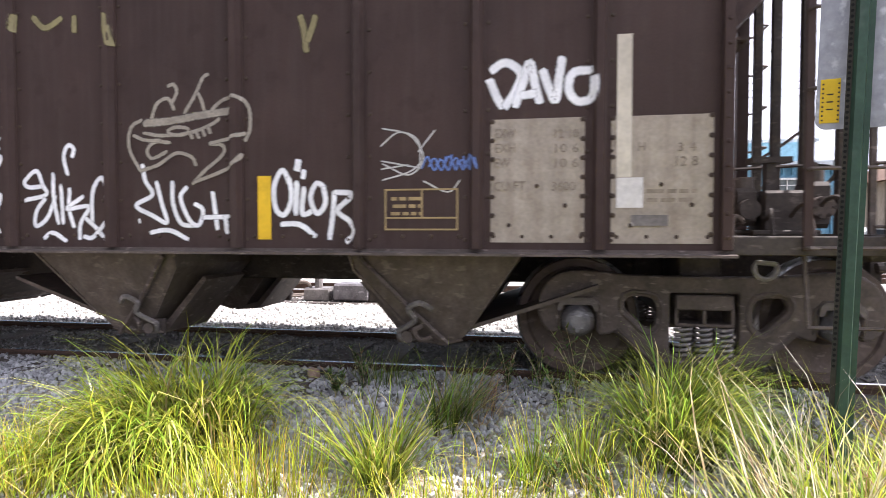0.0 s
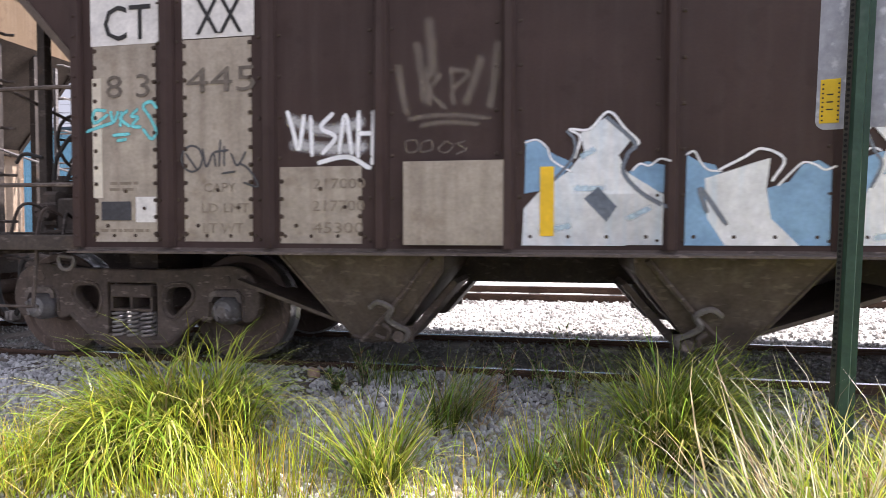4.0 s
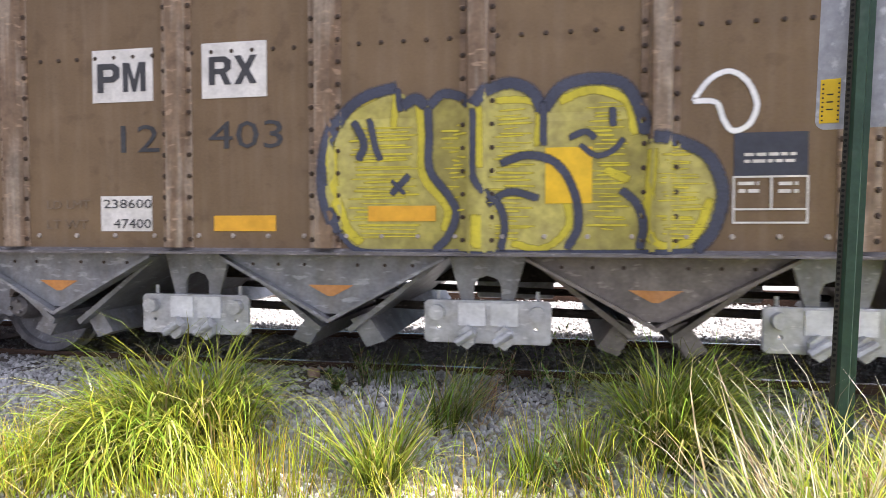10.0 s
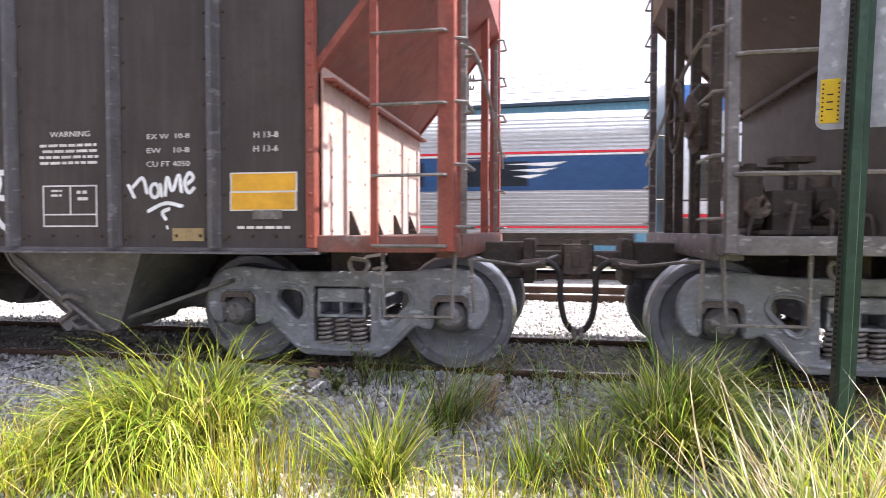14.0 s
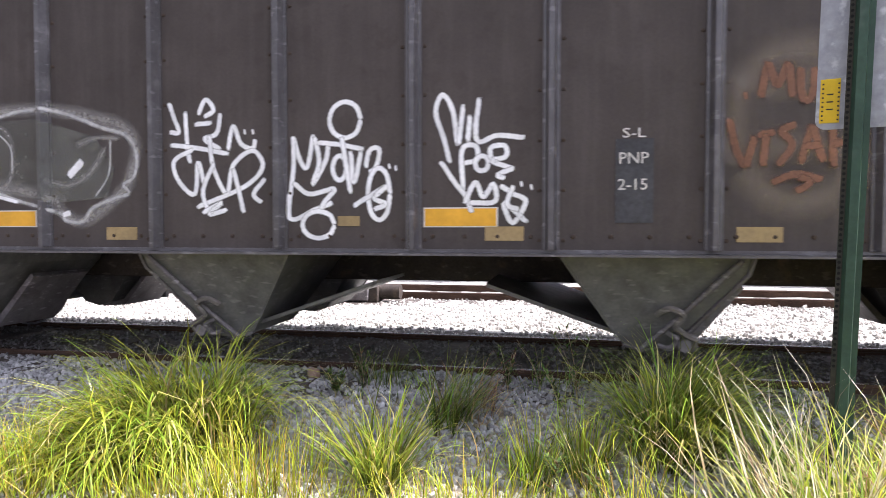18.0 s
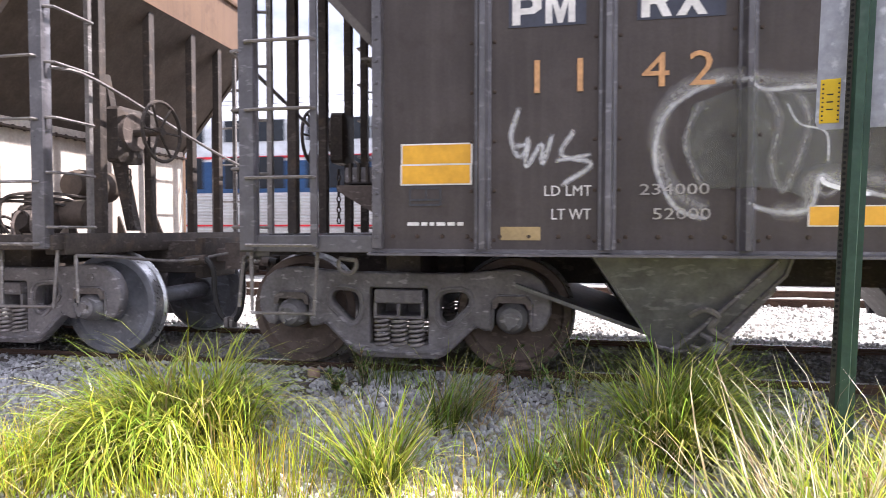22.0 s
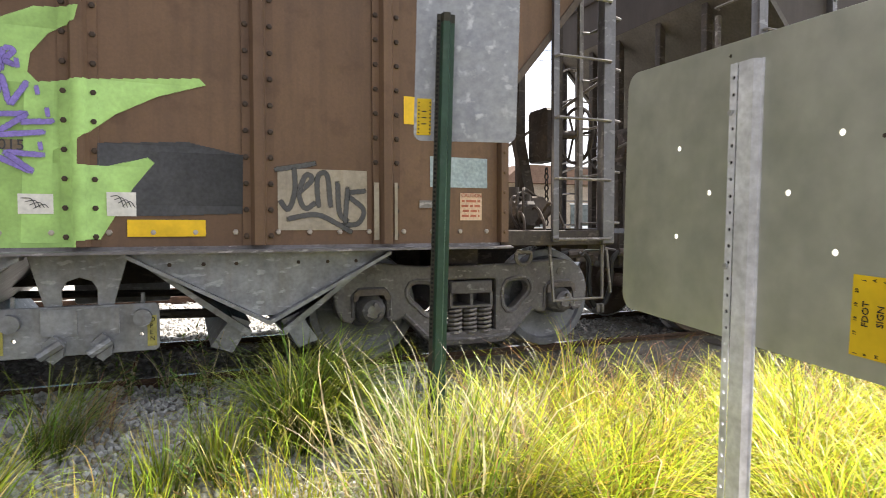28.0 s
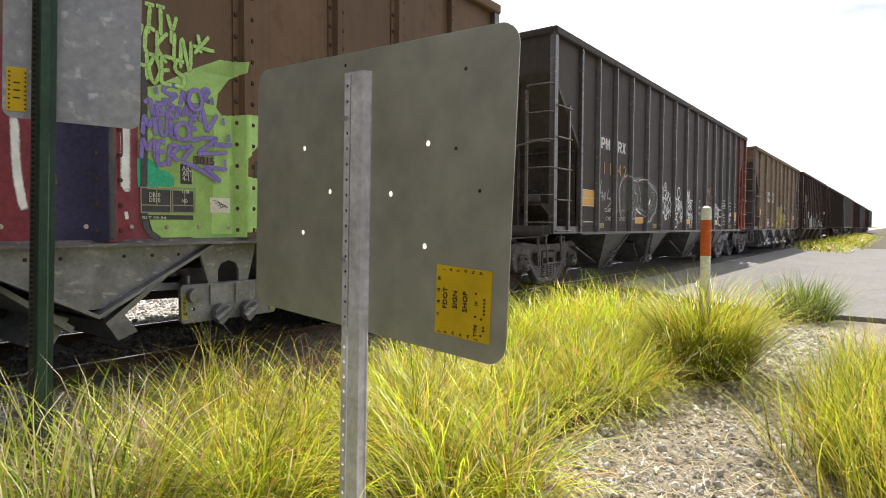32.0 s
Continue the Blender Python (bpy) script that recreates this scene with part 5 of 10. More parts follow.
def vee(car, x, half=0.84, plate="alu", mark=False):
    """A pointed aluminium hopper with its flanged lower edge and swing doors."""
    for y in (-1, 1):
        yo = 1.55 * y
        part("vee_sheet", G().prism([(x - half, 0.95), (x + half, 0.95), (x + 0.05, 0.53), (x - 0.05, 0.53)], "y", yo - 0.012, yo + 0.012), M[plate], car)
        fl = G()
        for s in (-1, 1):
            fl.add([(x + s * half, yo - 0.05 * y, 0.95), (x + s * half, yo + 0.08 * y, 0.95), (x, yo + 0.08 * y, 0.50), (x, yo - 0.05 * y, 0.50),
                    (x + s * half, yo - 0.05 * y, 0.925), (x + s * half, yo + 0.08 * y, 0.925), (x, yo + 0.08 * y, 0.472), (x, yo - 0.05 * y, 0.472)],
                   [(0, 1, 2, 3), (7, 6, 5, 4), (1, 5, 6, 2), (0, 3, 7, 4), (0, 4, 5, 1), (3, 2, 6, 7)])
        part("vee_flange", fl, M[plate], car)
        st = G()
        for k in range(3):
            for s in (-1, 1):
                st.stud(x + s * (0.2 + 0.2 * k), yo - 0.012 if y < 0 else yo + 0.012, 0.88, 0.014, y)
        stuffed("vee_rivet", st, M["rivet"], car)
        if mark:
            part("orange_mark", G().prism([(x - 0.17, 0.735), (x + 0.17, 0.735), (x + 0.02, 0.655), (x - 0.02, 0.655)], "y", yo - 0.016, yo + 0.016), M["orangepatch"], car, "faded orange triangle")
    for s in (-1, 1):
        # inner slope and the swing door below it
        g = G().prism([(x + s * half, 0.94), (x + s * (half - 0.04), 0.94), (x + s * 0.10, 0.42), (x + s * 0.12, 0.38)], "y", -1.50, 1.50)
        part("inner_slope", g, M[plate], car)
        part("swing_door", G().prism([(x + s * 0.10, 0.47), (x + s * 0.22, 0.52), (x + s * 0.36, 0.32), (x + s * 0.22, 0.27)], "y", -1.42, 1.42), M[plate], car, "bright aluminium outlet door")


def hanger(car, x, mat_plate):
    """The bracket that carries the door shaft: an arched hanger and a bolted plate."""
    for y in (-1, 1):
        yy = 1.42 * y
        arch = [(x - 0.10, 0.62), (x - 0.10, 0.72), (x - 0.07, 0.775), (x, 0.80), (x + 0.07, 0.775), (x + 0.10, 0.72), (x + 0.10, 0.62)]
        me = shape([(x - 0.27, 0.95), (x + 0.27, 0.95), (x + 0.18, 0.62), (x - 0.18, 0.62)], [[(px, pz + 0.012) for px, pz in arch]], 0.03, 0.004)
        h = part("hanger", me, M["alu"], car)
        h.matrix_basis = pose(0, yy, 0)
        pl = part("hanger_plate", shape([(x - 0.44, 0.36), (x - 0.44, 0.61), (x - 0.42, 0.63), (x + 0.42, 0.63), (x + 0.44, 0.61), (x + 0.44, 0.36), (x + 0.42, 0.34), (x - 0.42, 0.34)],
                                        [[(x + sx * 0.34 + 0.02 * math.cos(a * 1.05), 0.44 + 0.02 * math.sin(a * 1.05)) for a in range(6)] for sx in (-1, 1)], 0.035, 0.006), M[mat_plate], car, "bolted bearing plate")
        pl.matrix_basis = pose(0, yy + 0.035 * y, 0)
        for p0 in (x - 0.2, x + 0.03):
            part("wear_pad", G().box(p0, p0 + 0.19, yy + (0.056 if y > 0 else -0.066), yy + (0.066 if y > 0 else -0.056), 0.46, 0.62), M["padwhite" if mat_plate == "zinc" else mat_plate], car)
        lk = G()
        for s in (-1, 1):
            cx = x + s * 0.13
            lk.prism([(cx - 0.05, 0.34), (cx - 0.06, 0.42), (cx, 0.47), (cx + 0.06, 0.42), (cx + 0.05, 0.34), (cx, 0.30)], "y", yy + (0.06 if y > 0 else -0.12), yy + (0.12 if y > 0 else -0.06))
            lk.cyl((cx - 0.07, yy + 0.14 * y, 0.35), (cx + 0.05, yy + 0.14 * y, 0.43), 0.03, 8)
            lk.cyl((x + s * 0.35, yy + 0.05 * y, 0.55), (x + s * 0.35, yy + 0.11 * y, 0.55), 0.055, 12)
            lk.cyl((x + s * 0.35, yy, 0.62), (x + s * 0.35, yy, 0.70), 0.014, 6)
        stuffed("link_bolt", lk, M[mat_plate], car)
    if mat_plate == "alu":
        for sx in (-0.445, 0.375):
            lb = part("door_label", G().box(x + sx, x + sx + 0.055, -1.482, -1.477, 0.365, 0.56), M["dullyellow"], car, "faded yellow label that reads OPEN")
            t = letters("lettering", "O\nP\nE\nN", 0, 0, 0.028, M["black"], lb, 0)
            t.matrix_basis = pose(x + sx + 0.014, -1.484, 0.52)
            t["kind"] = "stuff"
    for y in (-0.8, 0.8):
        part("door_shaft", G().cyl((x - 1.0, y, 0.52), (x + 1.0, y, 0.46), 0.035, 10), M["under"], car)


def patch(car, name, x0, z0, x1, z1, material, label="", y=-1.60, lift=0.003):
    return part(name, G().box(x0, x1, y - lift - 0.001, y - lift + 0.002, z0, z1), M[material], car, label)


# ---- the four cars that pass ----
PA = dict(rung="truckbrown", slope_left="slope", reach_left=1.895, paint="brown", sheet="slope", slope="brown", post="brown", deck="under", sill="truckbrown", top=4.02, rib=(0.085, 0.06, 0.014, 0.29), studs="rivet", truck="truckbrown", wheel="wheelbrown", left="rails", right="ladder")
# sheet_left is darker than the right end's: its shade is in the colour
PB = dict(slope_line_right=(2.20, 3.35), post_wide_left=0.075, reach_right=1.895, reach_left=1.87, sheet_left="greyslope", truck_right="truckbrown", wheel_right="wheelbrown", deck_right="under", ladder_post="truckgrey", paint="tan", sheet="tansheet", slope="slope", post="tanpost", deck="truckgrey", sill="truckgrey", top=3.95, rib=(0.15, 0.07, 0.045, 0.155), studs="bolt", seam=2.42, truck="truckpale", wheel="wheelgrey", left="rails", right="ladder")
PC = dict(slope_line_right=(2.27, 3.44), sheet_left="under", deck_left="greypost", reach_right=1.87, reach_left=1.825, paint="grey", sheet="greyslope", slope="greyslope", post="greypost", deck="ladder", sill="greypost", top=4.05, rib=(0.075, 0.07, 0.018, 0.33), studs="rivet", truck="truckgrey", wheel="wheelbrown", wheel_right="wheelgrey", truck_right="truckpale", deck_right="reddeck", left="ladder", right="ladder",
          end_right="red", slope_right="red", sheet_right="pinkish", post_right="red", corner_right="red")
PD = dict(slope_line_right=(2.12, 3.30), wheel_right="wheelgrey", reach_right=1.825, ladder_post="greypost", paint="rust", sheet="pale", slope="slope", post="rust", deck="under", sill="truckgrey", top=3.88, rib=(0.10, 0.06, 0.05, 0.17), studs="bolt", truck="truckgrey", wheel="wheelbrown", left="rails", right="ladder")

RIBS_A = [-10.58, -9.78, -8.95, -8.07, -7.04, -6.04, -5.10, -4.20, -3.32, -2.29, -1.366, -0.539, 0.263]
RIBS_B = [-23.88, -22.48, -21.33, -20.25, -19.08, -17.93, -16.53]
RIBS_C = [-29.75, -30.57, -31.47, -32.34, -33.28, -34.29, -35.22, -36.20, -37.19, -38.14, -39.09, -39.93, -40.74]
RIBS_D = [-46.05, -46.92, -47.93, -49.0, -50.0, -51.0, -52.0, -53.0, -54.0, -55.1, -56.2]

car_a, mid_a = hopper_car("dark brown riveted hopper car covered in white graffiti tags", -11.33, 1.04, RIBS_A, PA, {"wheel": -0.3, "tank": (1.90, 0.205), "valve": 1}, {"valve": 1})
car_b, mid_b = hopper_car("dusty tan hopper car with yellow bubble graffiti and aluminium doors", -25.24, -15.12, RIBS_B, PB, {"wheel": -0.7, "valve": 1}, {})
car_c, mid_c = hopper_car("dark grey ribbed hopper car with a red end and white tags", -41.47, -28.98, sorted(RIBS_C), PC, {"wheel": 0.3, "wheel_height": 2.08, "wheel_out": 0.12, "wedge": 1, "fins": 1}, {})
car_d, mid_d = hopper_car("rusty brown hopper car with lime green and maroon graffiti", -57.5, -45.12, sorted(RIBS_D), PD, {}, {"wheel": -0.67, "wheel_height": 2.02, "wheel_out": 0.18, "cylinder": 1, "diagonal": 1})
CARS = [(car_a, mid_a), (car_b, mid_b), (car_c, mid_c), (car_d, mid_d)]
# cars further up the train, seen far along the track
far_left, far_span = 4.9, 12.37
for k in range(6):
    c, m = hopper_car("dark brown hopper car far along the train", far_left + 16.25 * k, far_left + 16.25 * k + far_span,
                      [far_left + 16.25 * k + 0.9 * i for i in range(1, 14)], PA if k % 2 == 0 else PC, {}, {}, far=True)
    CARS.append((c, m))

for x, s in ((-9.15, 1), (-6.62, -1), (-3.5, 1), (-0.86, -1)):
    chute(car_a, x - mid_a, "brownbay", s)
for x, s in ((-39.4, 1), (-36.8, -1), (-33.62, 1), (-31.05, -1)):
    chute(car_c, x - mid_c, "greybay", s)
for x in (-23.55, -21.31, -19.09, -16.86):
    vee(car_b, x - mid_b, 0.84, "alu" if x < -20.5 else "alubrown", True)
for x in (-22.44, -20.2, -17.97):
    hanger(car_b, x - mid_b, "zinc")
for x in (-46.86, -49.08, -51.3, -53.5, -55.7):
    vee(car_d, x - mid_d)
for x in (-47.97, -50.2, -52.4, -54.6):
    hanger(car_d, x - mid_d, "alu")

# ---- signs, posts and marker ----
def channel_post(label, x, y, z0, z1, width, material, turn, lean=(0, 0)):
    """A ribbed U-channel post punched with holes along its flange."""
    po = thing("sign_post", label, "sign post", "", pose(x, y, 0, lean[0], lean[1], turn))
    w = width / 2
    part("channel", G().prism([(-w, 0.0), (-w * 0.55, 0.0), (-w * 0.35, -0.035), (w * 0.35, -0.035), (w * 0.55, 0.0), (w, 0.0), (w, 0.005), (w * 0.5, 0.006), (w * 0.3, -0.029), (-w * 0.3, -0.029), (-w * 0.5, 0.006), (-w, 0.005)], "z", z0, z1), M[material], po)
    return po


def rounded(w0, w1, h0, h1, r, n=6):
    out = []
    for cx, cz, a0 in ((w1 - r, h1 - r, 0), (w0 + r, h1 - r, 90), (w0 + r, h0 + r, 180), (w1 - r, h0 + r, 270)):
        out += [(cx + r * math.cos(radians(a0 + 90 * k / n)), cz + r * math.sin(radians(a0 + 90 * k / n))) for k in range(n + 1)]
    return out


def hole_row(post, x, z1, n, r, pitch=0.0254):
    # black discs stand in for the shade inside punched holes
    hole = G().cyl((0, -0.006, 0), (0, 0.007, 0), r, 8).mesh("perforation")
    hole.materials.append(M["hole"])
    for k in range(n):
        part("perforation", hole, M["hole"], post).matrix_basis = pose(x, 0, z1 - pitch * k)


post_g = channel_post("dark green punched steel sign post in the grass", 1.290, 3.107, -0.5, 2.29, 0.10, "greenpost", -14, (0.0, 1.6))
part("flange", G().box(-0.051, -0.029, -0.004, -0.001, -0.5, 2.29), M["rustpost"], post_g, "rusted dark flange with punched holes")
part("cut_end", G().prism([(-0.0175, -0.0365), (0.0175, -0.0365), (0.0275, -0.002), (0.05, -0.002), (0.05, -0.0005), (-0.0275, -0.0005)], "z", 2.245, 2.292), M["rustpost"], post_g, "rusted cut end of the post")
hole_row(post_g, -0.041, 2.25, 70, 0.0075)
sign_g = thing("road_sign", "small corroded aluminium sign seen from behind", "road sign", "", pose(1.345, 3.150, 0, 0, 1.6, -24))
part("sign_plate", shape(rounded(-0.20, 0.375, 1.60, 2.75, 0.045), [], 0.004, 0.0008), M["signold"], sign_g)
part("sticker", G().box(-0.185, -0.105, -0.006, -0.003, 1.63, 1.835), M["sticker"], sign_g, "yellow date sticker")
bs = G()
for k in range(9):
    for j in (0, 3):
        bs.box(-0.178 + 0.021 * j, -0.170 + 0.021 * j, -0.0075, -0.006, 1.64 + 0.021 * k, 1.647 + 0.021 * k)
for k in range(3):
    bs.box(-0.158, -0.132, -0.0075, -0.006, 1.69 + 0.035 * k, 1.696 + 0.035 * k)
stuffed("sticker_print", bs, M["black"], sign_g)

# large sign: its plate leans a little towards the path
SIGN = Matrix(((-0.0974, 0.9951, -0.0174, 1.8630), (-0.9937, -0.0982, -0.0538, 1.5515), (-0.0553, 0.0120, 0.9984, 1.2344), (0, 0, 0, 1)))
SIGN = Matrix.LocRotScale(SIGN.translation, SIGN.to_quaternion(), None)
sign_f = thing("road_sign", "bare aluminium back of a large rectangular road sign", "road sign", "", SIGN)
spots = [(sx * 0.368, sz * 0.181) for sx in (-1, 1) for sz in (-1, 1)] + [(-0.184, 0.0), (0.184, 0.0)]
circle = lambda cx, cz, r: [(cx + r * math.cos(a * math.pi / 5), cz + r * math.sin(a * math.pi / 5)) for a in range(10)]
part("sign_plate", shape(rounded(-0.742, 0.742, -0.543, 0.546, 0.075, 8), [circle(hx, hz, 0.0115) for hx, hz in spots], 0.004, 0.0008), M["signback"], sign_f)
part("sticker", G().box(0.436, 0.679, -0.006, -0.003, -0.478, -0.238), M["sticker"], sign_f, "yellow date sticker")
rows = [("FDOT", 0.490, -0.388, 0.020), ("SIGN", 0.535, -0.382, 0.020), ("SHOP", 0.580, -0.388, 0.020), ("TYPE", 0.625, -0.462, 0.013), ("IV", 0.625, -0.358, 0.013)]
rows += [(c, 0.474 + 0.033 * k, -0.254, 0.010) for k, c in enumerate("JASOND")] + [(c, 0.458 + 0.034 * k, -0.472, 0.010) for k, c in enumerate("JFMAMJ")]
rows += [(c, 0.455, -0.292 - 0.042 * k, 0.010) for k, c in enumerate(("20", "19", "18", "17"))]
for words, u0, v0, size in rows:
    t = letters("lettering", words, 0, 0, size, M["black"], sign_f, 0)
    t.matrix_basis = pose(u0, -0.0055, v0, 0, -90, 0)
    glyphs(t)
for v0 in (-0.440, -0.429, -0.385, -0.373, -0.361, -0.349, -0.337):
    part("print_bar", G().box(0.649, 0.656, -0.0075, -0.006, v0, v0 + 0.006), M["black"], sign_f)
for u0, v0 in ((0.616, -0.395), (0.616, -0.318), (0.642, -0.455), (0.642, -0.400)):
    part("print_dot", G().cyl((u0, -0.0075, v0), (u0, -0.006, v0), 0.004, 8), M["black"], sign_f)
for hx, hz in spots:
    part("sheeting", G().cyl((hx, 0.0022, hz), (hx, 0.0026, hz), 0.014, 10), M["sheeting"], sign_f, "sunlit sheeting behind a punched hole")
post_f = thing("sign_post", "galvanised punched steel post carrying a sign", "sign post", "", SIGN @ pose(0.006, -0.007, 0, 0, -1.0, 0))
part("channel", G().prism([(-0.031, 0.0), (-0.023, -0.026), (0.045, -0.026), (0.053, 0.0), (0.064, 0.0), (0.064, 0.005), (0.050, 0.005), (0.042, -0.021), (-0.020, -0.021), (-0.028, 0.005), (-0.031, 0.005)], "z", -1.85, 0.462), M["galv"], post_f, smooth=False)
flange = part("flange", shape([(-0.060, -1.85), (-0.031, -1.85), (-0.031, 0.462), (-0.060, 0.462)], [circle(-0.0455, 0.412 - 0.0605 * k, 0.0078) for k in range(36)], 0.005, 0.0006), M["galv"], post_f, "flange with a row of punched holes")
flange.location.y = -0.0235
# added lip blocks side light, so the flange holes stay dark
part("lip", G().box(-0.063, -0.060, -0.026, 0.004, -1.85, 0.462), M["galv"], post_f, "added side lip that keeps light from the flange holes")
# added black backing puts shade into the holes where they cross the plate
part("packing_strip", G().box(-0.0565, -0.0315, -0.0195, 0.0035, -0.535, 0.455), M["hole"], post_f, "added black strip that shades the flange holes")
for z in (0.289, -0.268):
    part("bolt", G().cyl((-0.053, -0.034, z), (-0.053, 0.012, z), 0.011, 6).cyl((-0.053, -0.012, z), (-0.053, -0.001, z), 0.020, 12), M["zinc"], post_f, "zinc bolt and washer")
for px, pz in ((0.53, 0.42), (0.50, 0.16), (0.61, 0.02), (-0.1, 0.50)):
    part("scuff", G().cyl((px, -0.0032, pz), (px, -0.0022, pz), 0.007, 7), M["under"], sign_f, "small dark nick in the plate")


mk = thing("marker_post", "white plastic utility marker post with an orange band", "marker post", "", pose(6.38, 1.33, 0))
TURN = Matrix.Rotation(radians(90), 4, "X")
part("tube", G().lathe([(0.047, -0.4), (0.047, 1.25), (0.04, 1.285), (0.015, 1.30)], 18).mesh("tube"), M["markerwhite"], mk).matrix_basis = TURN
part("band", G().lathe([(0.0485, 0.82), (0.0485, 1.166)], 18).mesh("band"), M["markerorange"], mk, "orange reflective band").matrix_basis = TURN


def blades(rows, rng, verts, faces, uvs):
    """rows: base x, y, z, heading, length, first lean, droop, width for each blade."""
    S = 5
    for x, y, z, a, ln_, lean, droop, w in rows:
        o = len(verts)
        p = np.array((x, y, z))
        ang = lean
        twist = rng.normal(0, 0.16)
        for k in range(S + 1):
            dx, dy = math.cos(a + twist * k), math.sin(a + twist * k)
            t = k / S
            hw = w * 0.5 * (1 - t ** 2.2) if k < S else 0.0
            sx, sy = -dy * hw, dx * hw
            if k < S:
                verts.append((p[0] - sx, p[1] - sy, p[2]))
                verts.append((p[0] + sx, p[1] + sy, p[2]))
                uvs += [(0, t), (1, t)]
            else:
                verts.append(tuple(p))
                uvs.append((0.5, 1))
            st = ln_ / S
            p = p + np.array((dx * math.sin(ang), dy * math.sin(ang), math.cos(ang))) * st
            ang += droop / S * (0.4 + 1.2 * t)
        for k in range(S - 1):
            faces.append((o + 2 * k, o + 2 * k + 1, o + 2 * k + 3, o + 2 * k + 2))
        faces.append((o + 2 * S - 2, o + 2 * S - 1, o + 2 * S))


def uv_mesh(name, verts, faces, uvs, material):
    me = bpy.data.meshes.new(name)
    me.from_pydata(verts, [], faces)
    lay = me.uv_layers.new(name="spray")
    idx = np.empty(len(me.loops), dtype=np.int32)
    me.loops.foreach_get("vertex_index", idx)
    lay.data.foreach_set("uv", np.array(uvs, dtype=np.float32)[idx].ravel())
    me.materials.append(material)
    me.shade_smooth()
    return me


def clump(rng, x, y, r, n, length, lean, droop, width, wind=0.0, wind_to=0.0, wild=0.75):
    rows = []
    for i in range(n):
        q = rng.random() ** 0.6 * r
        a0 = rng.random() * 2 * math.pi
        bx, by = x + q * math.cos(a0), y + q * math.sin(a0)
        a = a0 + rng.normal(0, wild)
        if rng.random() < wind:
            a = wind_to + rng.normal(0, 0.5)
        ll = length * (0.55 + 0.55 * rng.random())
        rows.append((bx, by, ground_z(bx, by) - 0.02, a, ll, lean * (0.15 + 0.9 * q / r) + rng.normal(0, 0.16), droop * (0.5 + rng.random()), width * (0.6 + 0.7 * rng.random())))
    return rows


def tuft(label, seed, x, y, r, n, length, lean, droop, width, material, wind=0.0, wind_to=0.0, group="grass clumps beside the track"):
    """A clump of grass, made of several bunches that grow side by side."""
    rng = np.random.default_rng(seed)
    rows = clump(rng, x, y, r, n, length, lean, droop, width, wind, wind_to)
    ob = thing("grass_clump", label, "grass", group, pose(x, y, 0))
    rows.sort(key=lambda q: math.atan2(q[1] - y, q[0] - x))
    k = max(2, min(7, n // 120))
    for i in range(k):
        v, f, u = [], [], []
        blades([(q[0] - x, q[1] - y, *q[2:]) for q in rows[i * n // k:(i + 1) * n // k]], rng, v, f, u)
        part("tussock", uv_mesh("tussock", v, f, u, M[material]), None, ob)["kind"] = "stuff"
    return ob


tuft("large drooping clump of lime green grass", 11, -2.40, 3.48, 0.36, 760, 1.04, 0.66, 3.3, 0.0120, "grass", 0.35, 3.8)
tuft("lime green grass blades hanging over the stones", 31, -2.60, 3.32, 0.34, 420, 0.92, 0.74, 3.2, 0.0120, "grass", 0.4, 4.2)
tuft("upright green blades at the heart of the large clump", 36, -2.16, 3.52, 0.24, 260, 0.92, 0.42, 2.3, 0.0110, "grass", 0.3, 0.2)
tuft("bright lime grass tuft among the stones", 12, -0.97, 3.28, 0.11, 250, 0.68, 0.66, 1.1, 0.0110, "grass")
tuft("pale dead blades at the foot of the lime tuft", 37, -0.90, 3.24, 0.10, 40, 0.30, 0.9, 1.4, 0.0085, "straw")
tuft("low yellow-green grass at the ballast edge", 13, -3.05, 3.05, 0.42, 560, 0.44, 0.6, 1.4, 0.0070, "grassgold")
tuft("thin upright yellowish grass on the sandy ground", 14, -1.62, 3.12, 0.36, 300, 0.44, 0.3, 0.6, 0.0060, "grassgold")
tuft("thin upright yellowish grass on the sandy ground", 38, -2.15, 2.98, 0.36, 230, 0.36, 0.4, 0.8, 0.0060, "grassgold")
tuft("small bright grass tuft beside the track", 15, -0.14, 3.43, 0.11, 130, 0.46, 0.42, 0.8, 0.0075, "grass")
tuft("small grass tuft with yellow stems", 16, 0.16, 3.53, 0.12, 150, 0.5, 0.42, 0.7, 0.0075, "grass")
# dark and lime blades mixed, so the colour averages the clump's shade and sun
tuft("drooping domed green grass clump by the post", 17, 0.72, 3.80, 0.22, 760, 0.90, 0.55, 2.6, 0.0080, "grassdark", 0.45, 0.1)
tuft("lime blades mixed in for the domed clump's sunlit look", 39, 0.64, 3.72, 0.20, 460, 0.86, 0.5, 2.3, 0.0080, "grass", 0.4, 0.2)
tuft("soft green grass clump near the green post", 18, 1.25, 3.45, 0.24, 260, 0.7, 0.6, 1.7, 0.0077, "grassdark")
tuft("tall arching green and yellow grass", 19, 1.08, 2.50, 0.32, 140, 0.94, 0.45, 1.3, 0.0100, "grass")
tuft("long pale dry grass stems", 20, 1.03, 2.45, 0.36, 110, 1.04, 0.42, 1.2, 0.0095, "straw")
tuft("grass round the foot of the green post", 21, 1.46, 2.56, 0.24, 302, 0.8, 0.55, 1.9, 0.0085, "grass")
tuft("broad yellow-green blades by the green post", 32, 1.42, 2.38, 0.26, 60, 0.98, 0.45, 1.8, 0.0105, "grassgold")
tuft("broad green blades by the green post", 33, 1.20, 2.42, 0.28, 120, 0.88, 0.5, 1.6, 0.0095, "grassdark")
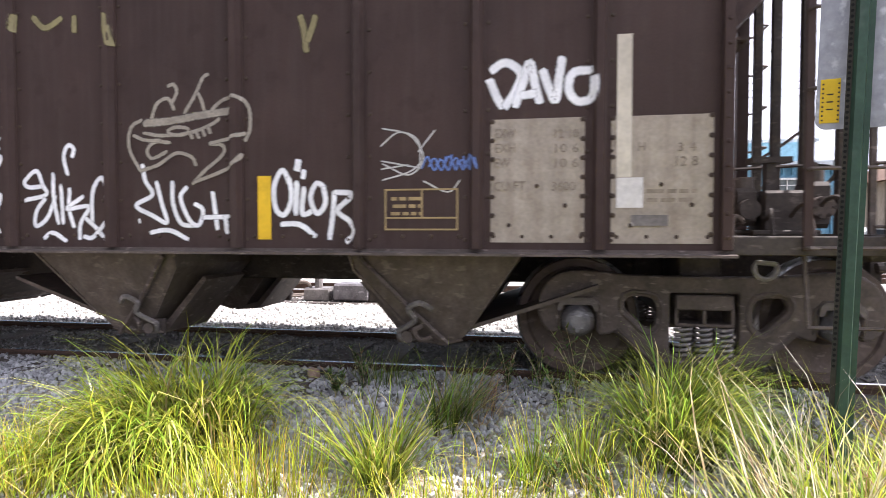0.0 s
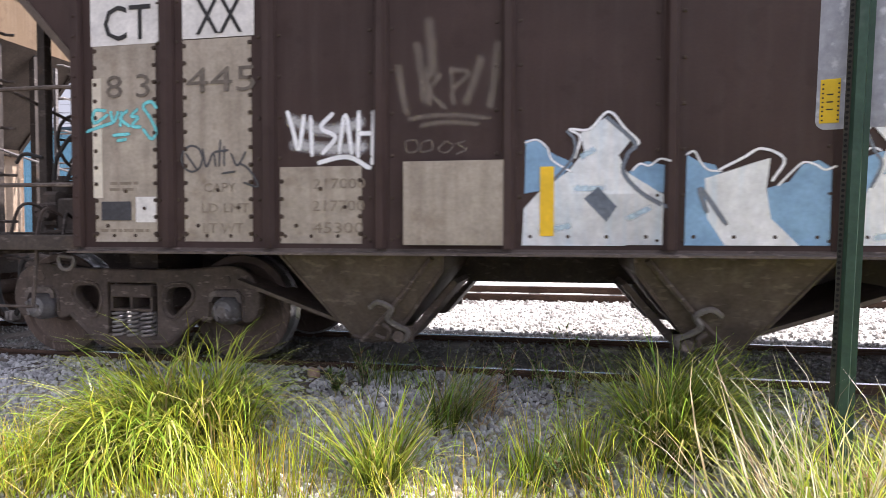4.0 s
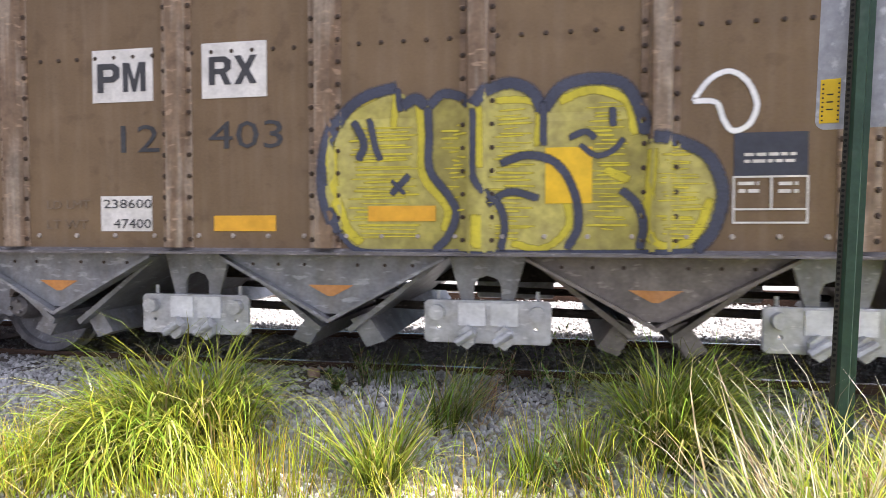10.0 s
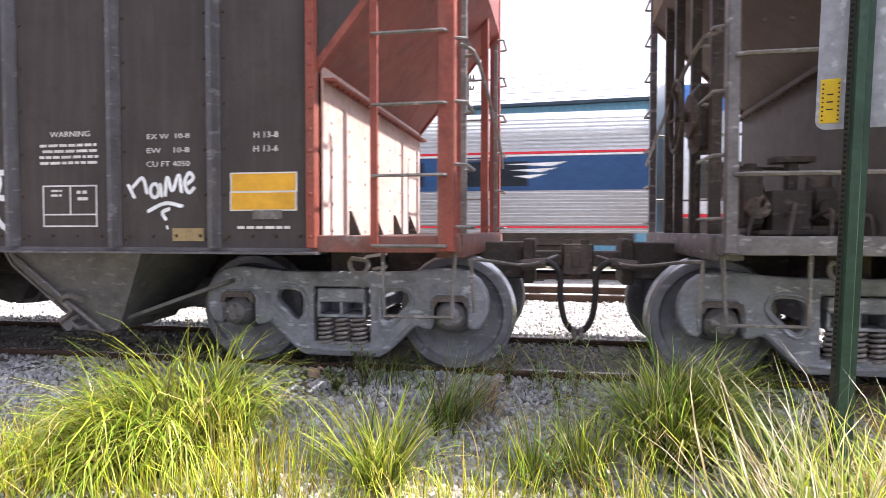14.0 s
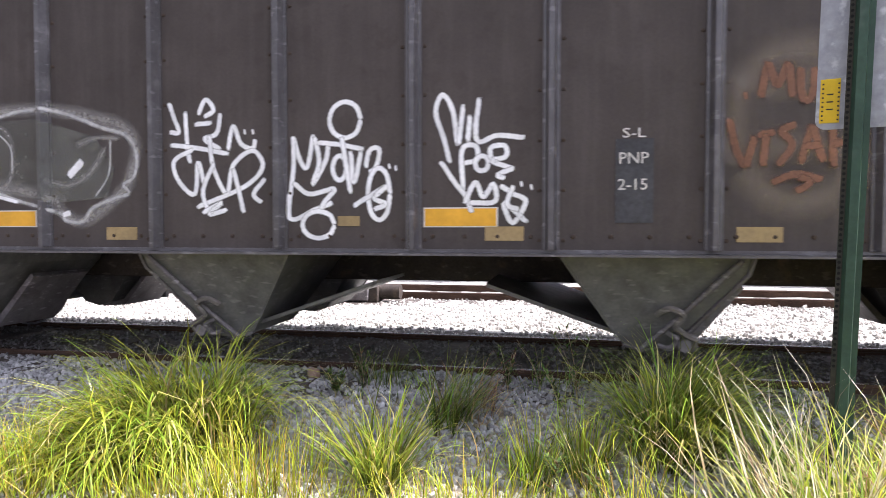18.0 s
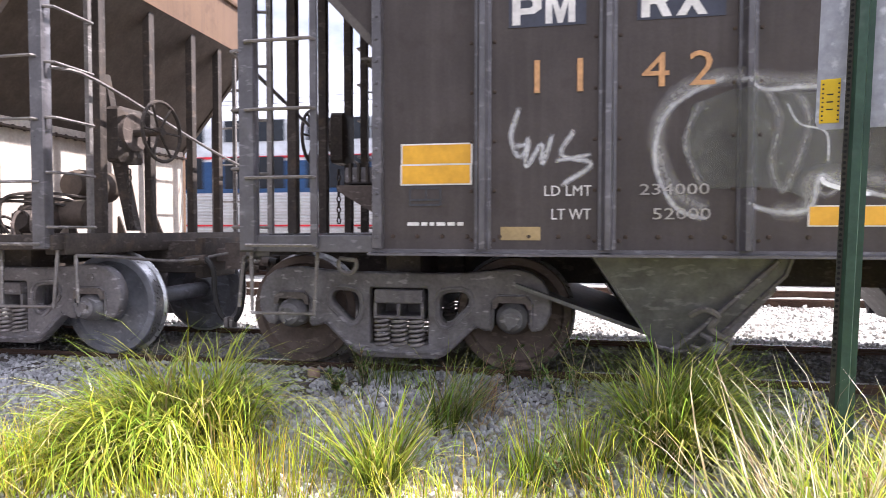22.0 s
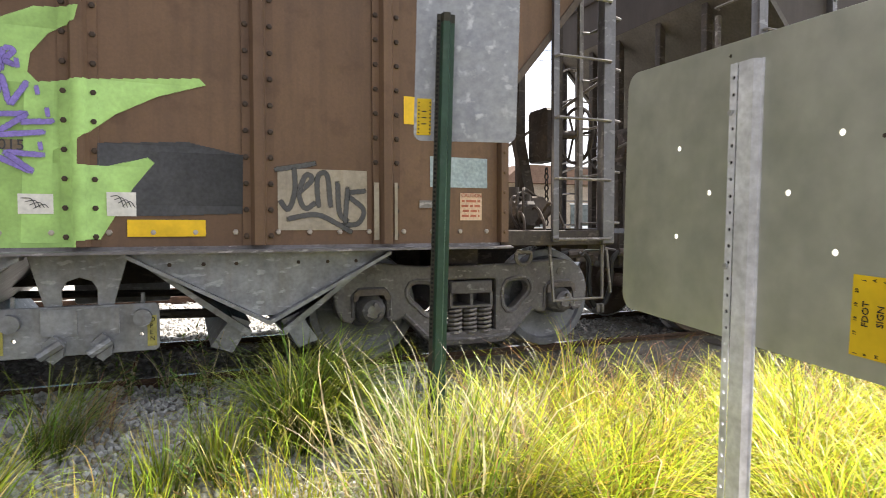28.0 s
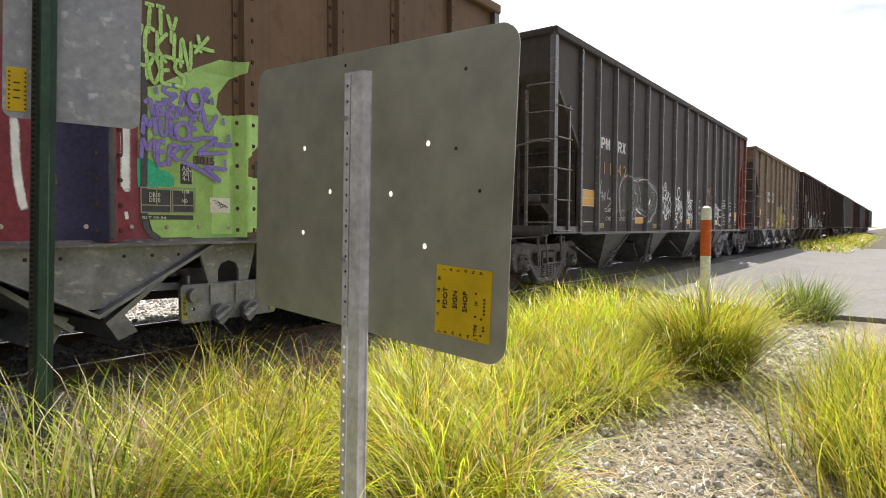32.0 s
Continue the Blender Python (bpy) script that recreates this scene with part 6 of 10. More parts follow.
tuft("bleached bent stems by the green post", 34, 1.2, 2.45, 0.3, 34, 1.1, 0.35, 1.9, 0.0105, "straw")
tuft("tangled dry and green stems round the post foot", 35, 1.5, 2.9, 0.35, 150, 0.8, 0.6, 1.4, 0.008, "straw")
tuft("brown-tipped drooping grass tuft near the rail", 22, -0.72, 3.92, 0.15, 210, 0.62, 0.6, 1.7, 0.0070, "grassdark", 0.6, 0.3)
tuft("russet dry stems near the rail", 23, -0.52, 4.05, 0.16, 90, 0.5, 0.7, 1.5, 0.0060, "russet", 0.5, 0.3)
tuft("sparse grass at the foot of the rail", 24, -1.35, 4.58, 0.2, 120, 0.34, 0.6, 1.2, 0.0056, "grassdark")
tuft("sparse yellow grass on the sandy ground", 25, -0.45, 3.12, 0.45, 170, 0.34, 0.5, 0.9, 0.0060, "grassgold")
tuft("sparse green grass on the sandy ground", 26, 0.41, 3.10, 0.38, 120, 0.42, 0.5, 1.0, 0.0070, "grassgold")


for k in range(13):
    tuft("low yellow-green grass scattered over the sandy strip", 140 + k, -3.5 + 0.36 * k, 2.88 + 0.09 * math.sin(2.3 * k), 0.26, 95, 0.30 + 0.06 * math.sin(4.1 * k), 0.45, 0.9, 0.0065, "grassgold")


def weed(label, seed, x, y, h, n, leaves):
    """A thin branching weed with small leaves and seed heads."""
    rng = np.random.default_rng(seed)
    w = thing("weed", label, "weed", "small weeds among the ballast", pose(x, y, ground_z(x, y) - 0.01))
    st, v, f, u = G(), [], [], []
    for i in range(n):
        a, ln_ = rng.random() * 6.28, h * (0.6 + 0.5 * rng.random())
        lean = 0.15 + 0.3 * rng.random()
        pts = [(math.cos(a) * lean * ln_ * t * t, math.sin(a) * lean * ln_ * t * t, ln_ * t) for t in (0, 0.25, 0.5, 0.75, 1.0)]
        st.tube(pts, 0.0022, 4)
        for k in range(leaves):
            t = 0.25 + 0.75 * rng.random()
            bx, by, bz = math.cos(a) * lean * ln_ * t * t, math.sin(a) * lean * ln_ * t * t, ln_ * t
            blades([(bx, by, bz, rng.random() * 6.28, 0.045 + 0.03 * rng.random(), 0.8 + 0.4 * rng.random(), 0.5, 0.014)], rng, v, f, u)
    stuffed("stem", st, M["straw"], w)
    lf = part("foliage", uv_mesh("foliage", v, f, u, M["weed"]), None, w)
    lf["kind"] = "stuff"
    return w


weed("leafy green weed between the stones", 61, 0.14, 4.28, 0.52, 7, 16)
weed("leafy green weed between the stones", 62, 0.02, 4.05, 0.38, 6, 14)
weed("spindly weed with yellow seed heads", 63, -0.02, 3.25, 0.36, 6, 10)
weed("spindly weed with yellow seed heads", 68, 0.22, 3.22, 0.30, 5, 10)
weed("dark spindly weed before the rail", 64, -1.45, 4.45, 0.34, 9, 16)
weed("dark spindly weed before the rail", 65, -1.58, 4.2, 0.24, 10, 16)
weed("small brown weed by the rail", 66, -0.35, 4.4, 0.36, 9, 12)
weed("small brown weed by the rail", 67, -0.12, 4.5, 0.38, 8, 10)

stone_ob = thing("boulder", "rounded buff stone lying against the rail", "stone", "", pose(-1.93, 4.62, -0.03))
bmb = bmesh.new()
bmesh.ops.create_icosphere(bmb, subdivisions=3, radius=0.05)
for q in bmb.verts:
    q.co *= 1 + 0.16 * math.sin(q.co.x * 60 + 1) * math.cos(q.co.z * 50) + 0.1 * math.sin(q.co.y * 70)
    q.co.x *= 1.15
me = bpy.data.meshes.new("stone_body")
bmb.to_mesh(me)
bmb.free()
me.shade_smooth()
part("stone_body", me, M["buff"], stone_ob)

for k, (x, y, mat) in enumerate(((-3.4, 4.6, "straw"), (-2.7, 4.5, "grassdark"), (-1.6, 4.62, "straw"), (-1.0, 4.55, "grassdark"), (-0.1, 4.6, "grassdark"), (0.35, 4.5, "straw"), (0.75, 4.65, "straw"), (1.6, 4.5, "grassdark"))):
    tuft("thin wispy stems growing against the rail", 80 + k, x, y, 0.3, 34, 0.36, 0.5, 1.0, 0.0045, mat)
for k, (x, y) in enumerate(((-3.3, 4.3), (-2.55, 4.35), (-1.2, 3.7), (-0.45, 3.75), (0.1, 3.6), (0.45, 4.0), (-3.0, 3.7), (-1.45, 4.2))):
    tuft("low green growth between the ballast stones", 90 + k, x, y, 0.22, 170, 0.07, 0.9, 1.0, 0.008, "weed")

# the yellow-green bank that runs on to the crossing
v, f, u = [], [], []
v2, f2, u2 = [], [], []
rng = np.random.default_rng(40)
rows, rows2 = [], []
for i in range(60):
    x = 1.75 + 4.9 * rng.random()
    y = 1.16 + 0.04 * x + (2.8 - 0.21 * x) * rng.random()
    if x < 2.3 and y < 2.0:
        y += 0.4
    rows += clump(rng, x, y, 0.19, 300, 0.76 * (0.75 + 0.5 * rng.random()), 0.85, 1.9, 0.0070, 0.25, 6.28 * rng.random())
    rows2 += clump(rng, x, y, 0.3, 34, 0.84, 0.75, 2.0, 0.006)
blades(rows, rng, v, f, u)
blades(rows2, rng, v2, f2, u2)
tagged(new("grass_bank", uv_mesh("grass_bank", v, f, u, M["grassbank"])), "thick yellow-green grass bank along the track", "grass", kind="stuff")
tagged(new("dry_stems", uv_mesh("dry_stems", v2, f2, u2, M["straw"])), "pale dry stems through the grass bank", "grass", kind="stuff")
v, f, u = [], [], []
rows = []
for i in range(17):
    rows += clump(rng, 1.2 + 2.4 * rng.random(), 2.5 + 1.1 * rng.random(), 0.3, 34, 0.92, 0.6, 2.1, 0.0062)
blades(rows, rng, v, f, u)
tagged(new("dry_stems", uv_mesh("dry_stems", v, f, u, M["russet"])), "russet dry stems in the shade of the train", "grass", kind="stuff")
v, f, u = [], [], []
rows = []
for i in range(70):
    rows += clump(rng, 36 + 60 * rng.random(), 2.2 + 1.8 * rng.random(), 1.1, 60, 0.7, 0.8, 1.5, 0.045)
blades(rows, rng, v, f, u)
tagged(new("grass_verge", uv_mesh("grass_verge", v, f, u, M["grassgold"])), "rough green verge beside the track beyond the crossing", "grass", kind="stuff")
v, f, u = [], [], []
rows = []
for i in range(2600):
    x, y = 2.4 + 5.6 * rng.random(), 0.1 + 1.5 * rng.random()
    rows.append((x, y, ground_z(x, y) + 0.012, 6.28 * rng.random(), 0.08 + 0.22 * rng.random(), 1.45 + 0.15 * rng.normal(), 0.1, 0.006))
blades(rows, rng, v, f, u)
tagged(new("straw_litter", uv_mesh("straw_litter", v, f, u, M["straw"])), "dead straw lying on the stony path", "straw", kind="stuff")
v, f, u = [], [], []
rows = []
for i in range(48):
    x = 3.2 + 4.8 * rng.random()
    y = 0.16 - 1.6 * rng.random() - 0.2 * max(4.0 - x, 0)
    rows += clump(rng, x, y, 0.3, 170, 0.80, 0.5, 1.2, 0.0075)
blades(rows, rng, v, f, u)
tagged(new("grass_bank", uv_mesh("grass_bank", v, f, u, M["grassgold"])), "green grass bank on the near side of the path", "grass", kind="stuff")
tuft("round green grass clump before the marker post", 50, 6.27, 1.27, 0.30, 2600, 1.22, 0.52, 1.9, 0.0085, "grassgold")
tuft("darker green grass clump at the road edge", 51, 10.9, 0.98, 0.42, 936, 0.92, 0.6, 1.5, 0.0084, "grassdark")
for k, (x, y) in enumerate(((6.5, 2.7), (7.0, 3.0), (7.5, 2.7), (5.9, 2.9), (6.9, 2.35), (5.3, 3.0))):
    tuft("tall golden-green grass clump at the end of the bank", 53 + k, x, y, 0.32, 420, 0.98, 0.5, 1.7, 0.0095, "grassbank")
tuft("yellow grass clump on the bank", 52, 5.2, 2.1, 0.4, 792, 0.78, 0.6, 1.6, 0.0084, "grassgold")


# ---- markings and graffiti ----
def car_face(car_ribs, mid, P):
    """Depth of the painted side at a place along the car: the sheet, or a post standing out from it."""
    w, d, fl, st = P["rib"]
    spans = [(r - mid - w / 2 + 0.02, r - mid + w / 2 - 0.02, r - mid - w / 2, r - mid + w / 2) for r in car_ribs]

    def depth(x):
        for a, b, c, e in spans:
            if c <= x <= e:
                k = 1.0 if a <= x <= b else (x - c) / (a - c) if x < a else (e - x) / (e - b)
                return -1.612 - (d - 0.012) * k
            if c - fl <= x <= e + fl:
                return -1.612
        return -1.60
    depth.breaks = [x for a, b, c, e in spans for x in (c - fl - 0.001, c - fl + 0.001, c, a, b, e, e + fl - 0.001, e + fl + 0.001)]
    return depth


FACE = {"a": (car_a, car_face(RIBS_A, mid_a, PA)), "b": (car_b, car_face(RIBS_B, mid_b, PB)),
        "c": (car_c, car_face(RIBS_C, mid_c, PC)), "d": (car_d, car_face(RIBS_D, mid_d, PD))}


class Paint:
    """Sprayed paint that lies over sheet and posts: strokes with soft edges, or filled shapes."""

    def __init__(self, car, material, width=0.045, lift=0.004, soft=0.0):
        self.car, self.depth = FACE[car]
        self.material, self.w, self.lift = material, width, lift
        self.v, self.f, self.uv = [], [], []
        self.across = ((-0.62 - soft, 0.0), (-0.20 + soft * 0.15, 1.0), (0.20 - soft * 0.15, 1.0), (0.62 + soft, 0.0))

    def line(self, *pts, w=None, closed=False):
        w = w or self.w
        pts = list(pts)
        if closed:
            pts.append(pts[0])
        path = [Vector(p) for p in bend([(*p, 0.0) for p in pts], 7)]
        fine = [path[0]]
        for a, b in zip(path, path[1:]):
            n = max(1, int((b - a).length / 0.025))
            fine += [a.lerp(b, (k + 1) / n) for k in range(n)]
        o = len(self.v)
        self.lift += 0.0003
        for i, p in enumerate(fine):
            d = fine[min(i + 1, len(fine) - 1)] - fine[max(i - 1, 0)]
            d = d.normalized() if d.length else Vector((1, 0, 0))
            nx, nz = -d.y, d.x
            edge = min(i, len(fine) - 1 - i) == 0
            for s, u in self.across:
                x, z = p.x + nx * s * w, p.y + nz * s * w
                self.v.append((x, self.depth(x) - self.lift, z))
                self.uv.append((0.35 if edge and u else u, 0))
        for i in range(len(fine) - 1):
            for k in range(3):
                q = o + i * 4 + k
                self.f.append((q, q + 1, q + 5, q + 4))
        return self

    def ring(self, x, z, rx, rz, w=None):
        pts = [(x + rx * math.cos(k * math.pi / 4), z + rz * math.sin(k * math.pi / 4)) for k in range(9)]
        return self.line(*pts, w=w)

    def dot(self, x, z, w=None):
        w = w or self.w
        return self.line((x - w * 0.25, z), (x + w * 0.25, z + 0.004), w=w * 1.1)

    def fill(self, *pts, step=0.006):
        """A filled shape in fine rows that follow the posts."""
        zs = [p[1] for p in pts]
        n = len(pts)
        self.lift += 0.0005

        def spans(z):
            out = []
            for i in range(n):
                (x0, z0), (x1, z1) = pts[i], pts[(i + 1) % n]
                if (z0 <= z) != (z1 <= z):
                    out.append(x0 + (z - z0) / (z1 - z0) * (x1 - x0))
            out.sort()
            return list(zip(out[::2], out[1::2]))
        z = min(zs)
        while z < max(zs):
            for a, b in spans(z + step / 2):
                xs = sorted([a, b] + [x for x in self.depth.breaks if a + 0.001 < x < b - 0.001])
                o = len(self.v)
                for x in xs:
                    for zz in (z, z + step):
                        self.v.append((x, self.depth(x) - self.lift, zz))
                        self.uv.append((1, 0))
                self.f += [(o + 2 * i, o + 2 * i + 2, o + 2 * i + 3, o + 2 * i + 1) for i in range(len(xs) - 1)]
            z += step
        return self

    def done(self, name, label=""):
        me = uv_mesh(name, self.v, self.f, self.uv, M[self.material])
        ob = part(name, me, None, self.car, label)
        if name.startswith("graffiti") or name in ("dark_patch", "thin_arcs"):
            ob["kind"] = "stuff"
        return ob


STROKES = {"A": ["0,0 .5,1 1,0", ".2,.35 .8,.35"], "B": ["0,0 0,1 .8,.8 .1,.5 .9,.3 0,0"], "C": ["1,.9 .2,.9 .1,.2 1,.1"], "D": ["0,0 0,1 .9,.7 .8,.2 0,0"], "E": ["1,1 0,.95 0,.5 .7,.55", "0,.5 0,.05 1,0"],
           "H": ["0,0 0,1", "1,0 1,1", "0,.5 1,.5"], "I": [".5,0 .5,1"], "K": ["0,0 0,1", "1,1 0,.5 1,0"], "L": ["0,1 0,0 1,.05"], "M": ["0,0 .1,1 .5,.3 .9,1 1,0"], "N": ["0,0 0,1 1,0 1,1"],
           "O": [".5,1 0,.5 .5,0 1,.5 .5,1"], "P": ["0,0 0,1 .9,.8 .1,.5"], "R": ["0,0 0,1 .9,.8 .1,.5 1,0"], "S": ["1,.95 .2,.95 .1,.6 .9,.4 .8,.05 0,.05"], "T": ["0,1 1,1", ".5,1 .5,0"],
           "U": ["0,1 .1,.1 .8,.1 1,1"], "V": ["0,1 .5,0 1,1"], "Y": ["0,1 .5,.5 1,1", ".5,.5 .4,0"], "Z": ["0,1 1,.95 0,.05 1,0"]}


def scrawl(paint, word, x0, z0, x1, z1, seed=0):
    """Quick hand letters within a box."""
    rng = random.Random(seed)
    n = len(word)
    for i, c in enumerate(word):
        cx, cw = x0 + (x1 - x0) * i / n, (x1 - x0) / n * 0.82
        jz, sl = rng.uniform(-0.1, 0.1), rng.uniform(0.0, 0.25)
        for st in STROKES.get(c, []):
            pts = []
            for q in st.split():
                a, b = (float(k) for k in q.split(","))
                pts.append((cx + (a + sl * (b - 0.5)) * cw + rng.uniform(-0.03, 0.03) * cw, z0 + (z1 - z0) * (b * 0.95 + jz)))
            paint.line(*pts)
    return paint


def plate_of(car, name, a, b, material, label="", lift=0.0035):
    """A flat marking between two opposite corners."""
    ob, depth = FACE[car]
    y = min(depth(a[0]), depth(b[0]), depth((a[0] + b[0]) / 2))
    return patch(ob, name, min(a[0], b[0]), min(a[1], b[1]), max(a[0], b[0]), max(a[1], b[1]), material, label, y, lift)


def words_on(car, words, a, b, material, label="", lift=0.006):
    """Lettering fitted between two opposite corners."""
    ob, depth = FACE[car]
    x0, x1, z0, z1 = min(a[0], b[0]), max(a[0], b[0]), min(a[1], b[1]), max(a[1], b[1])
    t = letters("lettering", words, 0, 0, z1 - z0, M[material], ob, 0, label=label)
    w = max(v.co.x for v in t.data.vertices) - min(v.co.x for v in t.data.vertices)
    k = (x1 - x0) / max(w, 1e-3)
    y = min(depth(x0), depth(x1)) - lift
    t.data.transform(Matrix.Translation((x0, y, z0)) @ Matrix.Diagonal((k, 1, 1, 1)))
    return glyphs(t)


BLOCK = {"P": "0,0 0,1 .75,1 1,.85 1,.5 .75,.35 .28,.35 .28,.55 .62,.55 .70,.61 .70,.74 .62,.8 .28,.8 .28,0",
         "M": "0,0 0,1 .30,1 .5,.42 .70,1 1,1 1,0 .77,0 .77,.66 .58,0 .42,0 .23,.66 .23,0",
         "R": "0,0 0,1 .75,1 1,.85 1,.55 .78,.42 1,0 .70,0 .5,.38 .28,.38 .28,.57 .62,.57 .70,.63 .70,.74 .62,.8 .28,.8 .28,0",
         "X": "0,0 .33,.5 0,1 .31,1 .5,.70 .69,1 1,1 .67,.5 1,0 .69,0 .5,.30 .31,0"}


def block_letters(car, words, a, b, material, label="", lift=0.006):
    """Heavy stencil capitals between two opposite corners, each letter a part."""
    x0, x1, z0, z1 = min(a[0], b[0]), max(a[0], b[0]), min(a[1], b[1]), max(a[1], b[1])
    n = len(words)
    for i, c in enumerate(words):
        cx, cw = x0 + (x1 - x0) * i / n, (x1 - x0) / n * 0.88
        pts = [tuple(float(k) for k in q.split(",")) for q in BLOCK[c].split()]
        p = Paint(car, material, 0.03, lift)
        p.fill(*[(cx + u * cw, z0 + v * (z1 - z0)) for u, v in pts], step=0.004)
        p.done("lettering", label)


def bars_on(car, rows, a, b, material, seed=1, lift=0.006):
    """Lines of small writing that cannot be read, as broken bars."""
    ob, depth = FACE[car]
    rng = random.Random(seed)
    x0, x1, z0, z1 = min(a[0], b[0]), max(a[0], b[0]), min(a[1], b[1]), max(a[1], b[1])
    y = min(depth(x0), depth(x1)) - lift
    g = G()
    h = (z1 - z0) / rows
    for r in range(rows):
        x = x0 + rng.uniform(0, 0.08) * (x1 - x0)
        end = x1 - rng.uniform(0, 0.08) * (x1 - x0)
        while x < end:
            w = min(rng.uniform(0.6, 2.2) * h, end - x)
            g.box(x, x + w, y, y + 0.002, z0 + r * h + h * 0.25, z0 + r * h + h * 0.72)
            x += w + h * 0.35
    return stuffed("small_print", g, M[material], ob)


def frame_on(car, a, b, material, t=0.012, lift=0.006):
    ob, depth = FACE[car]
    x0, x1, z0, z1 = min(a[0], b[0]), max(a[0], b[0]), min(a[1], b[1]), max(a[1], b[1])
    y = min(depth(x0), depth(x1)) - lift
    zm = z0 + (z1 - z0) * 0.28
    g = G().box(x0, x1, y, y + 0.002, z0, z0 + t).box(x0, x1, y, y + 0.002, z1 - t, z1).box(x0, x0 + t, y, y + 0.002, z0 + t, z1 - t).box(x1 - t, x1, y, y + 0.002, z0 + t, z1 - t)
    g.box(x0 + t, x1 - t, y, y + 0.002, zm, zm + t).box((x0 + x1) / 2, (x0 + x1) / 2 + t, y, y + 0.002, zm + t, z1 - t)
    return part("stencil_frame", g, M[material], ob)


# brown car
plate_of("a", "stencil_panel", (4.701, 1.864), (5.314, 1.045), "offwhite", "dusty white stencil panel")
plate_of("a", "stencil_panel", (5.482, 1.86), (6.104, 1.041), "offwhite", "dusty white stencil panel")
plate_of("a", "white_strip", (5.515, 2.383), (5.608, 1.472), "strip", "cream painted strip", 0.0055)
plate_of("a", "card", (5.516, 1.466), (5.681, 1.272), "white", "white card", 0.008)
plate_of("a", "tag_plate", (5.606, 1.225), (5.834, 1.156), "ladder", "small metal tag", 0.012)
for x0, x1, z1 in ((4.701, 5.314, 1.86), (5.482, 6.104, 1.86), (-6.058, -5.536, 2.50), (-5.309, -4.768, 2.50), (-4.553, -3.944, 1.57), (-3.633, -2.952, 1.58)):
    gr = G()
    z = 1.10
    while z < z1:
        for x in (x0 + 0.012, x1 - 0.012):
            gr.stud(x, -1.602, z, 0.019)
        z += 0.125
    stuffed("panel_rivet", gr, M["rivet"], car_a)
    for q in range(3):
        part("panel_bolt", G().stud(x0 + (x1 - x0) * (0.2 + 0.3 * q), -1.602, 1.16 + 0.13 * ((q * 2) % 3), 0.017), M["rivet"], car_a)
words_on("a", "EXW", (4.728, 1.742), (4.862, 1.802), "fainter")
words_on("a", "12 10", (5.108, 1.732), (5.259, 1.79), "fainter")
words_on("a", "EXH", (4.726, 1.644), (4.859, 1.705), "fainter")
words_on("a", "10 6", (5.106, 1.636), (5.257, 1.695), "fainter")
words_on("a", "EW", (4.723, 1.546), (4.827, 1.608), "fainter")
words_on("a", "10 6", (5.104, 1.539), (5.255, 1.599), "fainter")
words_on("a", "CU FT", (4.719, 1.391), (4.928, 1.453), "fainter")
words_on("a", "3600", (5.1, 1.387), (5.251, 1.448), "fainter")
words_on("a", "H", (5.643, 1.635), (5.686, 1.691), "fainter")
words_on("a", "3 4", (5.884, 1.629), (5.997, 1.683), "fainter")
words_on("a", "12 8", (5.862, 1.536), (5.996, 1.598), "fainter")
bars_on("a", 2, (5.699, 1.294), (6.009, 1.405), "fainter", 3)
plate_of("a", "reflector", (3.017, 1.516), (3.118, 1.06), "yellow", "yellow reflective plate")
plate_of("a", "reflector", (-2.714, 1.546), (-2.624, 1.089), "yellow", "yellow reflective plate", 0.012)
plate_of("a", "reflector", (-0.161, 1.538), (-0.064, 1.078), "yellow", "yellow reflective plate", 0.012)
frame_on("a", (3.965, 1.412), (4.481, 1.126), "oldyellow")
bars_on("a", 3, (4.007, 1.216), (4.233, 1.37), "oldyellow", 4)
plate_of("a", "stencil_panel", (-6.058, 2.509), (-5.536, 1.039), "offwhite", "dusty white number panel")
plate_of("a", "stencil_panel", (-5.309, 2.516), (-4.768, 1.043), "offwhite", "dusty white number panel")
plate_of("a", "stencil_panel", (-4.553, 1.576), (-3.944, 1.032), "offwhite", "dusty white stencil panel")
plate_of("a", "stencil_panel", (-3.633, 1.593), (-2.952, 1.026), "offwhite", "dusty white stencil panel")
plate_of("a", "mark_board", (-6.076, 2.51), (-5.504, 2.475 + 0.4), "white", "white board with black reporting mark", 0.0055)
plate_of("a", "mark_board", (-5.309, 2.523), (-4.743, 2.486 + 0.4), "white", "white board with black reporting mark", 0.0055)
words_on("a", "CT", (-5.973, 2.544), (-5.58, 2.544 + 0.26), "black", "", 0.009)
words_on("a", "XX", (-5.199, 2.551), (-4.833, 2.551 + 0.26), "black", "", 0.009)
words_on("a", "8 3", (-5.958, 2.118), (-5.592, 2.289), "stencil", "", 0.008)
words_on("a", "445", (-5.287, 2.131), (-4.739, 2.313), "stencil", "", 0.008)
plate_of("a", "white_strip", (-6.072, 2.27), (-5.995, 1.372), "strip", "cream painted strip", 0.0055)
plate_of("a", "card", (-5.712, 1.376), (-5.546, 1.185), "white", "white card", 0.0055)
plate_of("a", "vent_plate", (-6.003, 1.342), (-5.752, 1.2), "charcoal", "dark slotted plate", 0.009)
words_on("a", "CAPY", (-5.155, 1.406), (-4.902, 1.473), "fainter")
words_on("a", "LD LMT", (-5.175, 1.256), (-4.799, 1.324), "fainter")
words_on("a", "LT WT", (-5.167, 1.105), (-4.848, 1.18), "fainter")
bars_on("a", 2, (-5.947, 1.409), (-5.692, 1.504), "fainter", 5)
bars_on("a", 1, (-6.046, 1.1), (-5.575, 1.149), "fainter", 6)
words_on("a", "217000", (-4.306, 1.419), (-3.92, 1.492), "fainter")
words_on("a", "217700", (-4.313, 1.263), (-3.926, 1.338), "fainter")
